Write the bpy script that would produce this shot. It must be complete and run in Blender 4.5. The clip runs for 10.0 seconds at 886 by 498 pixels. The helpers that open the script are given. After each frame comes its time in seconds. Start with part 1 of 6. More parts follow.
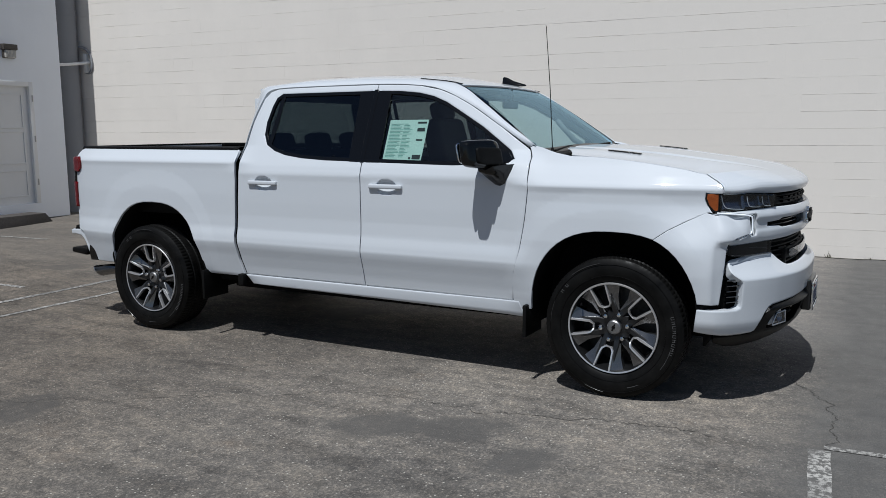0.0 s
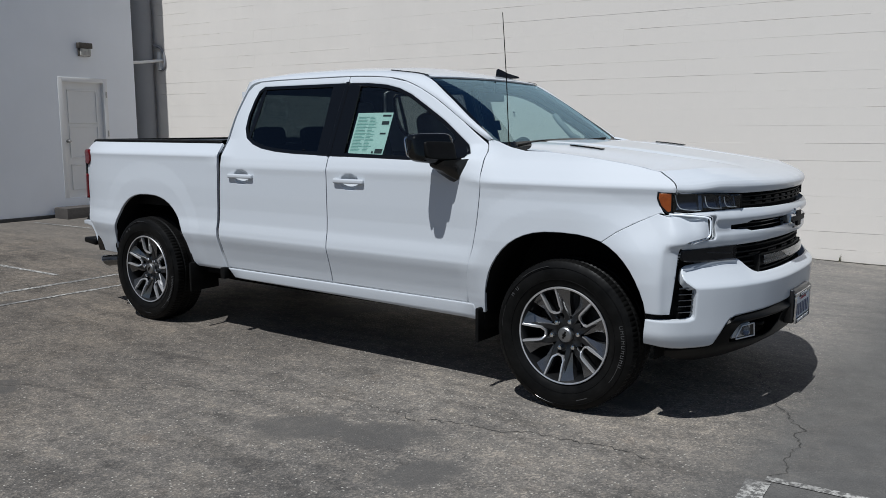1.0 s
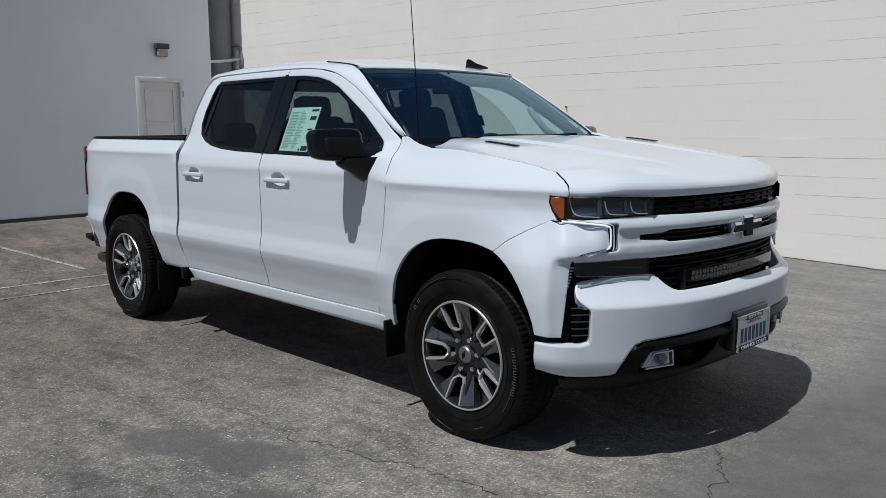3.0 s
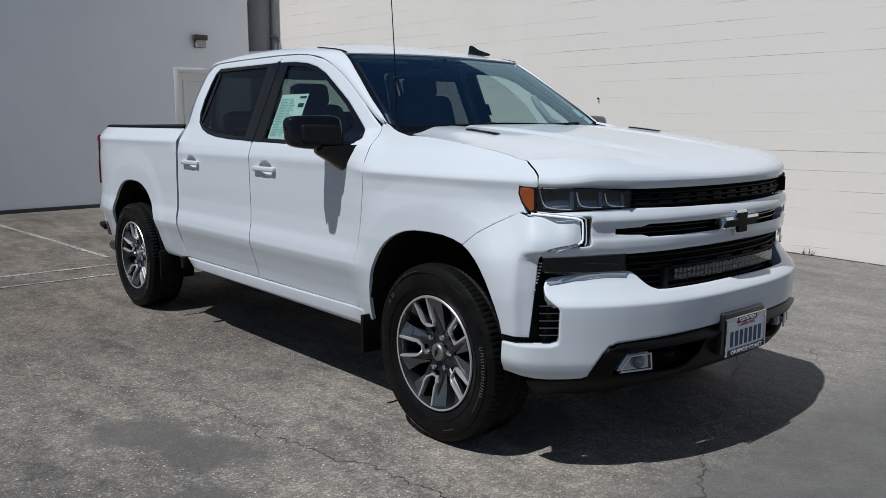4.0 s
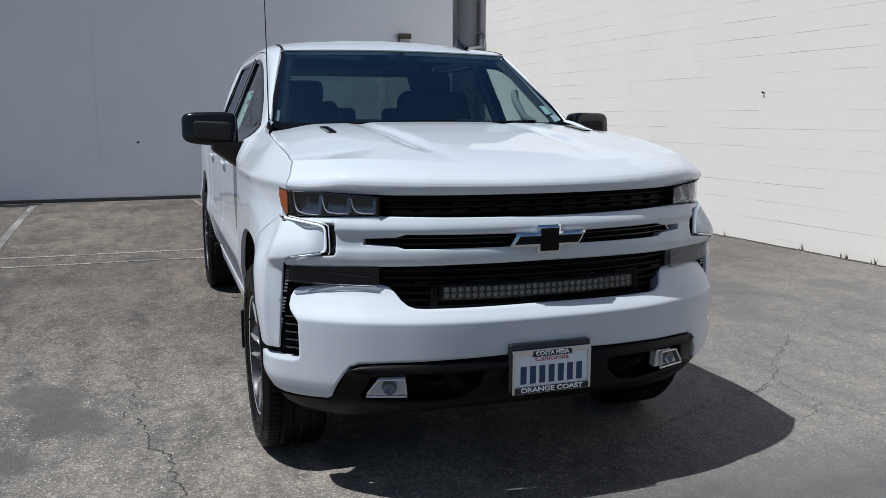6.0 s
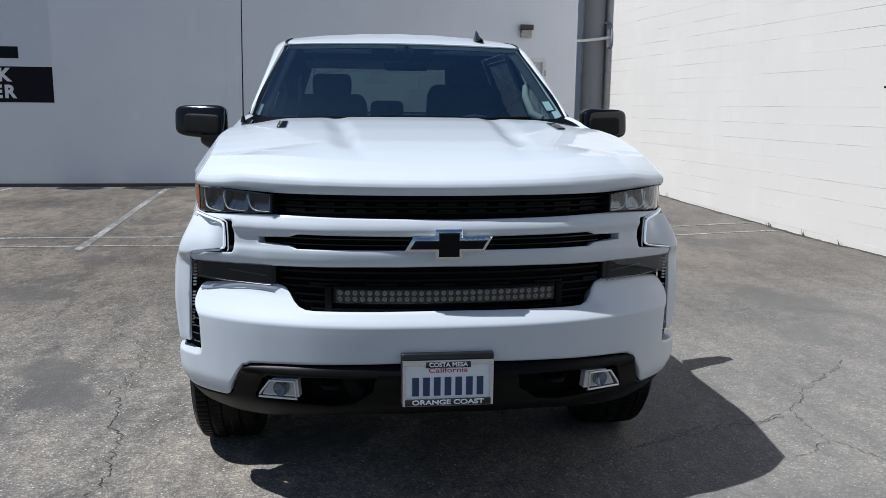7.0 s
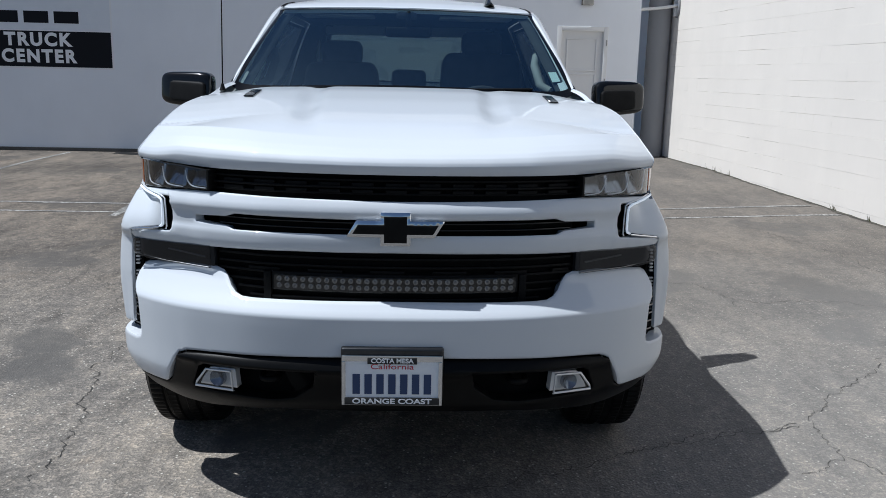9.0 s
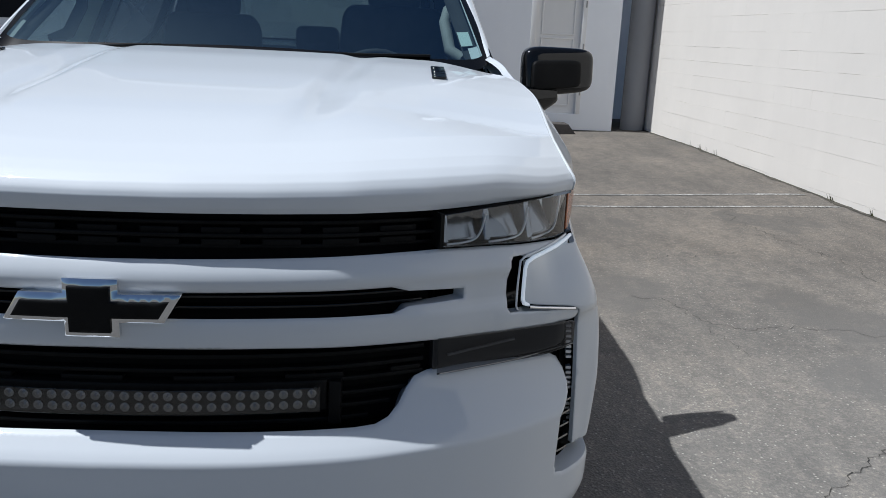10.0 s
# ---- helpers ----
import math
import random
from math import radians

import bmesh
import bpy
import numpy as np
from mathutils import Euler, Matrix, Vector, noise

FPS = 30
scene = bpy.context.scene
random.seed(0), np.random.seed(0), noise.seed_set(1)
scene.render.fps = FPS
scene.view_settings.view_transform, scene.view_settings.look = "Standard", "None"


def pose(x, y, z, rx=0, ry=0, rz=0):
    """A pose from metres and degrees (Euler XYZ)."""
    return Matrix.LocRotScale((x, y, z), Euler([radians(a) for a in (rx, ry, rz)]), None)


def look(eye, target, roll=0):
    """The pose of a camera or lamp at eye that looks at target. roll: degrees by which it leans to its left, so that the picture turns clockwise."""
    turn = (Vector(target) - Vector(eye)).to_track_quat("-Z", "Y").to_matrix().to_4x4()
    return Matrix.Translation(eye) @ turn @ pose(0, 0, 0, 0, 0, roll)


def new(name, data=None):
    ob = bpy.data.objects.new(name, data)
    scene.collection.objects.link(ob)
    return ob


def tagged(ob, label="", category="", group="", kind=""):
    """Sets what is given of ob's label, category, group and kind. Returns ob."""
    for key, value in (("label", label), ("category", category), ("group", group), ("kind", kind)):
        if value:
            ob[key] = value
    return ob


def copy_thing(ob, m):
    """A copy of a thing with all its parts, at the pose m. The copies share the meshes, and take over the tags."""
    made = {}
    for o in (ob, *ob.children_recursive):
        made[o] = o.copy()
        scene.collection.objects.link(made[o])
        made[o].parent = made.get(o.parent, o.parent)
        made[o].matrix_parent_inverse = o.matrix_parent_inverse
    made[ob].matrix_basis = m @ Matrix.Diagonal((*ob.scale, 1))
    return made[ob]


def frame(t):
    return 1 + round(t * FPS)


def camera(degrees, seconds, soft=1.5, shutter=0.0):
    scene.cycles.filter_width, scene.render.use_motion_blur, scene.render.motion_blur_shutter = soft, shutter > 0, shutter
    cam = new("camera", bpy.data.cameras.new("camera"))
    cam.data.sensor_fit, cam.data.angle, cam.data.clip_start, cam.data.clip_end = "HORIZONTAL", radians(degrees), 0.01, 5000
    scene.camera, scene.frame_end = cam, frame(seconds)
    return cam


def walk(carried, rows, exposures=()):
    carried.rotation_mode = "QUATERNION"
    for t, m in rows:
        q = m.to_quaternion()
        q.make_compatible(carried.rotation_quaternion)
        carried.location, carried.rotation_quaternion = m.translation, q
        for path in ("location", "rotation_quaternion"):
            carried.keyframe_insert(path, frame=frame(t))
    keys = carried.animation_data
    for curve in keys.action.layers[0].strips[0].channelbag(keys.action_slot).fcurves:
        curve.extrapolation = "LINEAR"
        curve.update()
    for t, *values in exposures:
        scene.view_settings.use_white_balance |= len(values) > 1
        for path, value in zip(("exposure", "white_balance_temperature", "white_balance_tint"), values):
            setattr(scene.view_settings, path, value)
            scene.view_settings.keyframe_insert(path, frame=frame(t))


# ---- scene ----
cam = camera(56.3, 10.0, soft=0.75)
PATH = [
    (0, (1.364, -5.57, 1.564), (0.423, -3.828, 1.277), -0.4),
    (0.5, (1.69, -5.212, 1.55), (0.628, -3.542, 1.257), -0.4),
    (1, (2.049, -4.887, 1.53), (0.883, -3.289, 1.24), -0.2),
    (1.5, (2.296, -4.499, 1.499), (1.042, -2.969, 1.21), -0.1),
    (2, (2.484, -4.113, 1.501), (1.159, -2.643, 1.212), -0.2),
    (2.5, (2.643, -3.83, 1.512), (1.265, -2.409, 1.221), -0.4),
    (3.8, (2.793, -3.509, 1.493), (1.309, -2.203, 1.188), -0.3),
    (4, (2.843, -3.337, 1.474), (1.336, -2.058, 1.166), -0.2),
    (4.5, (3.066, -2.876, 1.499), (1.481, -1.698, 1.181), -0.1),
    (5, (3.347, -2.401, 1.506), (1.666, -1.366, 1.18), 0.0),
    (5.5, (3.522, -1.877, 1.511), (1.745, -1.022, 1.181), 0.2),
    (5.7, (3.61, -1.666, 1.476), (1.793, -0.894, 1.155), 0.1),
    (6.8, (3.77, -0.588, 1.511), (1.825, -0.274, 1.169), 0.4),
    (7, (3.784, -0.383, 1.509), (1.83, -0.135, 1.168), 0.6),
    (7.5, (3.784, -0.102, 1.552), (1.819, 0.02, 1.201), 0.7),
    (8, (3.787, -0.043, 1.549), (1.821, 0.015, 1.185), 0.7),
    (8.5, (3.767, -0.039, 1.546), (1.805, 0.01, 1.162), 0.9),
    (9, (3.535, 0.061, 1.515), (1.579, 0.13, 1.102), 1.3),
    (9.5, (2.955, 0.251, 1.509), (1.009, 0.351, 1.058), 1.9),
    (9.8, (2.619, 0.430, 1.496), (0.677, 0.534, 1.031), 1.7),
    (10, (2.349, 0.545, 1.521), (0.415, 0.645, 1.023), 2.7),
]
EXPOSURES = [(0, -0.44, 5850, 8), (2.5, -0.38, 5850, 8), (5.5, -0.24, 5810, 8), (7.5, 0.065, 5680, 8), (8.5, 0.075, 5680, 8), (10, -0.09, 5780, 8)]
walk(cam, [(t, look(eye, target, roll)) for t, eye, target, roll in PATH], EXPOSURES)

# ---- world and sun ----
SUN = Vector((0.008, -0.458, 0.887)).normalized()
world = bpy.data.worlds.new("sky")
scene.world = world
world.use_nodes = True
wn = world.node_tree.nodes
sky = wn.new("ShaderNodeTexSky")
sky.sky_type = "NISHITA"
sky.sun_disc = False
sky.sun_elevation = math.asin(SUN.z)
sky.sun_rotation = math.atan2(SUN.x, SUN.y)
sky.air_density, sky.dust_density, sky.ozone_density = 1.0, 0.9, 2.0
wn["Background"].inputs["Strength"].default_value = 0.055
world.node_tree.links.new(sky.outputs[0], wn["Background"].inputs["Color"])
sun = new("sun", bpy.data.lights.new("sun", "SUN"))
sun.data.energy, sun.data.angle, sun.data.color = 5.1, radians(0.53), (1.0, 0.955, 0.89)
sun.matrix_world = look(SUN * 30, (0, 0, 0))


# ---- materials ----
def material(name, base, rough=0.5, metal=0.0, coat=0.0, spec=0.5):
    m = bpy.data.materials.new(name)
    m.use_nodes = True
    b = m.node_tree.nodes["Principled BSDF"]
    b.inputs["Base Color"].default_value = (*base, 1)
    b.inputs["Roughness"].default_value = rough
    b.inputs["Metallic"].default_value = metal
    b.inputs["Coat Weight"].default_value = coat
    b.inputs["Coat Roughness"].default_value = 0.03
    b.inputs["Specular IOR Level"].default_value = spec
    return m


class Nodes:
    """Short hands for one material's node tree."""

    def __init__(self, m):
        self.tree = m.node_tree
        self.b = m.node_tree.nodes["Principled BSDF"]

    def node(self, kind, **values):
        n = self.tree.nodes.new(kind)
        for k, v in values.items():
            n.inputs[k.replace("_", " ")].default_value = v
        return n

    def link(self, a, b):
        self.tree.links.new(a, b)

    def coords(self, which="Object"):
        return self.node("ShaderNodeTexCoord").outputs[which]

    def noise(self, scale, detail=4.0, rough=0.55, where=None):
        n = self.node("ShaderNodeTexNoise", Scale=scale, Detail=detail, Roughness=rough)
        self.link(where if where is not None else self.coords(), n.inputs["Vector"])
        return n.outputs["Fac"]

    def ramp(self, fac, stops):
        n = self.tree.nodes.new("ShaderNodeValToRGB")
        e = n.color_ramp.elements
        e[0].position, e[0].color = stops[0][0], (*stops[0][1], 1)
        e[1].position, e[1].color = stops[-1][0], (*stops[-1][1], 1)
        for p, c in stops[1:-1]:
            q = e.new(p)
            q.color = (*c, 1)
        self.link(fac, n.inputs["Fac"])
        return n.outputs["Color"]

    def mix(self, fac, a, b, mode="MIX"):
        n = self.tree.nodes.new("ShaderNodeMix")
        n.data_type, n.blend_type = "RGBA", mode
        for value, sock in ((fac, n.inputs[0]), (a, n.inputs[6]), (b, n.inputs[7])):
            if isinstance(value, (int, float)):
                sock.default_value = value
            elif isinstance(value, tuple):
                sock.default_value = (*value, 1)
            else:
                self.link(value, sock)
        return n.outputs[2]

    def bump(self, height, strength, distance):
        n = self.node("ShaderNodeBump", Strength=strength, Distance=distance)
        self.link(height, n.inputs["Height"])
        self.link(n.outputs[0], self.b.inputs["Normal"])
        return n


def grey(v):
    return (v, v, v)


def white_paint():
    m = material("white_car_paint", (0.62, 0.65, 0.685), 0.55, 0.0, 0.8, 0.3)
    n = Nodes(m)
    flake = n.noise(900, 1)
    n.link(n.ramp(flake, [(0.3, (0.605, 0.635, 0.67)), (0.7, (0.64, 0.67, 0.702))]), n.b.inputs["Base Color"])
    dust = n.noise(3.0, 5)
    n.link(n.ramp(dust, [(0.35, grey(0.025)), (0.8, grey(0.06))]), n.b.inputs["Coat Roughness"])
    return m


def speckled(name, lo, hi, scale, rough, bump=0.0, metal=0.0, coat=0.0, spec=0.5):
    """A plain surface with grain and a broad variation of tone."""
    m = material(name, lo, rough, metal, coat, spec)
    n = Nodes(m)
    f = n.mix(0.5, n.noise(scale, 3), n.noise(scale * 0.05, 3))
    n.link(n.ramp(f, [(0.35, lo), (0.65, hi)]), n.b.inputs["Base Color"])
    if bump:
        n.bump(n.noise(scale, 2), bump, 0.002)
    return m


def glass(name, tint, gloss=(1, 1, 1), ior=1.5):
    """Thin coloured glass: what is behind it, tinted, and a mirror image on top."""
    m = bpy.data.materials.new(name)
    m.use_nodes = True
    t = m.node_tree
    t.nodes.remove(t.nodes["Principled BSDF"])
    clear, shine, mixer, face, power, scale = (t.nodes.new(k) for k in ("ShaderNodeBsdfTransparent", "ShaderNodeBsdfGlossy", "ShaderNodeMixShader", "ShaderNodeLayerWeight", "ShaderNodeMath", "ShaderNodeMath"))
    clear.inputs[0].default_value = (*tint, 1)
    shine.inputs[0].default_value = (*gloss, 1)
    shine.inputs["Roughness"].default_value = 0.01
    face.inputs[0].default_value = 0.5
    power.operation, power.inputs[1].default_value = "POWER", 5.0
    zero = ((ior - 1) / (ior + 1)) ** 2 * 1.6
    scale.operation, scale.inputs[1].default_value, scale.inputs[2].default_value = "MULTIPLY_ADD", 1 - zero, zero
    for a, b in ((face.outputs["Facing"], power.inputs[0]), (power.outputs[0], scale.inputs[0]), (scale.outputs[0], mixer.inputs[0]), (clear.outputs[0], mixer.inputs[1]), (shine.outputs[0], mixer.inputs[2]),
                 (mixer.outputs[0], t.nodes["Material Output"].inputs[0])):
        t.links.new(a, b)
    return m


def asphalt():
    m = material("old_asphalt", (0.1, 0.1, 0.1), 0.85, spec=0.12)
    n = Nodes(m)
    where = n.coords()
    stones = n.node("ShaderNodeTexVoronoi", Scale=95.0)
    n.link(where, stones.inputs["Vector"])
    grain = n.ramp(n.noise(150, 3, 0.7, where), [(0.30, grey(0.055)), (0.5, (0.118, 0.112, 0.105)), (0.72, (0.23, 0.213, 0.19))])
    pebble = n.ramp(stones.outputs["Color"], [(0.1, (0.07, 0.067, 0.063)), (0.55, (0.115, 0.108, 0.10)), (0.97, (0.30, 0.27, 0.235))])
    base = n.mix(0.5, grain, pebble)
    broad = n.ramp(n.noise(0.55, 6, 0.6, where), [(0.32, (0.90, 0.89, 0.89)), (0.5, (1.40, 1.365, 1.32)), (0.68, (1.86, 1.77, 1.65))])
    base = n.mix(1.0, base, broad, "MULTIPLY")
    streak = n.node("ShaderNodeMapping")
    streak.inputs["Scale"].default_value = (0.9, 2.6, 1)
    streak.inputs["Rotation"].default_value = (0, 0, 0.5)
    n.link(where, streak.inputs["Vector"])
    base = n.mix(1.0, base, n.ramp(n.noise(1.6, 7, 0.68, streak.outputs[0]), [(0.36, grey(0.74)), (0.5, grey(1.0)), (0.64, (1.22, 1.2, 1.16))]), "MULTIPLY")
    base = n.mix(1.0, base, n.ramp(n.noise(11, 6, 0.7, where), [(0.34, grey(0.80)), (0.5, grey(1.08)), (0.66, (1.30, 1.27, 1.22))]), "MULTIPLY")
    chips = n.node("ShaderNodeTexVoronoi", Scale=62.0)
    n.link(where, chips.inputs["Vector"])
    few = n.ramp(chips.outputs["Color"], [(0.74, grey(0)), (0.80, grey(1))])
    core = n.ramp(chips.outputs["Distance"], [(0.20, grey(1)), (0.36, grey(0))])
    base = n.mix(n.mix(1.0, few, core, "MULTIPLY"), base, (0.52, 0.49, 0.43))
    sealed = n.ramp(n.noise(0.9, 3, 0.45, where), [(0.61, grey(0)), (0.64, grey(1))])
    soft = n.ramp(n.noise(9, 4, 0.6, where), [(0.3, grey(0.35)), (0.6, grey(0.85))])
    cover = n.mix(1.0, sealed, soft, "MULTIPLY")
    base = n.mix(cover, base, (0.124, 0.118, 0.111))
    # old filler worked into the surface
    ragged = n.ramp(n.noise(4.5, 5, 0.6, where), [(0.25, grey(0)), (0.75, grey(1))])
    for cx, cy, wide, tall, turn in ((-0.98, -2.02, 0.30, 0.24, 0.6), (-0.58, -1.86, 0.36, 0.22, 0.35), (-0.10, -2.12, 0.16, 0.26, -0.5), (2.0, -1.3, 0.7, 0.8, 0.2), (-2.1, 3.1, 0.8, 0.3, 0.3)):
        spot = n.node("ShaderNodeMapping")
        spot.vector_type = "TEXTURE"
        spot.inputs["Location"].default_value = (cx, cy, 0)
        spot.inputs["Rotation"].default_value = (0, 0, turn)
        spot.inputs["Scale"].default_value = (2 * wide, 2 * tall, 10)
        n.link(where, spot.inputs["Vector"])
        far = n.node("ShaderNodeVectorMath")
        far.operation = "LENGTH"
        n.link(spot.outputs[0], far.inputs[0])
        edge = n.node("ShaderNodeMath")
        edge.operation = "MULTIPLY_ADD"
        n.link(ragged, edge.inputs[0])
        edge.inputs[1].default_value = 0.45
        n.link(far.outputs["Value"], edge.inputs[2])
        base = n.mix(n.ramp(edge.outputs[0], [(0.52, grey(0.78)), (0.72, grey(0))]), base, (0.110, 0.104, 0.097))
    rust = n.ramp(n.noise(2.2, 5, 0.65, where), [(0.62, grey(0)), (0.8, grey(0.35))])
    base = n.mix(rust, base, (0.17, 0.115, 0.075))
    # the smoother resurfaced part beside the block wall
    split = n.node("ShaderNodeSeparateXYZ")
    n.link(where, split.inputs[0])
    side = n.node("ShaderNodeMath")
    side.operation = "MULTIPLY_ADD"
    n.link(n.noise(0.8, 5, 0.6, where), side.inputs[0])
    side.inputs[1].default_value = 1.2
    n.link(split.outputs["Y"], side.inputs[2])
    scaled = n.node("ShaderNodeMath")
    scaled.operation = "MULTIPLY"
    n.link(side.outputs[0], scaled.inputs[0])
    scaled.inputs[1].default_value = 0.2
    base = n.mix(n.ramp(scaled.outputs[0], [(0.14, grey(0)), (0.34, grey(0.42))]), base, (0.215, 0.208, 0.197))
    # browner and darker towards the back of the lot
    back = n.node("ShaderNodeMath")
    back.operation = "MULTIPLY_ADD"
    n.link(n.noise(0.7, 4, 0.6, where), back.inputs[0])
    back.inputs[1].default_value = 2.4
    n.link(split.outputs["X"], back.inputs[2])
    rearward = n.node("ShaderNodeMapRange")
    n.link(back.outputs[0], rearward.inputs["Value"])
    rearward.inputs["From Min"].default_value, rearward.inputs["From Max"].default_value = 0.6, -2.4
    base = n.mix(rearward.outputs["Result"], base, n.mix(1.0, base, (0.74, 0.71, 0.68), "MULTIPLY"))
    # the darker, finer surface beyond the old joint in front of the stalls
    beyond = n.node("ShaderNodeMath")
    beyond.operation = "MULTIPLY_ADD"
    n.link(n.noise(1.1, 4, 0.6, where), beyond.inputs[0])
    beyond.inputs[1].default_value = 0.5
    n.link(split.outputs["X"], beyond.inputs[2])
    fine = n.mix(1.0, n.ramp(n.noise(5, 5, 0.65, where), [(0.3, (0.098, 0.095, 0.091)), (0.7, (0.142, 0.138, 0.131))]), n.ramp(n.noise(150, 3, 0.7, where), [(0.3, grey(0.8)), (0.7, grey(1.2))]), "MULTIPLY")
    fade = n.node("ShaderNodeMapRange")
    n.link(beyond.outputs[0], fade.inputs["Value"])
    fade.inputs["From Min"].default_value, fade.inputs["From Max"].default_value, fade.inputs["To Max"].default_value = 1.0, 1.4, 0.85
    base = n.mix(fade.outputs["Result"], base, fine)
    n.link(base, n.b.inputs["Base Color"])
    n.link(n.ramp(n.noise(1.2, 4, 0.5, where), [(0.3, grey(0.7)), (0.7, grey(0.95))]), n.b.inputs["Roughness"])
    n.bump(n.mix(0.5, n.noise(120, 3, 0.7, where), stones.outputs["Distance"]), 0.9, 0.006)
    return m


def painted_wall(name, tone, lo, hi):
    """Old masonry paint: brushed tone, faint patches, runs and dirt."""
    m = material(name, tone, 0.75, spec=0.3)
    n = Nodes(m)
    where = n.coords()
    stretch = n.node("ShaderNodeMapping")
    stretch.inputs["Scale"].default_value = (1, 1, 0.25)
    n.link(where, stretch.inputs["Vector"])
    patch = n.ramp(n.noise(0.8, 5, 0.6, where), [(0.3, tuple(t * lo for t in tone)), (0.7, tuple(t * hi for t in tone))])
    runs = n.ramp(n.noise(3.5, 4, 0.6, stretch.outputs[0]), [(0.3, grey(0.985)), (0.7, grey(1.01))])
    n.link(n.mix(1.0, patch, runs, "MULTIPLY"), n.b.inputs["Base Color"])
    n.bump(n.mix(0.35, n.noise(45, 4, 0.6, where), n.noise(260, 2, 0.5, where)), 0.35, 0.004)
    return m


def worn_line():
    m = material("worn_white_line", (0.5, 0.5, 0.48), 0.85, spec=0.3)
    n = Nodes(m)
    where = n.coords()
    fine = n.ramp(n.noise(38, 5, 0.75, where), [(0.46, grey(0)), (0.56, grey(1))])
    big = n.ramp(n.noise(1.7, 4, 0.6, where), [(0.36, grey(0.12)), (0.58, grey(1))])
    n.link(n.mix(n.mix(1.0, fine, big, "MULTIPLY"), (0.13, 0.125, 0.117), (0.50, 0.485, 0.45)), n.b.inputs["Base Color"])
    n.bump(n.noise(120, 3, 0.7, where), 0.6, 0.004)
    return m


def rubber():
    m = material("tyre_rubber", grey(0.006), 0.68, spec=0.10)
    n = Nodes(m)
    n.link(n.ramp(n.noise(9, 5, 0.65), [(0.3, grey(0.003)), (0.7, (0.010, 0.0098, 0.0095))]), n.b.inputs["Base Color"])
    n.link(n.ramp(n.noise(22, 3), [(0.3, grey(0.34)), (0.7, grey(0.6))]), n.b.inputs["Roughness"])
    return m


PAINT = white_paint()
GLOSS = material("gloss_black", grey(0.004), 0.10, 0, 0.15, 0.4)
SATIN = speckled("satin_black_moulding", grey(0.003), grey(0.006), 300, 0.36, 0.15, spec=0.13)
SILVER = material("silver_reflector", grey(0.82), 0.25, 0.4)
PLASTIC = speckled("black_plastic", grey(0.003), grey(0.008), 400, 0.55, 0.25, spec=0.13)
DARK = speckled("matt_black", grey(0.004), grey(0.008), 60, 0.8, spec=0.1)
RUBBER = rubber()
# lighter grey that stands in for sun glints on the tyre ribs
SHINE = material("glint_rubber", grey(0.05), 0.22, spec=0.7)
MARKS = material("worn_tyre_marks", grey(0.075), 0.5)
DARKCHROME = material("dark_chrome", grey(0.22), 0.12, 1.0)
CHROME = material("chrome", (0.75, 0.76, 0.78), 0.06, 1.0)
ALLOY = speckled("machined_aluminium", (0.74, 0.74, 0.75), (0.85, 0.85, 0.86), 240, 0.38, 0, 0.85)
GUNMETAL = speckled("dark_grey_wheel_paint", (0.022, 0.0225, 0.024), (0.036, 0.0365, 0.038), 300, 0.38, 0, 0.7, 0.4)
DIODE = material("lamp_diode", grey(0.30), 0.12, 0.95)
STEEL = speckled("dull_steel", grey(0.25), grey(0.36), 80, 0.45, 0, 1.0)
WINDSHIELD = glass("windshield_glass", (0.66, 0.77, 0.77), (0.52, 0.80, 1.0), 2.05)
TINTED = glass("tinted_glass", (0.15, 0.17, 0.18), (0.62, 0.68, 0.78))
SIDEGLASS = glass("side_glass", (0.68, 0.79, 0.76))
LENS = glass("lamp_lens", (0.82, 0.84, 0.86))
SMOKED = glass("smoked_lens", (0.42, 0.43, 0.45), (0.8, 0.82, 0.86), 1.4)
AMBER = speckled("amber_reflector", (0.20, 0.040, 0.004), (0.38, 0.085, 0.008), 160, 0.18, 0.5, 0, 0.8)
RED = material("red_lamp", (0.13, 0.002, 0.004), 0.2, 0, 0.0, 0.3)
TRIM = speckled("dark_cabin_cloth", (0.018, 0.019, 0.021), (0.036, 0.037, 0.04), 350, 0.8, 0.3)
TRIMGREY = speckled("grey_cabin_trim", (0.30, 0.30, 0.29), (0.38, 0.38, 0.37), 200, 0.7)
PAPER = speckled("printed_paper", (0.60, 0.72, 0.68), (0.68, 0.78, 0.74), 20, 0.7)
PAPERWHITE = speckled("white_sticker", (0.74, 0.76, 0.76), (0.8, 0.81, 0.81), 20, 0.6)
PRINT = material("green_print", (0.26, 0.44, 0.40), 0.7)
PRINTBLACK = material("black_print", grey(0.02), 0.7)
PRINTRED = material("red_print", (0.5, 0.03, 0.05), 0.6)
PRINTBLUE = material("blue_print", (0.03, 0.055, 0.14), 0.5)
PLATEWHITE = speckled("plate_white", (0.83, 0.85, 0.88), (0.87, 0.885, 0.90), 40, 0.45)
LEDWHITE = material("lit_led", (0.9, 0.92, 0.95), 0.3)
LEDWHITE.node_tree.nodes["Principled BSDF"].inputs["Emission Color"].default_value = (0.85, 0.94, 1.0, 1)
LEDWHITE.node_tree.nodes["Principled BSDF"].inputs["Emission Strength"].default_value = 0.28
BOWL = material("lamp_bowl_grey", (0.22, 0.25, 0.295), 0.2, 0.9)
FACET = speckled("grey_wheel_facet", (0.13, 0.132, 0.137), (0.19, 0.192, 0.197), 300, 0.26, 0, 0.85, 0.5)
SMOKEBACK = material("smoked_backing", (0.022, 0.024, 0.028), 0.3, 0.0)
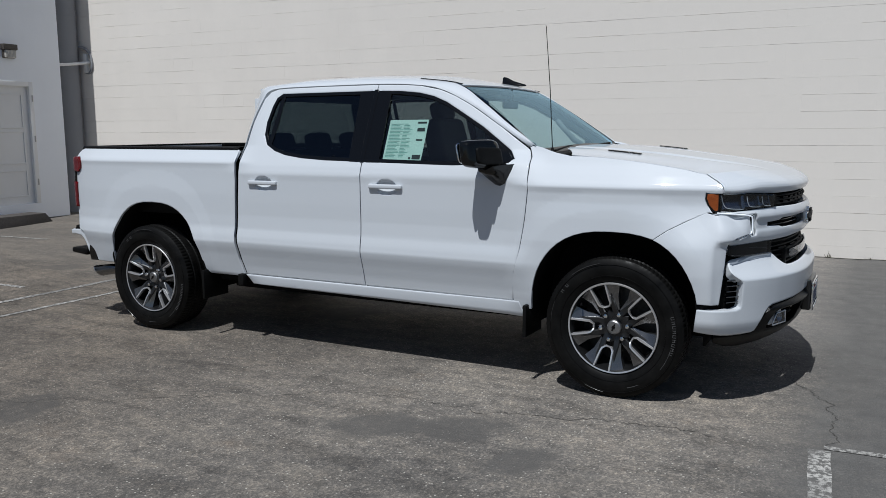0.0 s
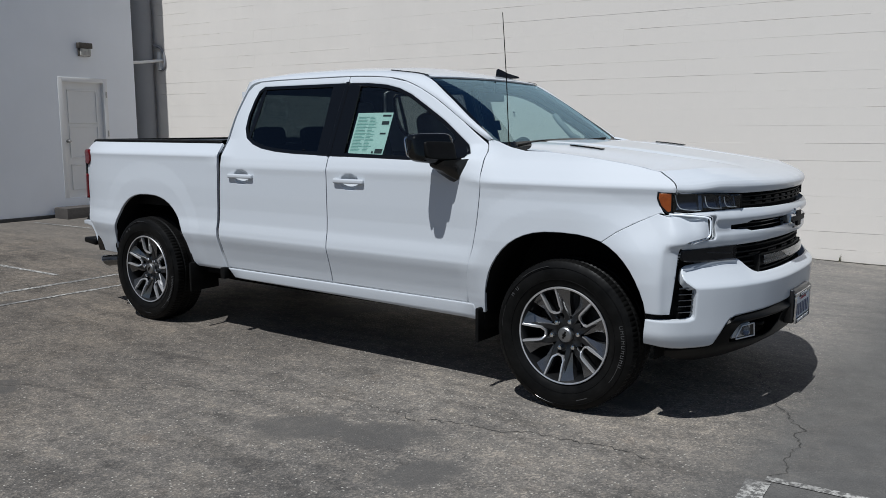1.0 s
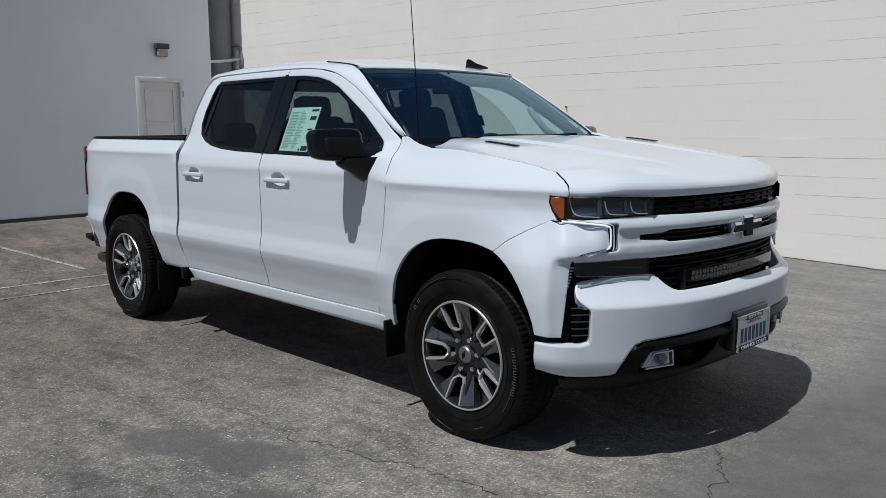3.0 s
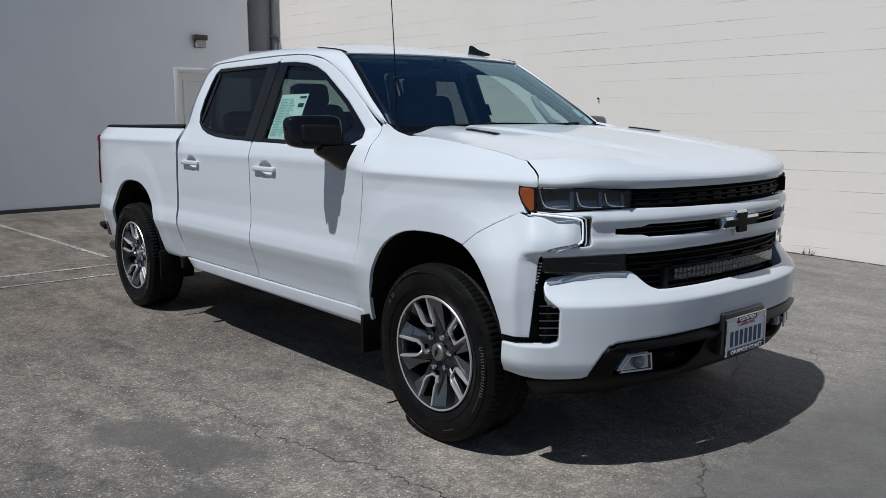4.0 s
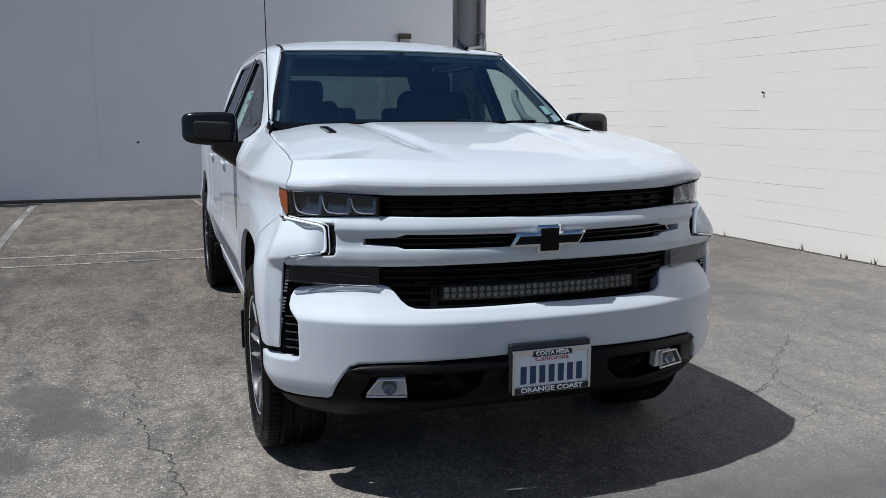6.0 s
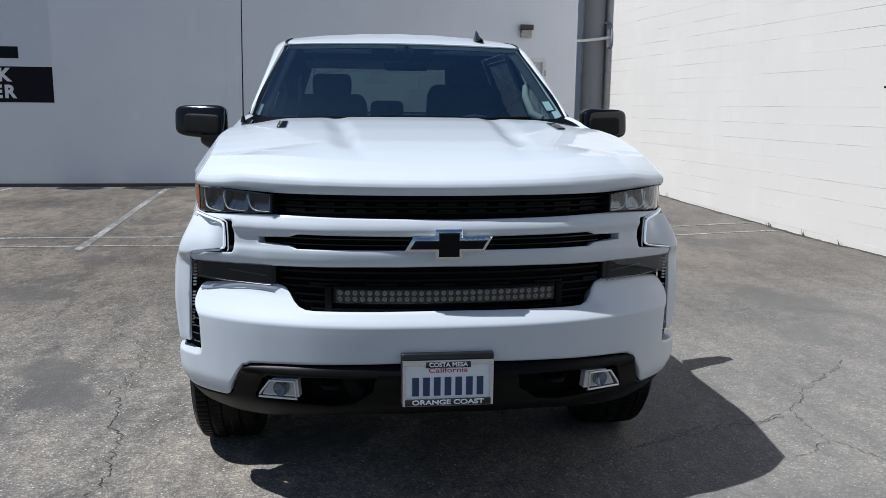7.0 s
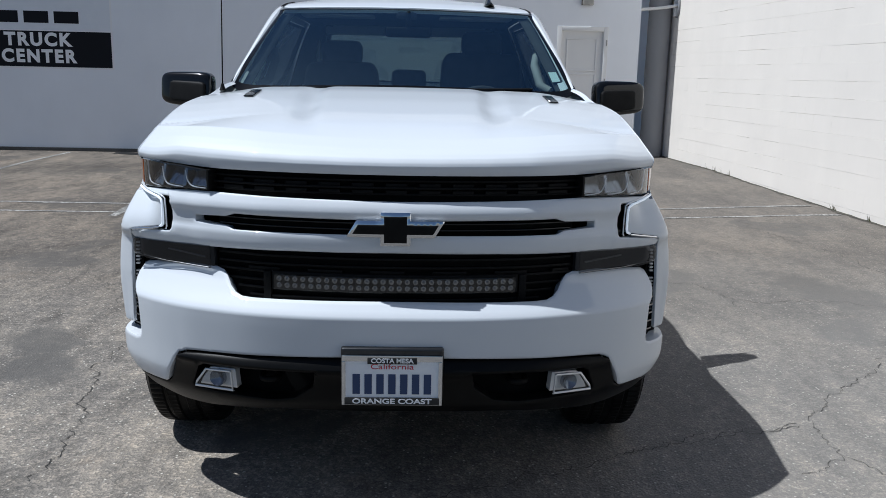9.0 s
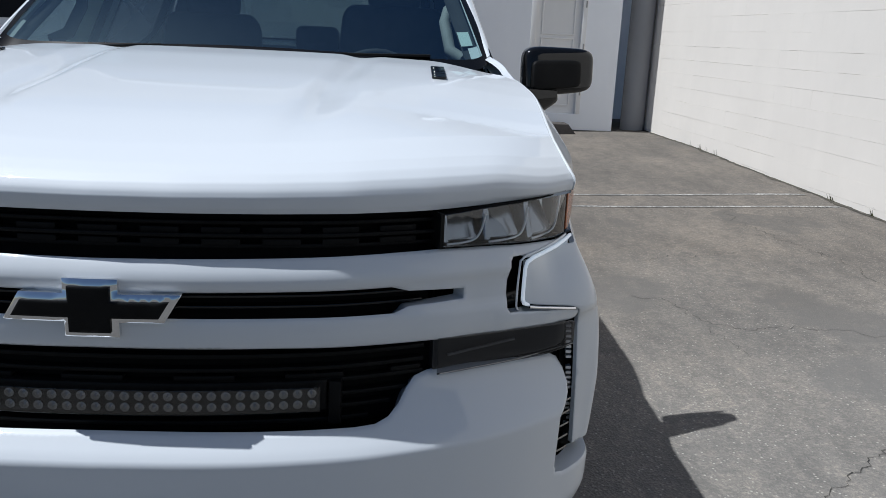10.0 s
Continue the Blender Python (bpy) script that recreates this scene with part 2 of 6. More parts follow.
LEDCLEAR = material("clear_light_guide", (0.74, 0.76, 0.78), 0.15, 0, 0.5)
ASPHALT = asphalt()
BLOCKPAINT = painted_wall("block_wall_paint", (0.83, 0.78, 0.715), 0.965, 1.03)
STUCCO = painted_wall("stucco_paint", (0.89, 0.91, 0.94), 0.965, 1.02)
DOORPAINT = painted_wall("door_paint", (0.80, 0.795, 0.78), 0.97, 1.03)
FOOTING = speckled("dark_footing", grey(0.025), grey(0.06), 30, 0.9, 0.4)
TAR = speckled("black_tar", grey(0.006), grey(0.018), 30, 0.7, 0.4, spec=0.2)
CONCRETE = speckled("step_stained_concrete", (0.045, 0.04, 0.037), (0.085, 0.076, 0.07), 40, 0.9, 0.5)
PIPEPAINT = painted_wall("grey_pipe_paint", (0.27, 0.275, 0.29), 0.93, 1.05)
LINE = worn_line()
CRACK = speckled("open_crack", (0.022, 0.021, 0.019), (0.085, 0.079, 0.07), 60, 0.95, 0.5)
SIGNGREY = speckled("sign_grey", (0.76, 0.79, 0.83), (0.81, 0.835, 0.87), 6, 0.5)
SIGNBLACK = material("sign_black", (0.007, 0.008, 0.012), 0.6, spec=0.2)
SIGNWHITE = material("sign_white", grey(0.88), 0.5)
LAMPBODY = speckled("lamp_bronze", (0.06, 0.052, 0.045), (0.10, 0.088, 0.075), 60, 0.6, 0, 0.4)
LAMPGLASS = speckled("ribbed_lamp_glass", (0.42, 0.41, 0.37), (0.52, 0.50, 0.46), 30, 0.3)


# ---- building helpers ----
def ease(a):
    a = min(max(a, 0.0), 1.0)
    return a * a * (3 - 2 * a)


def knots(xs, ys, width=0.0):
    """A function through knots, its corners rounded over a width."""
    xs, ys = np.array(xs, float), np.array(ys, float)
    if width <= 0:
        return lambda v: float(np.interp(v, xs, ys))
    steps = np.linspace(-1, 1, 7) * width
    weights = np.array([1, 2, 3, 4, 3, 2, 1]) / 16.0
    return lambda v: float(np.dot(weights, np.interp(v + steps, xs, ys)))


def spline(points, per=6, closed=False):
    """Catmull-Rom through points of any dimension."""
    p = [np.array(q, float) for q in points]
    n = len(p)
    out = []
    for i in range(n if closed else n - 1):
        a, b, c, d = (p[(i + k) % n] if closed else p[min(max(i + k, 0), n - 1)] for k in (-1, 0, 1, 2))
        for j in range(per):
            t = j / per
            out.append(0.5 * (2 * b + (c - a) * t + (2 * a - 5 * b + 4 * c - d) * t * t + (3 * b - a - 3 * c + d) * t ** 3))
    if not closed:
        out.append(p[-1])
    return out


def mesh_part(name, verts, faces, mat, parent, label="", smooth=True, angle=40, normals=None):
    me = bpy.data.meshes.new(name)
    me.from_pydata([tuple(v) for v in verts], [], faces)
    me.materials.append(mat)
    if smooth:
        me.polygons.foreach_set("use_smooth", [True] * len(me.polygons))
        if normals is None:
            me.set_sharp_from_angle(angle=radians(angle))
        else:
            me.normals_split_custom_set_from_vertices([tuple(v) for v in normals])
    me.update()
    ob = new(name, me)
    ob.parent = parent
    if label:
        ob["label"] = label
    return ob


def part(name, bm, mat, parent, label="", angle=40):
    me = bpy.data.meshes.new(name)
    bm.normal_update()
    bm.to_mesh(me)
    bm.free()
    me.materials.append(mat)
    me.polygons.foreach_set("use_smooth", [True] * len(me.polygons))
    me.set_sharp_from_angle(angle=radians(angle))
    ob = new(name, me)
    ob.parent = parent
    if label:
        ob["label"] = label
    return ob


def empty(name, where=(0, 0, 0)):
    ob = new(name)
    ob.location = where
    ob.empty_display_size = 0.2
    return ob


def box(bm, lo, hi, bevel=0.0, seg=2, m=None):
    """A bevelled box from corner to corner, added to bm."""
    made = bmesh.ops.create_cube(bm, size=1)["verts"]
    lo, hi = Vector(lo), Vector(hi)
    for v in made:
        v.co = Vector([lo[i] + (v.co[i] + 0.5) * (hi[i] - lo[i]) for i in range(3)])
    if bevel:
        es = list({e for v in made for e in v.link_edges})
        made = bmesh.ops.bevel(bm, geom=es, offset=bevel, segments=seg, profile=0.6, affect="EDGES")["verts"]
        made = list({v for v in made})
    if m is not None:
        bmesh.ops.transform(bm, matrix=m, verts=made)
    return made


def one_box(name, lo, hi, mat, parent, bevel=0.0, label="", seg=2, m=None):
    bm = bmesh.new()
    box(bm, lo, hi, bevel, seg, m)
    return part(name, bm, mat, parent, label)


def tube_mesh(path, radius, segs=10):
    """Verts and faces of a round bar along a path, with closed ends."""
    path = [Vector(p) for p in path]
    verts, faces = [], []
    radii = radius if isinstance(radius, (list, tuple)) else [radius] * len(path)
    side = None
    for i, p in enumerate(path):
        d = (path[min(i + 1, len(path) - 1)] - path[max(i - 1, 0)]).normalized()
        if side is None:
            side = d.orthogonal().normalized()
        side = (side - d * side.dot(d)).normalized()
        up = d.cross(side)
        for k in range(segs):
            a = 2 * math.pi * k / segs
            verts.append(p + (side * math.cos(a) + up * math.sin(a)) * radii[i])
    for i in range(len(path) - 1):
        for k in range(segs):
            a, b = i * segs + k, i * segs + (k + 1) % segs
            faces.append((a, b, b + segs, a + segs))
    faces.append(tuple(range(segs - 1, -1, -1)))
    faces.append(tuple(range((len(path) - 1) * segs, len(path) * segs)))
    return verts, faces


def tube(name, path, radius, mat, parent, segs=10, label=""):
    v, f = tube_mesh(path, radius, segs)
    return mesh_part(name, v, f, mat, parent, label, angle=60)


def lathe(profile, segs, close=True):
    """Verts and faces turned round the y axis from (radius, y) points."""
    verts, faces = [], []
    n = len(profile)
    for i in range(segs):
        a = 2 * math.pi * i / segs
        for r, h in profile:
            verts.append((r * math.cos(a), h, r * math.sin(a)))
    for i in range(segs):
        j = (i + 1) % segs
        for k in range(n if close else n - 1):
            q = (k + 1) % n
            faces.append((i * n + k, i * n + q, j * n + q, j * n + k))
    return verts, faces


def grid_part(name, rows, mat, parent, label="", thick=0.0, angle=45):
    """A surface through rows of points; thick: wall thickness, laid behind it."""
    verts = [Vector(p) for r in rows for p in r]
    n, m = len(rows), len(rows[0])
    faces = [(i * m + j, i * m + j + 1, (i + 1) * m + j + 1, (i + 1) * m + j) for i in range(n - 1) for j in range(m - 1)]
    ob = mesh_part(name, verts, faces, mat, parent, label, angle=angle)
    if thick:
        s = ob.modifiers.new("thickness", "SOLIDIFY")
        s.thickness, s.offset = abs(thick), (-1 if thick > 0 else 1)
    return ob


def inside(px, py, loops):
    """Even-odd test of many points against closed loops."""
    hit = np.zeros(len(px), bool)
    for loop in loops:
        x0, y0 = loop[:, 0], loop[:, 1]
        x1, y1 = np.roll(x0, -1), np.roll(y0, -1)
        for a, b, c, d in zip(x0, y0, x1, y1):
            if b != d:
                hit ^= ((b > py) != (d > py)) & (px < (c - a) * (py - b) / (d - b) + a)
    return hit


def sheet(name, outer, f, hint, mat, parent, holes=(), step=0.03, thick=0.02, bevel=0.005, label=""):
    """A panel: the outline (with holes) in two parameters, filled finely and laid on the surface f, with rounded edges and a rim.
    hint: the way that its outer face looks."""
    hint = np.array(hint, float)
    loops, insets = [], []
    for loop in (outer, *holes):
        loop = np.array(loop, float)
        pts = []
        for a, b in zip(loop, np.roll(loop, -1, axis=0)):
            n = max(1, math.ceil(np.linalg.norm(b - a) / step))
            pts += [a + (b - a) * k / n for k in range(n)]
        loops.append(np.array(pts))
    away = []
    for loop in loops:
        d = np.roll(loop, -1, axis=0) - np.roll(loop, 1, axis=0)
        d /= np.linalg.norm(d, axis=1)[:, None] + 1e-12
        nrm = np.stack([d[:, 1], -d[:, 0]], 1)
        test = loop + nrm * 1e-3
        flip = inside(test[:, 0], test[:, 1], loops)
        nrm[flip] *= -1
        away.append(nrm)
        insets.append(loop - nrm * bevel * 1.6)
    ring = np.concatenate(loops)
    out = np.concatenate(away)
    inner = np.concatenate(insets)
    ok = inside(inner[:, 0], inner[:, 1], loops)
    inner = inner[ok]
    lo, hi = ring.min(0), ring.max(0)
    gx, gy = np.meshgrid(np.arange(lo[0] + step * 0.5, hi[0], step), np.arange(lo[1] + step * 0.5, hi[1], step))
    g = np.stack([gx.ravel(), gy.ravel()], 1)
    if len(g):
        g = g[inside(g[:, 0], g[:, 1], loops)]
    if len(g):
        keep = [np.min(np.sum((ring - q) ** 2, axis=1)) > (0.55 * step) ** 2 for q in g]
        g = g[np.array(keep)]
    pts = np.concatenate([ring, inner, g]) if len(g) else np.concatenate([ring, inner])
    edges, start = [], 0
    for loop in loops:
        n = len(loop)
        edges += [(start + i, start + (i + 1) % n) for i in range(n)]
        start += n
    from mathutils.geometry import delaunay_2d_cdt
    vs, _, tris, origin, _, _ = delaunay_2d_cdt([Vector(p) for p in pts], edges, [], 0, 1e-7)
    vs = np.array([tuple(v) for v in vs])
    cen = np.array([vs[list(t)].mean(0) for t in tris])
    good = inside(cen[:, 0], cen[:, 1], loops)
    tris = [tuple(t) for t, k in zip(tris, good) if k]

    def point(u, v):
        return np.array(f(u, v), float)

    e = 0.004

    def frame_at(u, v):
        du = (point(u + e, v) - point(u - e, v)) / (2 * e)
        dv = (point(u, v + e) - point(u, v - e)) / (2 * e)
        n = np.cross(du, dv)
        n /= np.linalg.norm(n) + 1e-12
        if np.dot(n, hint) < 0:
            n = -n
        return du, dv, n

    verts, normals, where, tang = [], [], {}, {}
    for i, (u, v) in enumerate(vs):
        p = point(u, v)
        du, dv, n = frame_at(u, v)
        mine = [o for o in origin[i] if o < len(ring)]
        if mine:
            o = mine[0]
            t = du * out[o][0] + dv * out[o][1]
            t /= np.linalg.norm(t) + 1e-12
            for o in mine:
                where[o] = i
            tang[i] = (t, n)
            p = p - n * bevel * 0.7
            n = n + t * 0.7
            n /= np.linalg.norm(n)
        verts.append(p)
        normals.append(n)
    faces = []
    for a, b, c in tris:
        n = np.cross(verts[b] - verts[a], verts[c] - verts[a])
        faces.append((a, b, c) if np.dot(n, normals[a] + normals[b] + normals[c]) > 0 else (a, c, b))
    start = 0
    for loop in loops:
        n = len(loop)
        first = len(verts)
        for i in range(n):
            k = where[start + i]
            t, nn = tang[k]
            verts.append(verts[k].copy())
            normals.append(t)
            verts.append(verts[k] - nn * thick - t * 0.002)
            normals.append(t)
        for i in range(n):
            j = (i + 1) % n
            q = (first + 2 * i, first + 2 * j, first + 2 * j + 1, first + 2 * i + 1)
            nn = np.cross(verts[q[1]] - verts[q[0]], verts[q[3]] - verts[q[0]])
            faces.append(q if np.dot(nn, normals[q[0]]) > 0 else q[::-1])
        start += n
    return mesh_part(name, verts, faces, mat, parent, label, normals=normals)


def inset_loop(loop, d):
    """A closed outline moved inwards by d."""
    loop = np.array(loop, float)
    area = np.sum(loop[:, 0] * np.roll(loop[:, 1], -1) - np.roll(loop[:, 0], -1) * loop[:, 1])
    out = []
    for a, b, c in zip(np.roll(loop, 1, axis=0), loop, np.roll(loop, -1, axis=0)):
        n1 = np.array([-(b - a)[1], (b - a)[0]]) / (np.linalg.norm(b - a) + 1e-9)
        n2 = np.array([-(c - b)[1], (c - b)[0]]) / (np.linalg.norm(c - b) + 1e-9)
        s = n1 + n2
        s = s / max(0.35, np.dot(s, s) / 2)
        out.append(b + s * d * (1 if area > 0 else -1))
    return [tuple(p) for p in out]


def text_mesh(words, size, depth=0.001, bold=0.0, align="CENTER", space=1.0):
    """The built-in font's letters as a mesh in the x-y plane."""
    cu = bpy.data.curves.new("letters", "FONT")
    cu.body, cu.size, cu.extrude, cu.offset = words, size, depth, bold
    cu.align_x, cu.align_y = align, "CENTER"
    cu.space_character = space
    ob = bpy.data.objects.new("letters", cu)
    scene.collection.objects.link(ob)
    me = bpy.data.meshes.new_from_object(ob.evaluated_get(bpy.context.evaluated_depsgraph_get()))
    bpy.data.objects.remove(ob)
    return me


def lettering(name, words, size, m, mat, parent, stretch=(1, 1), bold=0.0, depth=0.001, label=""):
    me = text_mesh(words, size, depth, bold)
    me.transform(m @ Matrix.Diagonal((stretch[0], stretch[1], 1, 1)))
    me.materials.clear()
    me.materials.append(mat)
    me.name = name
    ob = new(name, me)
    ob.parent = parent
    if label:
        ob["label"] = label
    return ob


# ---- the lot: ground, lines, cracks, walls ----
def ground_z(x, y):
    return 0.09 * ease((-4.2 - x) / 6) + 0.07 * ease((y - 1.8) / 3) * ease((0.9 - x) / 3)


def axis(fine_lo, fine_hi, step, far):
    mid = list(np.arange(fine_lo, fine_hi + step / 2, step))
    lo, hi = [], []
    d = step
    while mid[0] - sum([d]) > -far and len(lo) < 60:
        d *= 1.45
        lo.append((lo[-1] if lo else mid[0]) - d)
        if lo[-1] < -far:
            break
    d = step
    while len(hi) < 60:
        d *= 1.45
        hi.append((hi[-1] if hi else mid[-1]) + d)
        if hi[-1] > far:
            break
    return lo[::-1] + mid + hi


gx, gy = axis(-12, 4, 0.25, 1500), axis(-8, 5.5, 0.25, 1500)
ground_verts = []
for x in gx:
    for y in gy:
        near = ease((9 - max(abs(x + 4) - 8, abs(y) - 8, 0)) / 9)
        ground_verts.append((x, y, ground_z(x, y) + 0.006 * near * noise.noise(Vector((x * 0.7, y * 0.7, 3)))))
ny = len(gy)
ground_faces = [(i * ny + j, (i + 1) * ny + j, (i + 1) * ny + j + 1, i * ny + j + 1) for i in range(len(gx) - 1) for j in range(ny - 1)]
ground = tagged(mesh_part("ground", ground_verts, ground_faces, ASPHALT, None), "weathered grey asphalt lot with patches and fine stones", "ground", kind="structure")


def on_ground(x, y, lift=0.004):
    near = ease((9 - max(abs(x + 4) - 8, abs(y) - 8, 0)) / 9)
    return (x, y, ground_z(x, y) + 0.006 * near * noise.noise(Vector((x * 0.7, y * 0.7, 3))) + lift)


def strip(name, points, width, mat, label, category, lift=0.004, ragged=0.0, step=0.12, seed=1):
    """A flat strip along points on the ground, with an uneven edge."""
    rnd = random.Random(seed)
    path = []
    for a, b in zip(points, points[1:]):
        n = max(1, math.ceil(math.dist(a, b) / step))
        path += [(a[0] + (b[0] - a[0]) * k / n, a[1] + (b[1] - a[1]) * k / n) for k in range(n)]
    path.append(points[-1])
    verts, faces = [], []
    wander = 0.0
    for i, (x, y) in enumerate(path):
        a, b = path[max(i - 1, 0)], path[min(i + 1, len(path) - 1)]
        d = math.hypot(b[0] - a[0], b[1] - a[1]) or 1
        nx, nyy = -(b[1] - a[1]) / d, (b[0] - a[0]) / d
        wander = wander * 0.75 + rnd.uniform(-1, 1) * ragged * 3
        w = width / 2 * (1 + (rnd.uniform(-0.5, 0.6) if ragged else rnd.uniform(-0.06, 0.06)))
        if ragged and i in (0, len(path) - 1):
            w *= 0.15
        for s in (-1, 1):
            verts.append(on_ground(x + nx * (wander + s * w), y + nyy * (wander + s * w), lift))
    for i in range(len(path) - 1):
        faces.append((2 * i, 2 * i + 1, 2 * i + 3, 2 * i + 2))
    return tagged(mesh_part(name, verts, faces, mat, None), label, category, kind="structure")


for points, wide in (([(-5.78, -7.5), (-5.75, -0.3), (-5.88, 2.9), (-5.98, 4.72)], 0.065), ([(-5.24, -7.5), (-5.23, -0.3), (-5.32, 2.9), (-5.40, 4.8)], 0.055),
                     ([(-10.8, -0.84), (-6.2, -0.40)], 0.06), ([(-10.5, -3.22), (-5.02, -3.06)], 0.09), ([(-10.6, -5.75), (-7.0, -5.86)], 0.07), ([(-10.6, 1.70), (-8.9, 1.86)], 0.06),
                     ([(1.14, -1.32), (1.24, -2.6)], 0.1), ([(1.16, -1.27), (1.95, -1.22)], 0.05)):
    strip("road_marking", points, wide, LINE, "worn white painted parking line on asphalt", "parking line")

CRACKS = [
    ([(-3.51, -2.63), (-3.06, -2.64), (-2.3, -2.16), (-1.55, -1.7), (-1.07, -1.52)], 0.016),
    ([(-0.91, -1.54), (-0.58, -1.58), (-0.17, -1.46), (0.23, -1.37), (0.67, -1.34)], 0.022),
    ([(-0.81, 2.69), (-0.62, 2.5), (-0.47, 2.4), (-0.22, 2.07), (-0.07, 1.95), (0.15, 1.87), (0.39, 1.85), (0.49, 1.89), (0.63, 1.98), (0.9, 2.1)], 0.013),
    ([(1.19, -1.28), (1.2, -1.0), (1.12, -0.5), (0.82, 0.0), (0.48, 0.8), (0.23, 1.33), (0.11, 1.82)], 0.016),
    ([(-2.54, 1.98), (-2.47, 2.19), (-2.2, 2.24), (-2.04, 2.31), (-1.95, 2.49), (-2.0, 2.79), (-1.95, 2.97), (-1.78, 3.3)], 0.013),
    ([(-2.02, 2.27), (-1.85, 2.29), (-1.67, 2.35), (-1.55, 2.36)], 0.009),
    ([(-5.11, 3.54), (-4.76, 3.51), (-4.38, 3.58), (-3.9, 3.66), (-3.5, 3.73)], 0.015),
    ([(-3.66, 3.72), (-3.26, 3.77), (-2.9, 3.75), (-2.55, 3.9), (-2.1, 3.95)], 0.013),
    ([(-4.63, 4.39), (-4.41, 4.5), (-3.92, 4.48)], 0.012),
    ([(-3.73, 3.85), (-3.77, 4.24)], 0.010),
    ([(-4.68, 3.48), (-4.75, 4.06)], 0.010),
    ([(-3.41, 2.26), (-3.55, 2.55), (-3.5, 2.7), (-3.66, 3.1)], 0.012),
    ([(-2.57, 2.49), (-2.5, 2.6), (-2.42, 2.76)], 0.009),
    ([(-3.93, -3.71), (-4.02, -3.5), (-4.17, -3.3), (-4.81, -3.32), (-5.1, -3.12)], 0.014),
    ([(-4.01, -3.34), (-3.85, -3.1), (-3.72, -2.83), (-3.5, -2.6)], 0.010),
    ([(0.1, 1.81), (0.17, 1.54), (0.29, 1.2), (0.40, 0.91)], 0.012),
    ([(0.4, 1.85), (0.5, 1.74), (0.59, 1.61)], 0.010),
    ([(-0.96, -1.5), (-1.15, -1.55), (-1.36, -1.6)], 0.010),
]
for i, (pts, w) in enumerate(CRACKS):
    strip("crack", pts, w * (0.19 if i < 2 else 0.24), CRACK, "jagged dark crack in the asphalt", "crack", 0.003, 0.0075, 0.022, 20 + i)


def wall_pose(ax, ay, bx, by):
    """A frame whose x runs along the wall's foot from a to b, z up; y is the way behind the wall."""
    d = Vector((bx - ax, by - ay, 0)).normalized()
    m = Matrix.Identity(4)
    m.col[0][:3], m.col[1][:3], m.col[2][:3], m.col[3][:3] = d, Vector((-d.y, d.x, 0)), (0, 0, 1), (ax, ay, 0)
    return m


# the side wall of painted blocks
SIDE = wall_pose(-12.6, 5.28 - 0.068 * 12.6, 6.0, 5.28 + 0.068 * 6.0)
side_wall = tagged(one_box("wall_side", (0, 0.012, -0.25), (18.6, 0.25, 5.85), BLOCKPAINT, None), "tall cream painted concrete block wall in sunlight", "wall", kind="structure")
side_wall.matrix_world = SIDE

# dirt and weeds caught along the wall's foot
DIRT = speckled("wall_foot_dirt", (0.03, 0.028, 0.022), (0.09, 0.08, 0.06), 25, 0.95, 0.6)
strip("dirt_line", [(x, 5.28 + 0.068 * x - 0.028) for x in (-11.8, -6.0, 0.0, 5.9)], 0.05, DIRT, "thin dark line of dirt along the wall foot", "dirt", 0.004, 0.006, 0.06, 9)
rnd = random.Random(31)
bm = bmesh.new()
for _ in range(26):
    wx = rnd.uniform(-9.5, 5.5)
    for _ in range(rnd.randint(4, 9)):
        x, h, a = wx + rnd.uniform(-0.03, 0.03), rnd.uniform(0.03, 0.10), rnd.uniform(0, 6.28)
        y = 5.28 + 0.068 * x - rnd.uniform(0.012, 0.045)
        z = ground_z(x, y)
        dx, dy = 0.005 * math.cos(a), 0.005 * math.sin(a)
        tip = bm.verts.new((x + rnd.uniform(-0.03, 0.03), y - rnd.uniform(0, 0.03), z + h))
        bm.faces.new((bm.verts.new((x - dx, y - dy, z)), bm.verts.new((x + dx, y + dy, z)), tip))
WEED = speckled("dry_weed", (0.05, 0.06, 0.025), (0.12, 0.11, 0.05), 60, 0.9)
weeds = tagged(part("weeds", bm, WEED, None), "small dry weeds growing along the wall foot", "weeds", kind="stuff")

# the far wall of smooth stucco, with its openings
BACK = wall_pose(-10.72, -14.0, -11.016, 3.80)
back_wall = tagged(empty("wall_back"), "off-white stucco wall of a building in open shade", "wall", kind="structure")
back_wall.matrix_world = BACK


def back_xy(y):
    """Distance along the back wall at a world y."""
    return (BACK.inverted() @ Vector((-10.95 - 0.0167 * y, y, 0))).x


D0, D1, DZ0, DZ1 = back_xy(2.50), back_xy(3.27), 0.40, 2.31
END = back_xy(3.87)
G1 = back_xy(-2.26)
for lo, hi in (((-6, 0, -0.3), (G1 - 0.003, 0.3, 5.9)), ((G1 + 0.003, 0, -0.3), (D0, 0.3, 5.9)),
               ((D0, 0, DZ1), (D1, 0.3, 5.9)), ((D0, 0, -0.3), (D1, 0.3, DZ0)), ((D1, 0, -0.3), (END, 2.2, 5.9))):
    one_box("wall_panel", lo, hi, STUCCO, back_wall)
one_box("joint_backing", (G1 - 0.05, 0.006, -0.2), (G1 + 0.05, 0.2, 5.85), STUCCO, back_wall)
one_box("recess_wall", (END - 0.1, 2.2, -0.3), (END + 1.3, 2.4, 5.9), STUCCO, back_wall)
footing = tagged(one_box("baseboard", (-6, -0.035, -0.1), (END, -0.002, 0.15), FOOTING, None, 0.006), "black tar-coated strip at the foot of the wall", "base strip", kind="structure")
footing.matrix_world = BACK

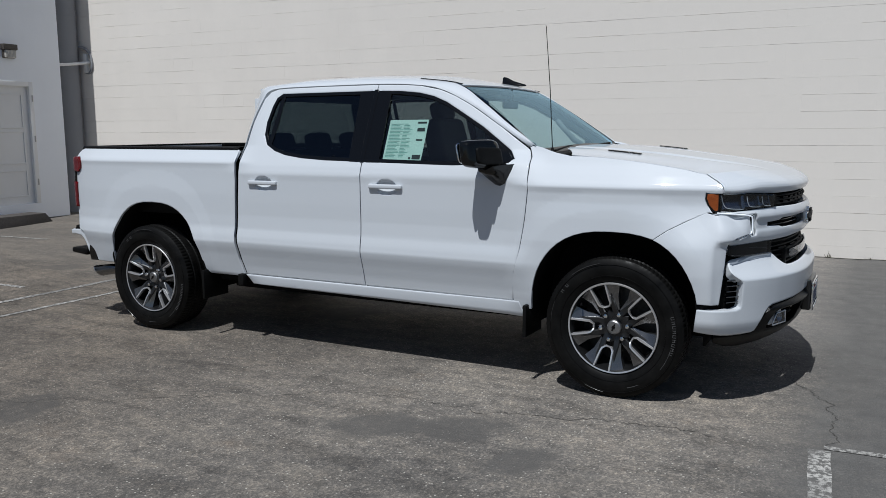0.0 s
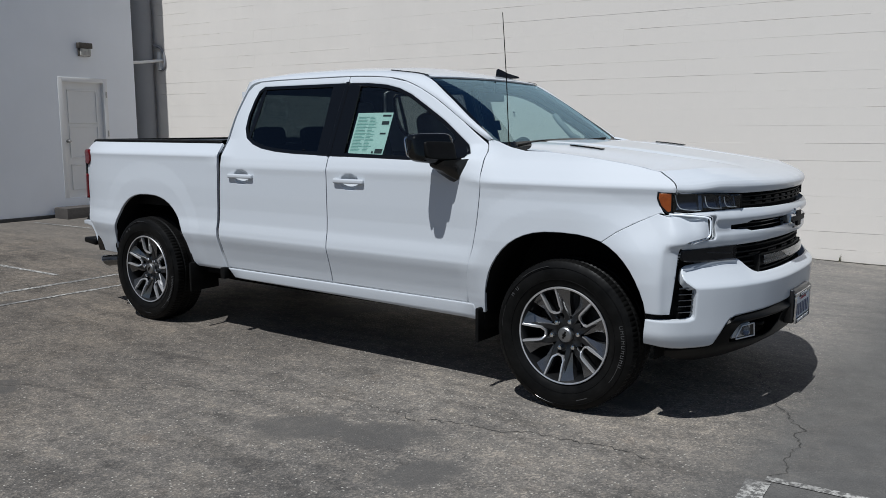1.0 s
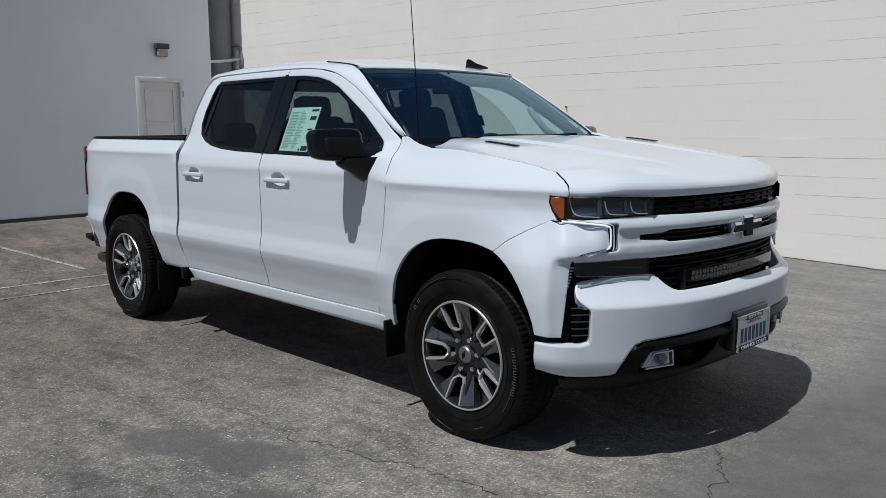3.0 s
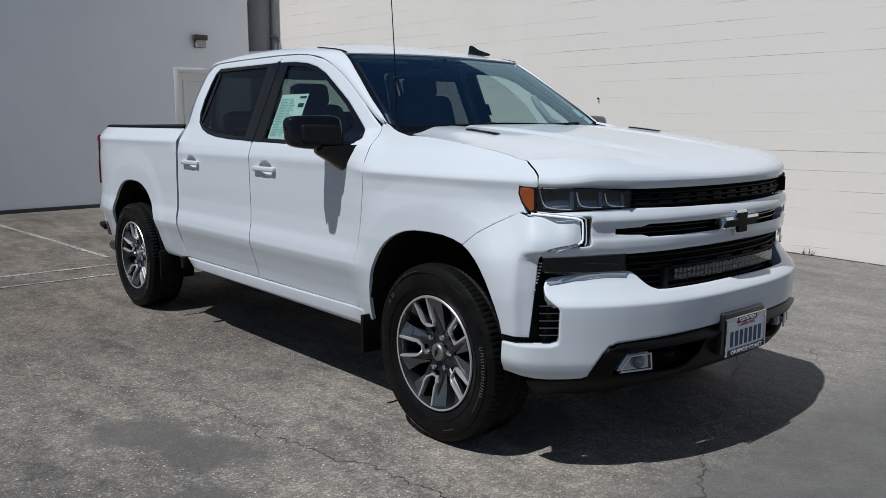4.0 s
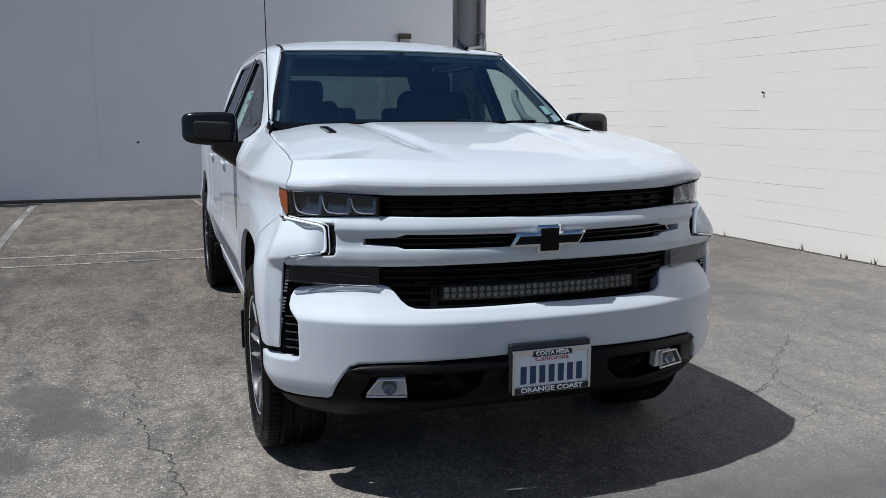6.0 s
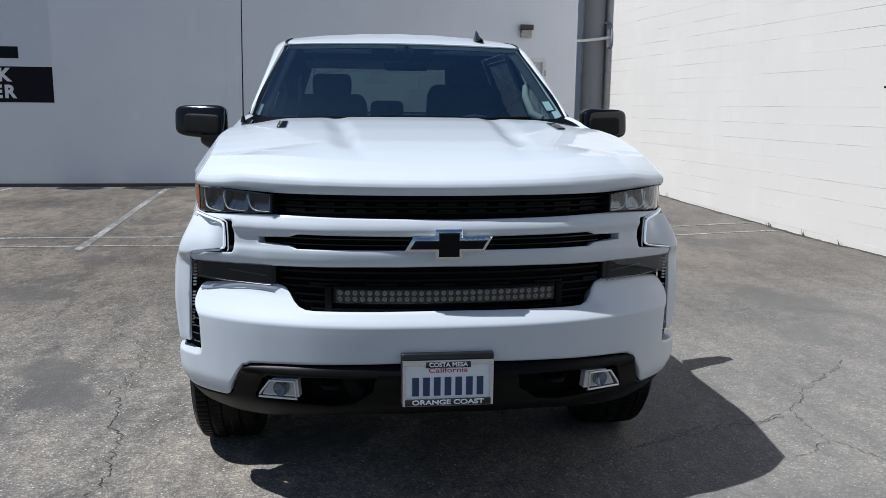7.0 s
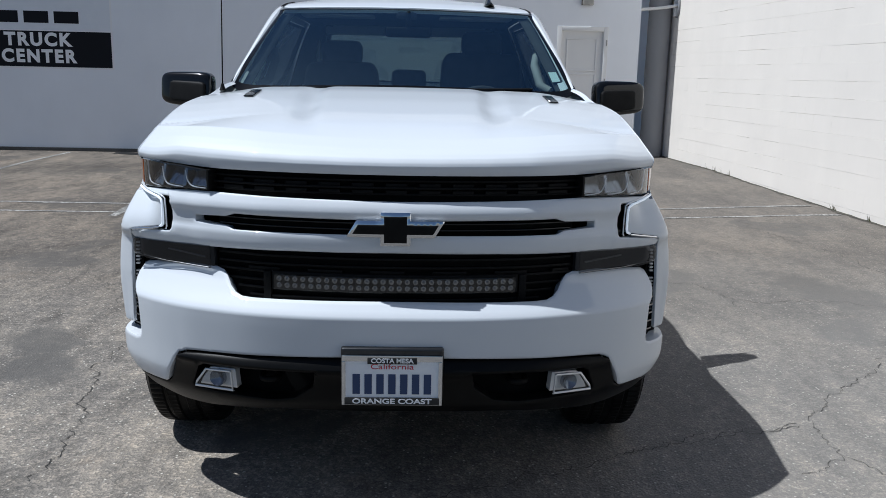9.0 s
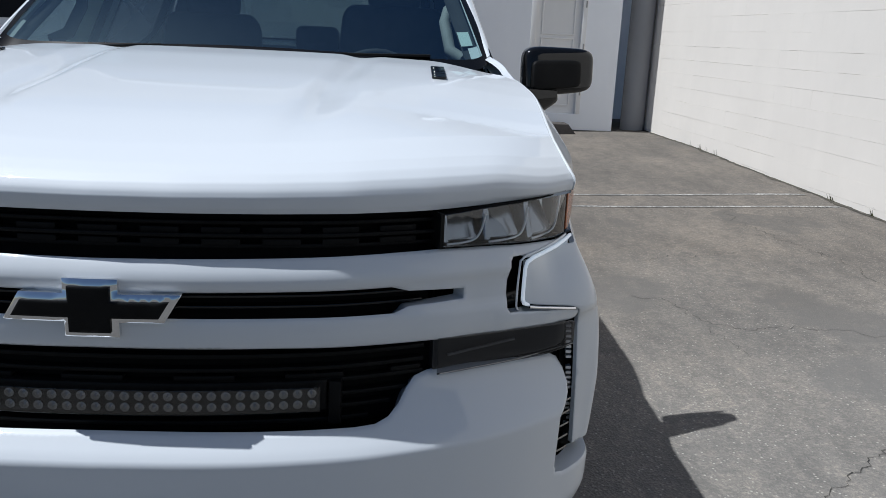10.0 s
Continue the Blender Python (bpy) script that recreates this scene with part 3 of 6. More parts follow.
for points in ([(-10.72, -5.03), (-10.58, -4.65), (-10.70, -4.28)], [(-10.74, -3.96), (-10.56, -3.49), (-10.72, -3.14)]):
    strip("tar_patch", points, 0.26, TAR, "black tar patch spilled at the wall foot", "tar patch", 0.004, 0.004, 0.1, 77)

door = tagged(empty("door_1"), "closed off-white panelled service door in its frame", "door", kind="structure")
door.matrix_world = BACK
bm = bmesh.new()
box(bm, (D0, 0.05, DZ0), (D1, 0.09, DZ1))
part("door_leaf", bm, DOORPAINT, door)
for lo, hi in (((D0 - 0.055, -0.009, DZ0), (D0 + 0.02, 0.08, DZ1 + 0.055)), ((D1 - 0.02, -0.009, DZ0), (D1 + 0.055, 0.08, DZ1 + 0.055)), ((D0 + 0.02, -0.009, DZ1 - 0.02), (D1 - 0.02, 0.08, DZ1 + 0.055))):
    one_box("door_frame", lo, hi, DOORPAINT, door, 0.004)
for z0, z1 in ((0.52, 0.95), (1.05, 1.58), (1.62, 2.17)):
    bm = bmesh.new()
    for lo, hi in (((D0 + 0.12, 0.036, z0), (D1 - 0.12, 0.05, z0 + 0.022)), ((D0 + 0.12, 0.036, z1 - 0.022), (D1 - 0.12, 0.05, z1)),
                   ((D0 + 0.12, 0.036, z0 + 0.022), (D0 + 0.142, 0.05, z1 - 0.022)), ((D1 - 0.142, 0.036, z0 + 0.022), (D1 - 0.12, 0.05, z1 - 0.022))):
        box(bm, lo, hi, 0.003, 1)
    part("panel_moulding", bm, DOORPAINT, door)
v, f = lathe([(0.0, -0.07), (0.02, -0.068), (0.028, -0.05), (0.022, -0.03), (0.01, -0.02), (0.01, 0.0), (0.03, 0.002), (0.03, 0.006), (0.0, 0.006)], 20)
knob = mesh_part("door_knob", v, f, STEEL, door, "dull metal door knob")
knob.location = (D0 + 0.09, 0.045, 1.33)
for z in (0.7, 1.4, 2.05):
    one_box("hinge", (D1 + 0.02, -0.014, z), (D1 + 0.04, -0.009, z + 0.1), STEEL, door)

bm = bmesh.new()
for v in box(bm, (D0 - 0.28, -0.42, -0.1), (D1 + 0.12, -0.04, 0.27), 0.015):
    if v.co.z > 0.1 and v.co.x > D0 + 0.5:
        v.co.x -= 0.30
step = tagged(part("step", bm, CONCRETE, None), "low dark stained concrete step with a sloped end", "step", kind="structure")
step.matrix_world = BACK

wall_lamp = tagged(empty("wall_lamp"), "small bronze wall pack lamp with ribbed glass, unlit", "lamp")
wall_lamp.matrix_world = BACK @ Matrix.Translation((back_xy(2.93), 0, 2.72))
bm = bmesh.new()
box(bm, (-0.12, -0.095, 0.12), (0.12, -0.002, 0.21), 0.012)
box(bm, (-0.10, -0.05, -0.005), (0.10, -0.002, 0.125), 0.008)
part("housing", bm, LAMPBODY, wall_lamp)
bm = bmesh.new()
box(bm, (-0.09, -0.088, 0.0), (0.09, -0.042, 0.118), 0.012)
for k in range(7):
    box(bm, (-0.08 + k * 0.025, -0.093, 0.01), (-0.07 + k * 0.025, -0.087, 0.11))
part("glass", bm, LAMPGLASS, wall_lamp)

# the grey duct in the corner, with its strap and a loose hose
PX, PY = -11.40, 4.305
duct = tagged(empty("duct", (PX, PY, 0)), "thick grey painted vertical pipe in the wall corner", "pipe")
tube("pipe", [(0, 0, 0.02), (0, 0, 2.9), (0, 0, 5.9)], 0.195, PIPEPAINT, duct, 40)
tube("coupling", [(0, 0, 3.55), (0, 0, 3.62)], 0.205, PIPEPAINT, duct, 40)
tube("bracket", [(0.22, -0.46, 2.68), (0.25, -0.2, 2.70), (0.27, 0.05, 2.73), (0.34, 0.22, 2.76)], 0.026, DOORPAINT, duct, 10, "white strap bar across the pipe")
tube("hose", spline([(0.16, 0.14, 3.02), (0.28, 0.19, 2.98), (0.37, 0.21, 2.84), (0.38, 0.21, 2.66), (0.30, 0.22, 2.58), (0.2, 0.2, 2.6)], 5), 0.024, PIPEPAINT, duct, 8)
one_box("clamp", (0.22, 0.16, 2.58), (0.30, 0.235, 2.90), DOORPAINT, duct, 0.01)

# small holes and stubs
tagged(tube("wall_hook", [(-3.95, 5.02, 1.735), (-3.95, 4.985, 1.73), (-3.945, 4.982, 1.745)], 0.008, DARK, None, 8), "small dark metal hook in the block wall", "hook")
tagged(one_box("wall_bolt", (-10.935, -1.67, 1.03), (-10.908, -1.64, 1.06), DARK, None, 0.006), "small dark bolt in the stucco wall", "bolt")

# the big sign on the far wall
SX0, SX1, SZ0, SZ1 = back_xy(-7.75), back_xy(-5.03), 1.47, 4.05
sign = tagged(empty("wall_sign"), "large grey and black dealership sign with white letters", "sign")
sign.matrix_world = BACK
one_box("sign_board", (SX0, -0.0045, SZ0 + 0.615), (SX1 - 0.02, -0.002, SZ1), SIGNGREY, sign)
one_box("black_band", (SX0, -0.0045, SZ0 + 0.02), (SX1 - 0.02, -0.002, SZ0 + 0.60), SIGNBLACK, sign)
one_box("sign_edge", (SX0 - 0.03, -0.0030, SZ0 - 0.008), (SX1 + 0.008, -0.001, SZ1 + 0.03), SIGNWHITE, sign)
up = Matrix.Rotation(radians(90), 4, "X")
SC = back_xy(-6.25)
for words, z in (("TRUCK", 1.925), ("CENTER", 1.655)):
    wide = 1.06 if words == "TRUCK" else 1.17
    me = text_mesh(words, 0.30, 0.0003, 0.014, space=1.24)
    xs = [v.co.x for v in me.vertices]
    zs = [v.co.y for v in me.vertices]
    k, kz = wide * 1.05 / (max(xs) - min(xs)), 0.225 / (max(zs) - min(zs))
    me.transform(Matrix.Translation((SC, -0.0062, z)) @ up @ Matrix.Diagonal((k, kz, 1, 1)))
    me.materials.clear()
    me.materials.append(SIGNWHITE)
    ob = new("letters", me)
    ob.parent = sign
for k in range(3):
    bm = bmesh.new()
    box(bm, (SC - 0.69 + k * 0.49, -0.0064, 2.20), (SC - 0.69 + k * 0.49 + 0.40, -0.005, 2.39))
    part("brand_bar", bm, SIGNBLACK, sign)
shield = [(-0.45, 3.55), (-0.45, 2.92), (-0.30, 2.74), (0, 2.58), (0.30, 2.74), (0.45, 2.92), (0.45, 3.55)]
for name, k, y0, y1, mat in (("shield_rim", 1.0, -0.0066, -0.005, CHROME), ("shield_field", 0.86, -0.0080, -0.006, SIGNBLACK)):
    bm = bmesh.new()
    vs = [bm.verts.new((SC + x * k, y0, 3.1 + (z - 3.1) * k)) for x, z in shield]
    fc = bm.faces.new(vs)
    ext = bmesh.ops.extrude_face_region(bm, geom=[fc])["geom"]
    bmesh.ops.translate(bm, vec=(0, y1 - y0, 0), verts=[g for g in ext if isinstance(g, bmesh.types.BMVert)])
    bmesh.ops.recalc_face_normals(bm, faces=bm.faces)
    part(name, bm, mat, sign)
bm = bmesh.new()
vs = [bm.verts.new((SC + x, -0.0095, z)) for x, z in ((-0.14, 3.3), (-0.07, 2.80), (0.07, 2.80), (0.14, 3.3))]
bm.faces.new(vs)
r = bmesh.ops.extrude_face_region(bm, geom=bm.faces[:])["geom"]
bmesh.ops.translate(bm, vec=(0, 0.003, 0), verts=[g for g in r if isinstance(g, bmesh.types.BMVert)])
bmesh.ops.recalc_face_normals(bm, faces=bm.faces)
part("shield_device", bm, SIGNWHITE, sign)


# ---- the pickup truck ----
truck = tagged(empty("pickup_truck"), "clean white crew cab pickup truck with black trim, parked on asphalt", "truck")

door_w = knots([0.36, 0.40, 0.44, 0.48, 0.52, 0.58, 0.66, 0.72, 0.75, 0.80, 0.86, 0.95, 1.05, 1.14, 1.21, 1.262, 1.32, 1.38, 1.86, 1.92],
               [0.86, 0.905, 0.936, 0.942, 0.945, 0.957, 0.979, 0.9980, 1.0045, 0.9995, 0.988, 0.984, 0.986, 0.986, 0.986, 0.989, 0.970, 0.944, 0.735, 0.69], 0.008)
fend_w = knots([0.40, 0.50, 0.62, 0.75, 0.90, 1.05, 1.14, 1.19, 1.232, 1.30, 1.36, 1.40, 1.44, 1.48, 1.52],
               [0.94, 0.965, 0.982, 0.996, 1.000, 0.995, 0.989, 0.990, 0.9975, 0.950, 0.905, 0.882, 0.86, 0.835, 0.81], 0.006)
bed_w = knots([0.44, 0.50, 0.56, 0.66, 0.72, 0.75, 0.80, 0.86, 0.95, 1.10, 1.22, 1.30, 1.338, 1.37, 1.43, 1.46],
              [0.90, 0.944, 0.958, 0.981, 0.9985, 1.0045, 0.9995, 0.988, 0.985, 0.985, 0.981, 0.979, 0.983, 0.955, 0.905, 0.88], 0.006)
FA, RA = (-0.013, 0.505, 0.978, 0.45), (-3.682, 0.492, 1.017, 0.45)


def arch_r(x, z, arch):
    cx, hw, top, base = arch
    return (abs((x - cx) / hw) ** 2.6 + (max(z - base, 0) / (top - base)) ** 2.2) ** (1 / 2.4)


def half_width(x, z):
    """The body's half width along its length and height."""
    if x > -1.9:
        k = ease((x + 0.72) / 0.32)
        w = door_w(z) * (1 - k) + fend_w(z) * k
        if x > 0.0:
            high = ease((z - 0.90) / 0.27)
            w -= high * 0.085 * ease(x / 0.72) + (1 - high) * 0.03 * ease((x - 0.45) / 0.3)
    else:
        k = ease((-2.6 - x) / 0.4)
        w = door_w(z) * (1 - k) + bed_w(z) * k
        w -= 0.075 * max(0.0, (-4.15 - x) / 0.5) ** 2.2
    if z > 1.34:
        w -= 0.068 * ease((x + 1.45) / 0.85) * ease((z - 1.34) / 0.10) * (1 - ease((x + 0.62) / 0.2))
    if z < 1.36:
        for arch in (FA, RA):
            r = arch_r(x, z, arch)
            if r < 1.55 and abs(x - arch[0]) < 0.75:
                w += (0.0075 * min(1.0, max(0.0, (1.40 - r) / 0.20)) + (0.028 * ease((x - 0.2) / 0.25) * (1 - ease((z - 0.84) / 0.25)) * (1 - ease((r - 1.05) / 0.45)) if arch is FA else 0)) * ease((z - 0.42) / 0.15)
    return w


def side_of(s, off=0.0):
    return lambda x, z: (x, s * (half_width(x, z) + off), z)


def arch_line(arch, z0, z1, n=26):
    """Points over a wheel arch from its rear foot (height z0) to its front foot (height z1)."""
    cx, hw, top, base = arch
    out = []
    for i in range(n + 1):
        a = math.pi * (1 - i / n)
        c, s = math.cos(a), math.sin(a)
        out.append((cx + hw * math.copysign(abs(c) ** (2 / 2.6), c), base + (top - base) * abs(s) ** (2 / 2.2)))
    return [(out[0][0], z0), *[p for p in out if p[1] > max(z0, z1) + 0.01], (out[-1][0], z1)]


FRONT_SEAM = [(-0.648, 0.500), (-0.628, 0.629), (-0.585, 0.85), (-0.556, 1.03), (-0.540, 1.20), (-0.548, 1.33), (-0.556, 1.39), (-0.585, 1.437)]
DOOR_TOP_F = [(-0.585, 1.437), (-0.80, 1.582), (-1.021, 1.716), (-1.14, 1.777), (-1.249, 1.818), (-1.40, 1.848), (-1.55, 1.860), (-1.735, 1.866)]
DOOR_TOP_R = [(-1.741, 1.866), (-2.2, 1.866), (-2.50, 1.862), (-2.60, 1.858), (-2.655, 1.838), (-2.69, 1.79), (-2.742, 1.62), (-2.785, 1.42)]
FRONT_GLASS = [(-1.700, 1.352), (-1.059, 1.340), (-0.70, 1.352), (-0.655, 1.385), (-0.70, 1.432), (-0.911, 1.578), (-1.06, 1.665), (-1.189, 1.738), (-1.29, 1.778), (-1.40, 1.803), (-1.55, 1.818), (-1.700, 1.822)]
REAR_GLASS = [(-1.776, 1.824), (-1.776, 1.354), (-2.05, 1.360), (-2.25, 1.372), (-2.40, 1.392), (-2.50, 1.420), (-2.58, 1.462), (-2.622, 1.53), (-2.630, 1.62), (-2.612, 1.735), (-2.59, 1.795), (-2.545, 1.824)]
F_DOOR = [(-1.735, 0.515), *FRONT_SEAM[:-1], *DOOR_TOP_F]
F_DOOR = [(x, max(z, 0.512)) for x, z in F_DOOR]
R_DOOR = [(-1.741, 0.515), *DOOR_TOP_R, (-2.800, 1.20), (-2.812, 1.0), (-2.822, 0.80), (-2.806, 0.62), (-2.782, 0.515)]
seam_z = knots([-0.6, -0.302, -0.15, -0.034, 0.12, 0.28, 0.40, 0.47, 0.504, 0.542, 0.566, 0.582], [1.42, 1.401, 1.394, 1.384, 1.367, 1.344, 1.322, 1.301, 1.286, 1.257, 1.233, 1.211], 0.012)
# the hood's shape
nose_x = knots([0, 0.15, 0.3, 0.45, 0.6, 0.7, 0.78, 0.84, 0.88, 0.905, 0.92], [0.915, 0.910, 0.893, 0.864, 0.808, 0.758, 0.708, 0.660, 0.618, 0.590, 0.57], 0.03)
hood_mid = knots([-0.6, -0.22, 0.12, 0.48, 0.62, 0.78, 0.85, 0.92], [1.452, 1.437, 1.405, 1.360, 1.338, 1.300, 1.277, 1.25], 0.08)
nose_dx = knots([0, 0.012, 0.030, 0.046, 0.062, 0.085, 0.12, 0.20, 2.2], [0.012, 0.005, 0.000, 0.004, 0.014, 0.033, 0.066, 0.144, 2.144], 0.005)
nose_up = knots([0, 0.012, 0.030, 0.046, 0.062, 0.085, 0.12, 0.20, 2.2], [0.0, 0.010, 0.027, 0.038, 0.049, 0.060, 0.073, 0.096, 0.096], 0.004)


hood_edge = lambda x: seam_z(min(x, 0.45)) + 0.003


def hood_top(x, y):
    a = abs(y)
    z = hood_mid(x)
    edge = hood_edge(x)
    k = ease((a - 0.40) / 0.52) * 0.8 + 0.2 * (a / 0.9) ** 2
    z = z + (edge - z) * min(k, 1.0)
    # two long grooves beside the raised middle panel, that close in and fade towards the nose
    groove = 0.39 - 0.035 * ease((x + 0.3) / 0.6) - 0.055 * ease((x - 0.32) / 0.55)
    d = (a - groove) / (0.064 if a < groove else 0.084)
    if abs(d) < 1:
        z -= 0.0150 * ease((0.80 - x) / 0.60) * (0.5 + 0.5 * ease((x + 0.45) / 0.30)) * (1 - ease(abs(d)))
    z += 0.002 * ease((0.77 - x) / 0.20) * ease((groove - a) / 0.10)
    z += 0.010 * ease((0.5 - x) / 0.6) * math.exp(-((a - 0.66) / 0.12) ** 2)
    return z


NOSE = 3.2


def hood_at(u, y):
    a = abs(y)
    u = u / NOSE if u < 0.2 * NOSE else u - 0.2 * NOSE + 0.2
    xe = nose_x(a)
    x = xe - nose_dx(u)
    ze = 1.195 + 0.012 * ease((a - 0.55) / 0.35)
    top = hood_top(min(x, xe - 0.144), y)
    rise = min(nose_up(u) / 0.096, 1.0) ** (1 + 0.5 * ease((a - 0.72) / 0.15))
    z = ze + rise * (top - ze)
    return (x, y, z)


def hood_u(x, y):
    d = nose_x(abs(y)) - x
    u = 0.0 if d <= 0.012 else d + 0.056 if d > 0.144 else float(np.interp(d, [0.012, 0.033, 0.066, 0.144], [0.06, 0.085, 0.12, 0.20]))
    return u * NOSE if u < 0.2 else u - 0.2 + 0.2 * NOSE


def hood_side(u):
    """Where the hood meets the fender: width, length and height."""
    y = 0.88
    for _ in range(14):
        x, _, z = hood_at(u, y)
        y = 0.4 * y + 0.6 * half_width(x, z)
    x, _, z = hood_at(u, y)
    return y, x, z


HOOD_US = [NOSE * u for u in (0.0, 0.008, 0.018, 0.03, 0.042, 0.055, 0.07, 0.085, 0.10, 0.12, 0.145, 0.17, 0.195)] + [0.2 * NOSE + d for d in (0.04, 0.10, 0.17, 0.25, 0.33, 0.41, 0.49, 0.57, 0.65)]
HOOD_SIDE = [(u, *hood_side(u)) for u in HOOD_US]
HOOD_SIDE = [p for p in HOOD_SIDE if p[2] > -0.29]
FENDER = [(-0.636, 0.625), (-0.580, 0.85), (-0.550, 1.03), (-0.534, 1.20), (-0.542, 1.33), (-0.550, 1.395), (-0.585, 1.450), (-0.562, 1.462), (-0.50, 1.450), (-0.40, 1.420), (-0.302, 1.401),
          *[(x, z - 0.001) for u, y, x, z in reversed(HOOD_SIDE)], (0.486, HOOD_SIDE[0][3] - 0.001), (0.484, 1.179), (0.498, 1.14), (0.516, 1.113), (0.527, 1.101), (0.505, 1.105), (0.40, 1.058), (0.30, 1.003), (0.222, 0.9465)]
fa = arch_line(FA, 0.47, 0.47)
FENDER = FENDER + [p for p in reversed(fa) if p[0] < 0.20]
FENDER = FENDER + [(-0.64, 0.47)]
ra = arch_line(RA, 0.50, 0.50)
BED = [(-2.838, 1.425), (-2.834, 1.2), (-2.842, 1.0), (-2.850, 0.80), (-2.834, 0.62), (-2.80, 0.49), (-3.14, 0.49)] + [p for p in reversed(ra)][1:-1] + [(-4.175, 0.50), (-4.44, 0.50), (-4.50, 0.60), (-4.54, 0.74), (-4.60, 0.76), (-4.635, 0.9), (-4.645, 1.2), (-4.63, 1.39), (-4.60, 1.432)]
ROCKER = [(-2.79, 0.5105), (-2.74, 0.44), (-1.6, 0.425), (-0.60, 0.41), (-0.56, 0.41), (-0.60, 0.5105)]


def cup_loop(x):
    return [(x - 0.082, 1.190), (x - 0.065, 1.163), (x - 0.03, 1.143), (x + 0.03, 1.141), (x + 0.068, 1.160), (x + 0.085, 1.190), (x + 0.062, 1.224), (x + 0.02, 1.240), (x - 0.03, 1.238), (x - 0.062, 1.222)]


def handle(parent, s, x):
    w = half_width(x, 1.195)
    bm = bmesh.new()
    made = box(bm, (x - 0.128, -0.014, 1.183), (x + 0.128, 0.014, 1.213), 0.011, 3)
    for v in made:
        k = (v.co.x - x) / 0.128
        v.co.y = s * (w + 0.023 + v.co.y * 0.75 - 0.014 * k * k)
        v.co.z -= 0.004 * k * k
    bmesh.ops.recalc_face_normals(bm, faces=bm.faces)
    h = part("door_handle", bm, PAINT, parent, "white pull handle")
    cup = cup_loop(x)

    def dish(u, v):
        d = math.hypot((u - x) / 0.085, (v - 1.190) / 0.05)
        return (u, s * (half_width(u, v) - 0.004 - 0.026 * max(0.0, 1 - d * d)), v)

    sheet("handle_cup", cup, dish, (0, s, 0), PAINT, parent, step=0.012, thick=0.004, bevel=0.001)
    for e in (-0.115, 0.115):
        one_box("handle_mount", (x + e - 0.012, min(s * (w - 0.01), s * (w + 0.014)), 1.188), (x + e + 0.012, max(s * (w - 0.01), s * (w + 0.014)), 1.206), PAINT, parent, 0.004)
    return h




pods = {}


def window_set(door_part, s, loop, mat, label):
    hint = (0, s, 0)
    sheet("window_trim", loop, side_of(s, 0.001), hint, GLOSS, door_part, [inset_loop(loop, 0.022)], 0.03, 0.02, 0.002, "gloss black window surround")
    sheet("side_window", inset_loop(loop, 0.019), side_of(s, -0.010), hint, mat, door_part, (), 0.05, 0.003, 0.001, label)


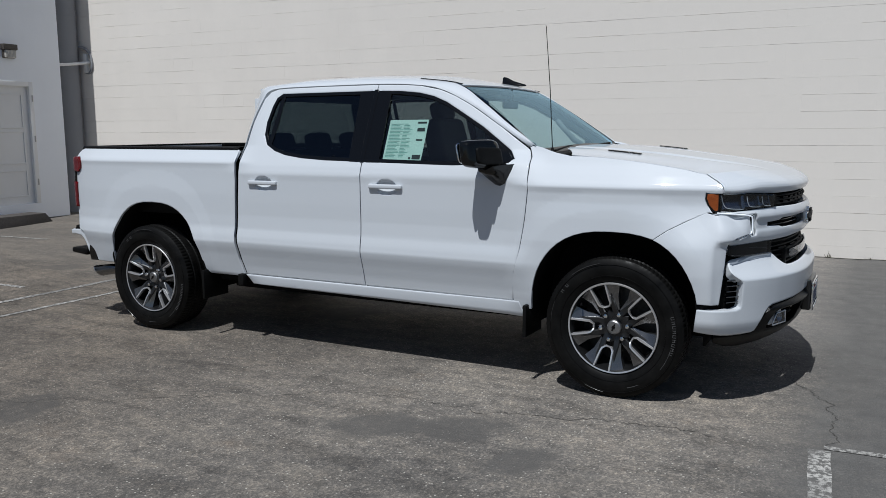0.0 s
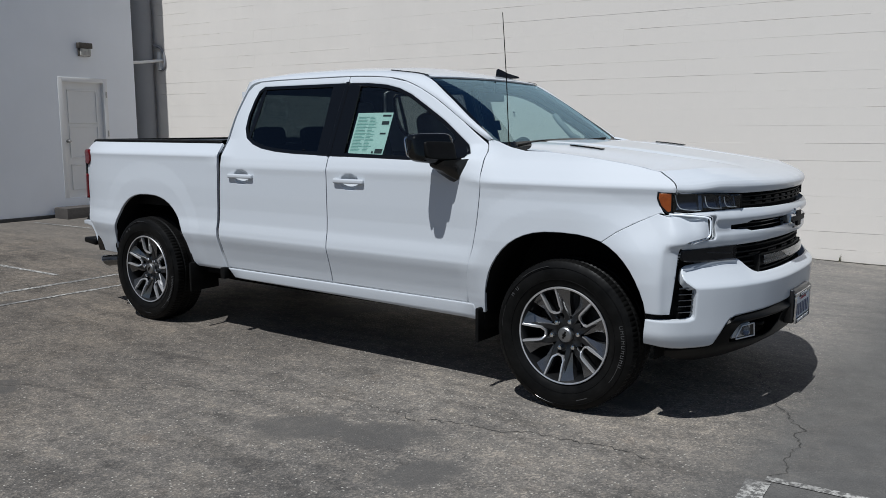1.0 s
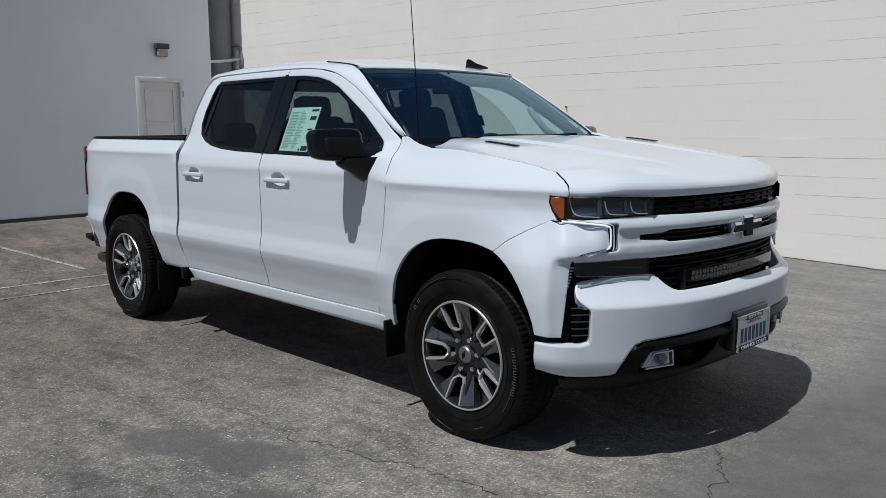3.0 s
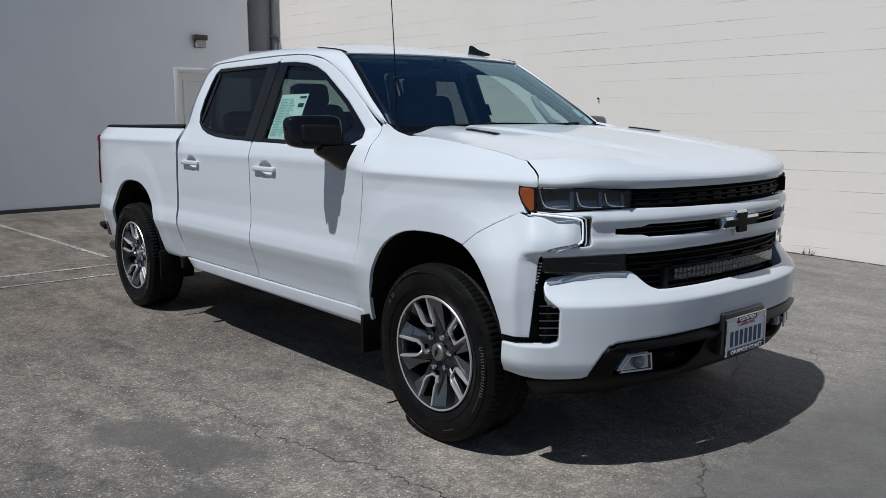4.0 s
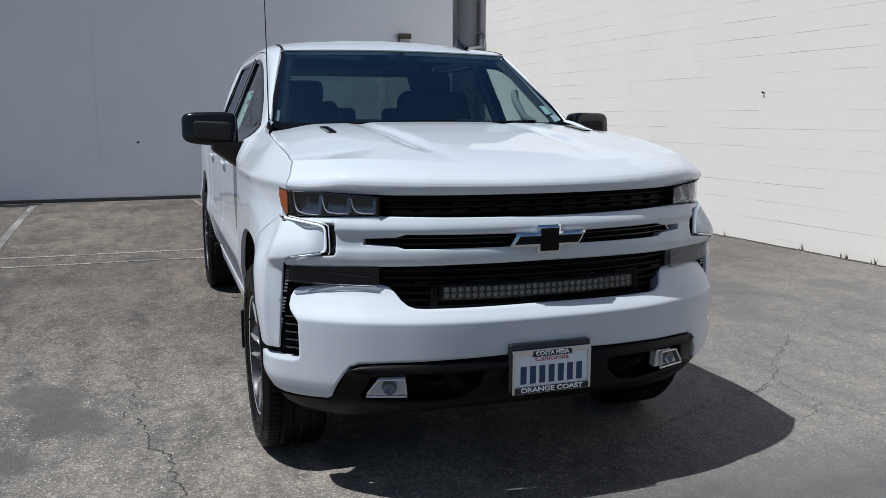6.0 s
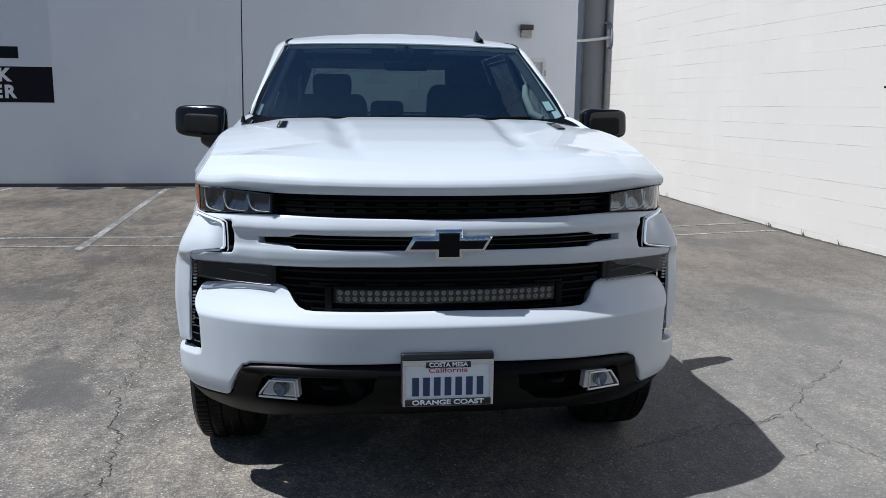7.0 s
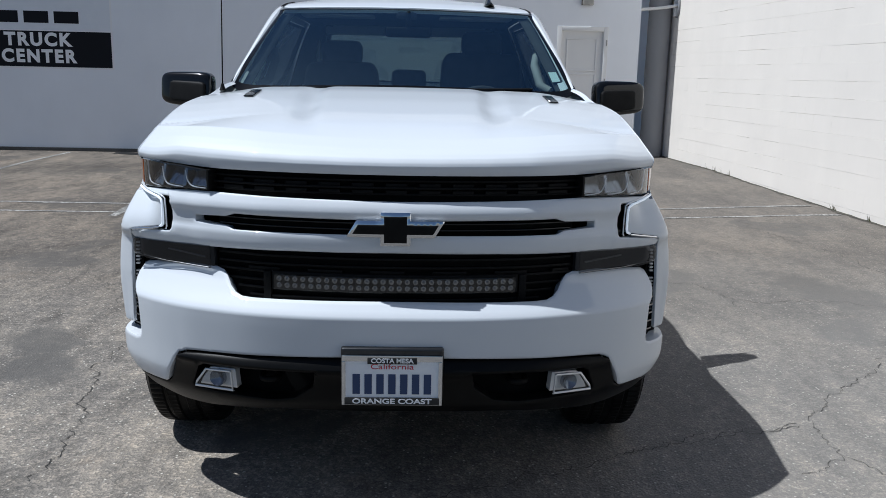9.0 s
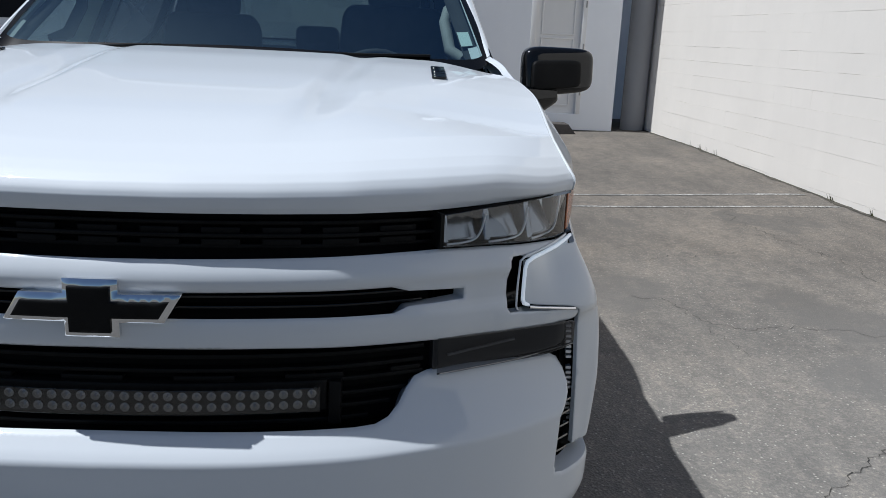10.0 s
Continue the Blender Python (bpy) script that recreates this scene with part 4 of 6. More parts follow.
for s in (-1, 1):
    hint = (0, s, 0)
    fd = sheet("front_door", F_DOOR, side_of(s), hint, PAINT, truck, [FRONT_GLASS, cup_loop(-1.535)], 0.020)
    window_set(fd, s, FRONT_GLASS, SIDEGLASS, "lightly tinted window glass")
    handle(fd, s, -1.535)
    sheet("pillar_cover", [(-1.7335, 1.352), (-1.7335, 1.824), (-1.618, 1.820), (-1.605, 1.352)], side_of(s, 0.004), hint, GLOSS, fd, (), 0.04, 0.01, 0.002, "gloss black door pillar cover")
    rd = sheet("rear_door", R_DOOR, side_of(s), hint, PAINT, truck, [REAR_GLASS, cup_loop(-2.568)], 0.020)
    window_set(rd, s, REAR_GLASS, TINTED, "dark privacy glass")
    handle(rd, s, -2.568)
    sheet("pillar_cover", [(-1.7425, 1.352), (-1.7425, 1.825), (-1.865, 1.823), (-1.845, 1.356)], side_of(s, 0.004), hint, GLOSS, rd, (), 0.04, 0.01, 0.002, "gloss black door pillar cover")
    sheet("window_bar", [(-2.575, 1.452), (-2.545, 1.440), (-2.525, 1.60), (-2.518, 1.80), (-2.55, 1.802), (-2.565, 1.60)], side_of(s, -0.004), hint, GLOSS, rd, (), 0.04, 0.006, 0.001)
    sheet("front_fender", FENDER, side_of(s), hint, PAINT, truck, (), 0.018, 0.02, 0.0025)
    sheet("bed_side", BED, side_of(s), hint, PAINT, truck, (), 0.020)
    sheet("rocker_panel", ROCKER, side_of(s, 0.004), hint, PAINT, truck, (), 0.025, 0.03)
    sheet("pillar_seal", [(-1.754, 1.352), (-1.722, 1.352), (-1.722, 1.832), (-1.754, 1.832)], side_of(s, 0.007), hint, GLOSS, truck, (), 0.05, 0.006, 0.002, "black seal between the doors")
    # door jamb and inner trim
    one_box("door_trim", (-2.78, min(s * 0.84, s * 0.90), 0.55), (-0.62, max(s * 0.84, s * 0.90), 1.325), TRIM, truck, 0.01)
    # bumper corner panel in front of the wheel, wrapped round to the running light
    outer = [np.array(p) for p in ((0.10, 1.022), (0.25, 1.027), (0.40, 1.030), (0.50, 1.030), (0.560, 1.017), (0.605, 0.991), (0.641, 0.955), (0.668, 0.914), (0.690, 0.870), (0.705, 0.83), (0.715, 0.79), (0.722, 0.76))]
    curve = np.array(spline(outer, 8))
    arc = np.concatenate([[0], np.cumsum(np.linalg.norm(np.diff(curve, axis=0), axis=1))])
    lean = knots([0.56, 0.62, 0.80, 0.96, 0.99, 1.02, 1.055, 1.085, 1.12], [-0.018, -0.010, -0.003, -0.003, -0.010, -0.026, -0.050, -0.072, -0.10], 0.006)

    def corner(u, v, s=s, curve=curve, arc=arc, lean=lean):
        x, y = np.interp(u, arc, curve[:, 0]), np.interp(u, arc, curve[:, 1])
        x2, y2 = np.interp(u + 0.01, arc, curve[:, 0]), np.interp(u + 0.01, arc, curve[:, 1])
        d = math.hypot(x2 - x, y2 - y) or 1
        front = ease((x - 0.50) / 0.14)
        k = lean(v) * front * (1 - 0.85 * ease((0.90 - y) / 0.10))
        out_x, out_y = (y - y2) / d, (x2 - x) / d
        xs = min(x, 0.52)
        x -= 0.036 * ease((x - 0.52) / 0.10) * (1 - ease((v - 0.918) / 0.048))
        y += (half_width(xs, v) - float(np.interp(xs, curve[:, 0], curve[:, 1]))) * (1 - front)
        return (x + out_x * k, s * (y + out_y * k), v)

    def at_x(x, curve=curve, arc=arc):
        return float(np.interp(x, curve[:, 0], arc))

    def at_y(y, curve=curve, arc=arc):
        return float(np.interp(-y, -curve[:, 1], arc))

    pods[s] = lambda y, z=1.086, corner=corner, at_y=at_y: corner(at_y(y), z)
    cut = [(at_x(min(p[0], 0.70)), p[1]) for p in reversed(fa) if p[0] > 0.235 and p[1] > 0.60]
    panel = [(at_x(0.494), 1.1005), (at_x(0.55), 1.088), (at_y(0.93), 1.089), (at_y(0.86), 1.086), (at_y(0.806), 1.078), (at_y(0.800), 0.988), (at_y(0.85), 0.980), (at_y(0.905), 0.972), (at_y(0.928), 0.967),
             (at_y(0.940), 0.955), (at_y(0.945), 0.930), (at_y(0.955), 0.80), (at_y(0.966), 0.66), (at_y(0.972), 0.602), (at_x(0.475), 0.605), *cut, (at_x(0.2235), 0.9445), (at_x(0.3015), 1.0005), (at_x(0.4015), 1.0555)]
    # dark liner behind the panel, closing the slot
    def liner(u, v, corner=corner, s=s):
        x, y, z = corner(u, v)
        return (x - 0.032, y - s * 0.014, z)

    sheet("panel_liner", [(at_x(0.36), 1.06), (at_x(0.50), 1.06), (at_y(0.97), 1.05), (at_y(0.93), 1.04), (at_y(0.93), 0.80), (at_y(0.93), 0.57), (at_y(0.97), 0.56), (at_x(0.50), 0.56), (at_x(0.485), 0.75)], liner, (0.6, s, 0), DARK, truck, (), 0.03, 0.004, 0.001)
    sheet("corner_panel", panel, corner, (0.6, s, 0), PAINT, truck, (), 0.022, 0.012, 0.0025)
    # wheel arch liners
    for arch in (FA, RA):
        rows = []
        for i in range(25):
            a = math.pi * i / 24
            c, q = math.cos(a), math.sin(a)
            x = arch[0] + (arch[1] + 0.012) * math.copysign(abs(c) ** 0.77, c)
            z = 0.36 + (arch[2] + 0.02 - 0.36) * abs(q) ** 0.9
            rows.append([(x, s * y, z) for y in (0.46, 0.60, 0.80, 0.972 if z > 0.5 else 0.945)])
        grid_part("wheel_liner", rows, DARK, truck, thick=0.012)

# chassis, floors, engine bay: plain dark boxes, the lowest added to block sky light beneath
for lo, hi in (((-4.6, -0.50, 0.36), (0.60, 0.50, 0.60)), ((-3.10, -0.90, 0.44), (-0.60, 0.90, 0.62)), ((-0.62, -0.62, 0.50), (0.66, 0.62, 1.13)), ((-4.55, -0.48, 0.60), (-2.9, 0.48, 0.90)),
               ((-0.70, -0.86, 0.62), (-0.58, 0.86, 1.30)), ((-3.2, -0.62, 0.33), (-0.58, 0.62, 0.46)), ((-0.45, -0.55, 0.31), (0.66, 0.55, 0.52)), ((-4.5, -0.6, 0.33), (-4.0, 0.6, 0.6)), ((0.55, -0.80, 0.46), (0.68, 0.80, 0.90))):
    one_box("underbody_box", lo, hi, DARK, truck, 0.02, "plain dark box filling the underbody")
for x, r in ((0, 0.055), (-3.745, 0.065)):
    tube("axle", [(x, -0.85, 0.41), (x, 0.85, 0.41)], r, DARK, truck, 12)
v, f = lathe([(0.0, -0.13), (0.09, -0.12), (0.13, -0.06), (0.13, 0.06), (0.09, 0.12), (0.0, 0.13)], 20)
d = mesh_part("differential", v, f, DARK, truck)
d.location = (-3.745, 0.0, 0.40)

# hood
right = [(0.0, 0.0)] + [(0.0, y) for y in (0.2, 0.4, 0.55, 0.65, 0.75, 0.82, 0.87)]
right += [(u, y - 0.0055) for u, y, x, z in HOOD_SIDE]
for x, y in ((-0.315, 0.845), (-0.36, 0.72), (-0.42, 0.62), (-0.46, 0.45), (-0.48, 0.2), (-0.485, 0.0)):
    right.append((hood_u(x, y), y))
HOOD = right + [(u, -y) for u, y in reversed(right) if y > 0.001]
hood = sheet("hood", HOOD, hood_at, (1, 0, 0.4), PAINT, truck, (), 0.020, 0.005, 0.0015)
for s in (-1, 1):
    # black vent badge with raised bars on the hood side
    bm = bmesh.new()
    for k in range(7):
        x = -0.140 + k * 0.029
        y = s * 0.632
        z = hood_top(x, y)
        slope = math.atan2(hood_top(x + 0.02, y) - hood_top(x - 0.02, y), 0.04)
        box(bm, (-0.0122, -0.020, 0), (0.0122, 0.020, 0.007), 0.002, 1, Matrix.Translation((x, y, z + 0.001)) @ Matrix.Rotation(-slope, 4, "Y"))
    part("hood_badge", bm, GLOSS, hood, "row of black raised badge bars")

# cowl, wipers
cowl_rows = []
for t in np.linspace(-1, 1, 33):
    y = t * 0.80
    cowl_rows.append([(-0.44 + 0.10 * abs(t) ** 3, y, 1.378 + 0.010 * (1 - t * t)), (-0.50 + 0.05 * abs(t) ** 3, y, 1.396 + 0.022 * (1 - t * t)), (-0.60 + 0.02 * abs(t), y, 1.40 + 0.03 * (1 - t * t)), (-0.70, y, 1.40)])
grid_part("cowl", cowl_rows, PLASTIC, truck, "black plastic cowl under the windshield", 0.01)

# windshield, roof, cab frame
WS_B = spline([(-0.545, -0.835, 1.452), (-0.515, -0.775, 1.412), (-0.49, -0.60, 1.407), (-0.485, -0.3, 1.415), (-0.485, 0, 1.42), (-0.485, 0.3, 1.415), (-0.49, 0.60, 1.407), (-0.515, 0.775, 1.412), (-0.545, 0.835, 1.452)], 5)
WS_T = spline([(-1.125, -0.682, 1.834), (-1.12, -0.62, 1.841), (-1.112, -0.45, 1.846), (-1.105, -0.22, 1.850), (-1.105, 0, 1.852), (-1.105, 0.22, 1.850), (-1.112, 0.45, 1.846), (-1.12, 0.62, 1.841), (-1.125, 0.682, 1.834)], 5)


def ws_point(i, k, off=0.0):
    a, b = WS_B[i], WS_T[i]
    p = a + (b - a) * k
    bow = 0.030 * 4 * k * (1 - k) * (1 - abs(2 * i / (len(WS_B) - 1) - 1) ** 4)
    return Vector(p) + Vector((0.56, 0, 0.83)) * (bow + off)


shield_glass = grid_part("windshield", [[ws_point(i, k) for i in range(len(WS_B))] for k in np.linspace(0, 1, 15)], WINDSHIELD, truck, "clear laminated windshield")
rows = []
for k in np.linspace(0, 1, 30):
    rows.append([ws_point(j, k, 0.002) for j in range(4)])
grid_part("windshield_border", rows, GLOSS, shield_glass)
rows = [[ws_point(len(WS_B) - 1 - j, k, 0.002) for j in range(4)] for k in np.linspace(0, 1, 30)]
grid_part("windshield_border", rows, GLOSS, shield_glass)
grid_part("windshield_border", [[ws_point(i, k, 0.002) for i in range(len(WS_B))] for k in (0.985, 0.99, 1.0)], GLOSS, shield_glass)
grid_part("windshield_border", [[ws_point(i, k, 0.002) for i in range(len(WS_B))] for k in (0.0, 0.03, 0.07)], GLOSS, shield_glass)


def roof_at(x, y):
    a = abs(y)
    ridge = knots([-2.95, -2.8, -2.4, -1.9, -1.5, -1.2, -1.05], [1.900, 1.928, 1.956, 1.960, 1.945, 1.892, 1.850], 0.06)(x)
    return (x, y, ridge - (0.038 * (a / 0.65) ** 2 + 0.005 * ease((a - 0.5) / 0.2)) * (0.45 + 0.55 * ease((-1.1 - x) / 0.5)) + 0.0015 * (math.cos(a * 28) * ease((0.45 - a) / 0.1) * ease((-1.35 - x) / 0.2)))


roof_right = [(-1.098, 0.0), (-1.100, 0.3), (-1.108, 0.5), (-1.118, 0.62), (-1.135, 0.668), (-1.25, 0.661), (-1.5, 0.648), (-2.0, 0.645), (-2.6, 0.645), (-2.78, 0.64), (-2.84, 0.58), (-2.86, 0.3), (-2.865, 0.0)]
roof = sheet("roof", roof_right + [(x, -y) for x, y in reversed(roof_right) if y > 0], roof_at, (0, 0, 1), PAINT, truck, (), 0.05, 0.03, 0.006)
for s in (-1, 1):
    line_a = spline([(x, half_width(min(x, -0.60), z) + 0.002 - (0.0 if x < -0.6 else 0.012), z) for x, z in (
        (-0.585, 1.452), (-0.65, 1.492), (-0.80, 1.584), (-1.021, 1.719), (-1.249, 1.822), (-1.45, 1.857), (-1.75, 1.871), (-2.2, 1.871), (-2.55, 1.867), (-2.665, 1.848), (-2.70, 1.79), (-2.752, 1.62), (-2.79, 1.42), (-2.80, 1.36))], 5)
    line_b = spline([(-0.555, 0.822, 1.462), (-0.62, 0.806, 1.508), (-0.75, 0.778, 1.592), (-0.95, 0.728, 1.732), (-1.14, 0.680, 1.846), *[(x, 0.647, roof_at(x, 0.647)[2] - 0.001) for x in (-1.40, -1.75, -2.2, -2.60)], (-2.80, 0.642, roof_at(-2.80, 0.642)[2] - 0.004), (-2.855, 0.66, 1.80), (-2.868, 0.72, 1.62), (-2.868, 0.80, 1.42), (-2.868, 0.82, 1.36)], 5)
    edge_y = lambda x: float(np.interp(-x, [1.135, 1.25, 1.5, 2.0, 2.6, 2.78], [0.668, 0.661, 0.648, 0.645, 0.645, 0.64])) + 0.002
    line_b = [(b[0], edge_y(b[0]), roof_at(b[0], edge_y(b[0]))[2] - 0.001) if -2.76 < b[0] < -1.15 else tuple(b) for b in line_b]
    rows = []
    for a, b in zip(line_a, line_b):
        a, b = Vector((a[0], a[1] * s, a[2])), Vector((b[0], b[1] * s, b[2]))
        bulge = Vector((0.35 if a.x > -1.3 else -0.35 if a.x < -2.68 else 0, 0.7 * s, 0.7)).normalized()
        inner = a + Vector((0, -0.03 * s, -0.015))
        rows.append([inner, a, a + (b - a) * 0.06 + bulge * 0.003] + [a + (b - a) * k + bulge * 0.009 * 4 * k * (1 - k) for k in (0.25, 0.5, 0.75, 0.93)] + [b, b + Vector((0, -0.02 * s, -0.02))])
    grid_part("cab_pillar", rows, PAINT, truck, angle=28)
    rows = []
    for a, b in zip(line_a, line_b):
        inn = Vector((-0.012, -0.028 * s, -0.022))
        a, b = Vector((a[0], a[1] * s, a[2])) + inn, Vector((b[0], b[1] * s, b[2])) + inn
        rows.append([a, a + (b - a) * 0.5 + inn * 0.4, b, b + Vector((0, -0.05 * s, -0.004))])
    grid_part("pillar_trim", rows, TRIM, truck, "dark inner pillar trim", 0.004)

    ditch = [(x, edge_y(x) + 0.001) for x in (-1.128, -1.14, -1.18, -1.25, -1.35, -1.45)]
    grid_part("roof_ditch", [[(x, s * (y - 0.006), roof_at(x, y)[2] + 0.002), (x, s * y, roof_at(x, y)[2] + 0.003), (x, s * (y + 0.006), roof_at(x, y)[2])] for x, y in ditch], DARK, truck, "black roof ditch moulding", 0.003)

# cab rear: panel below, glass above, frame
bm = bmesh.new()
for lo, hi in (((-2.87, -0.86, 0.60), (-2.845, 0.86, 1.42)), ((-2.868, -0.62, 1.785), (-2.83, 0.62, 1.875)), ((-2.868, -0.69, 1.42), (-2.83, -0.665, 1.80)), ((-2.868, 0.665, 1.42), (-2.83, 0.69, 1.80))):
    box(bm, lo, hi, 0.008)
part("cab_rear", bm, PAINT, truck)
one_box("rear_window", (-2.86, -0.665, 1.42), (-2.852, 0.665, 1.79), glass("rear_glass", (0.5, 0.56, 0.55)), truck, 0.0, "rear cab window")
for lo, hi in (((-2.78, -0.62, 1.850), (-1.42, 0.62, 1.864)),):
    one_box("headliner", lo, hi, TRIM, truck, 0.005)

# cabin
bm = bmesh.new()
made = box(bm, (-0.98, -0.82, 0.95), (-0.56, 0.82, 1.375), 0.07, 4)
part("dashboard", bm, TRIM, truck, "black dashboard")
one_box("dash_hood", (-1.02, 0.18, 1.33), (-0.68, 0.66, 1.415), TRIM, truck, 0.035, seg=4)


def seat(x, y, wide, heads, name, drop=0.0):
    ob = None
    bm = bmesh.new()
    box(bm, (x - 0.02, y - wide / 2, 0.84), (x + 0.50, y + wide / 2, 1.02), 0.05, 3)
    m = Matrix.Translation((x, y, 0.98 - drop)) @ Matrix.Rotation(radians(-14), 4, "Y")
    made = box(bm, (-0.15, -wide / 2, 0.0), (0.0, wide / 2, 0.63), 0.07, 4)
    for v in made:
        if v.co.z > 0.4:
            v.co.y *= 1 - 0.22 * ((v.co.z - 0.4) / 0.24) / max(1, wide / 0.5)
    bmesh.ops.transform(bm, matrix=m, verts=made)
    ob = part(name, bm, TRIM, truck, "black cloth seat")
    for h in heads:
        bm = bmesh.new()
        made = box(bm, (-0.12, h - 0.13, 0.615), (0.0, h + 0.13, 0.765), 0.055, 4)
        for q in (-0.05, 0.05):
            made += box(bm, (-0.06, h + q - 0.006, 0.60), (-0.048, h + q + 0.006, 0.67))
        bmesh.ops.transform(bm, matrix=m, verts=list({v for v in bm.verts}))
        part("headrest", bm, TRIM, ob)


seat(-1.72, -0.42, 0.54, [0.0], "front_seat")
seat(-1.67, 0.47, 0.58, [0.0], "front_seat", -0.07)
seat(-2.58, 0.0, 1.50, [-0.48, 0.0, 0.48], "rear_seat", 0.17)
v, f = [], []
ring = [(-1.16 + 0.08 * math.sin(a) * 0.9, 0.42 + 0.19 * math.cos(a), 1.27 + 0.175 * math.sin(a)) for a in np.linspace(0, 2 * math.pi, 33)]
wheel_ob = tube("steering_wheel", ring, 0.016, TRIM, truck, 8, "black steering wheel")
tube("steering_spoke", [(-1.16, 0.24, 1.27), (-1.12, 0.42, 1.26), (-1.16, 0.60, 1.27)], 0.02, TRIM, wheel_ob, 8)
tube("steering_column", [(-1.12, 0.42, 1.26), (-0.9, 0.42, 1.2)], 0.05, TRIM, truck, 10)
bm = bmesh.new()
box(bm, (-1.10, -0.115, 1.705), (-1.075, 0.135, 1.764), 0.02, 3)
part("interior_mirror", bm, PLASTIC, truck, "black interior mirror")
tube("mirror_stalk", [(-1.088, 0.01, 1.755), (-1.075, 0.01, 1.80), (-1.085, 0.01, 1.838)], 0.014, PLASTIC, truck, 8)
one_box("camera_pod", (-1.14, -0.055, 1.795), (-1.085, 0.055, 1.838), TRIM, truck, 0.018)
for s in (-1, 1):
    # grab handle on the inner pillar, coloured dark on the passenger side to stay unseen; visor
    tube("grab_handle", [(-0.80, s * 0.75, 1.44), (-0.84, s * 0.70, 1.47), (-0.93, s * 0.68, 1.57), (-0.98, s * 0.695, 1.62)], 0.022, TRIMGREY if s > 0 else TRIM, truck, 10, "pillar grab handle")
    one_box("sun_visor", (-1.36, s * 0.38 - 0.20, 1.812), (-1.19, s * 0.38 + 0.20, 1.828), TRIMGREY, truck, 0.008)


# ---- front end ----
class Plan:
    """A level curve round the truck's nose, by its arc length from the middle."""

    def __init__(self, points):
        c = np.array(spline(points, 10))
        c = np.concatenate([c[:0:-1] * np.array([-1, 1]), c])
        self.y, self.x = c[:, 0], c[:, 1]
        a = np.concatenate([[0], np.cumsum(np.hypot(np.diff(self.y), np.diff(self.x)))])
        self.a = a - a[len(a) // 2]

    def u(self, y):
        return float(np.interp(y, self.y, self.a))

    def at(self, u):
        x, y = float(np.interp(u, self.a, self.x)), float(np.interp(u, self.a, self.y))
        dx = np.interp(u + 0.012, self.a, self.x) - np.interp(u - 0.012, self.a, self.x)
        dy = np.interp(u + 0.012, self.a, self.y) - np.interp(u - 0.012, self.a, self.y)
        d = math.hypot(dx, dy) or 1
        return x, y, dy / d, -dx / d

    def surface(self, profile):
        """The wall over the curve, moved out by profile(height)."""
        def f(u, z):
            x, y, nx, ny = self.at(u)
            k = profile(z)
            return (x + nx * k, y + ny * k, z)
        return f

    def loop(self, pts):
        return [(self.u(y), z) for y, z in pts]

    def both(self, half):
        """A closed outline from its right half, given from the middle's top to the middle's foot."""
        return self.loop(half) + self.loop([(-y, z) for y, z in reversed(half) if y > 1e-6])


GRILLE = Plan([(0, 0.918), (0.15, 0.914), (0.3, 0.898), (0.45, 0.870), (0.62, 0.808), (0.70, 0.768), (0.757, 0.738), (0.80, 0.705), (0.84, 0.665), (0.88, 0.612), (0.91, 0.555), (0.937, 0.488), (0.955, 0.42)])
BUMPER = Plan([(0, 0.965), (0.2, 0.960), (0.35, 0.945), (0.5, 0.915), (0.65, 0.862), (0.74, 0.818), (0.816, 0.770), (0.87, 0.728), (0.91, 0.692), (0.948, 0.656), (0.980, 0.618), (1.003, 0.578), (1.0135, 0.535), (1.016, 0.49), (1.0175, 0.44), (1.018, 0.40)])
LOWER = Plan([(0, 0.918), (0.15, 0.914), (0.3, 0.898), (0.45, 0.870), (0.62, 0.806), (0.72, 0.757), (0.80, 0.717), (0.86, 0.686), (0.90, 0.664), (0.93, 0.642), (0.95, 0.615)])
FWD = (1, 0, 0)
flat = lambda k: (lambda z: k)
ahead = lambda s: (1, 0.6 * s, 0)

fascia_prof = knots([0.89, 0.935, 0.95, 0.97, 0.995, 1.01, 1.05, 1.062, 1.075, 1.095, 1.108, 1.13], [-0.03, -0.010, 0.000, 0.002, 0.002, -0.004, -0.004, 0.006, 0.008, 0.004, -0.006, -0.018], 0.004)
plan_gap = knots([0, 0.74, 0.80, 0.84, 0.88, 0.91, 0.937, 0.955], [0, 0, 0.012, 0.032, 0.064, 0.098, 0.145, 0.19], 0.01)


def fascia_at(u, z):
    """The painted bars; below the running lamps their wings come forward to the lower lamps."""
    x, y, nx, ny = GRILLE.at(u)
    k = fascia_prof(z)
    return (x + nx * k + plan_gap(abs(y)) * ease((1.005 - z) / 0.035), y + ny * k, z)


grille = sheet("grille_fascia", GRILLE.both([
    (0, 1.113), (0.33, 1.116), (0.62, 1.121), (0.74, 1.118), (0.84, 1.110), (0.90, 1.102), (0.925, 1.096), (0.90, 1.092), (0.84, 1.094), (0.772, 1.094), (0.767, 1.085), (0.767, 0.985), (0.774, 0.974), (0.85, 0.966),
    (0.93, 0.958), (0.946, 0.952), (0.946, 0.928), (0.85, 0.927), (0.74, 0.928), (0.61, 0.932), (0.33, 0.939), (0, 0.942)]),
    fascia_at, FWD, PAINT, truck,
    [GRILLE.loop([(s * 0.105, 1.050), (s * 0.53, 1.052), (s * 0.565, 1.043), (s * 0.675, 1.038), (s * 0.675, 1.016), (s * 0.565, 1.012), (s * 0.535, 1.002), (s * 0.105, 1.004)]) for s in (1, -1)],
    0.016, 0.04, 0.004, "white grille bars with a black slot")
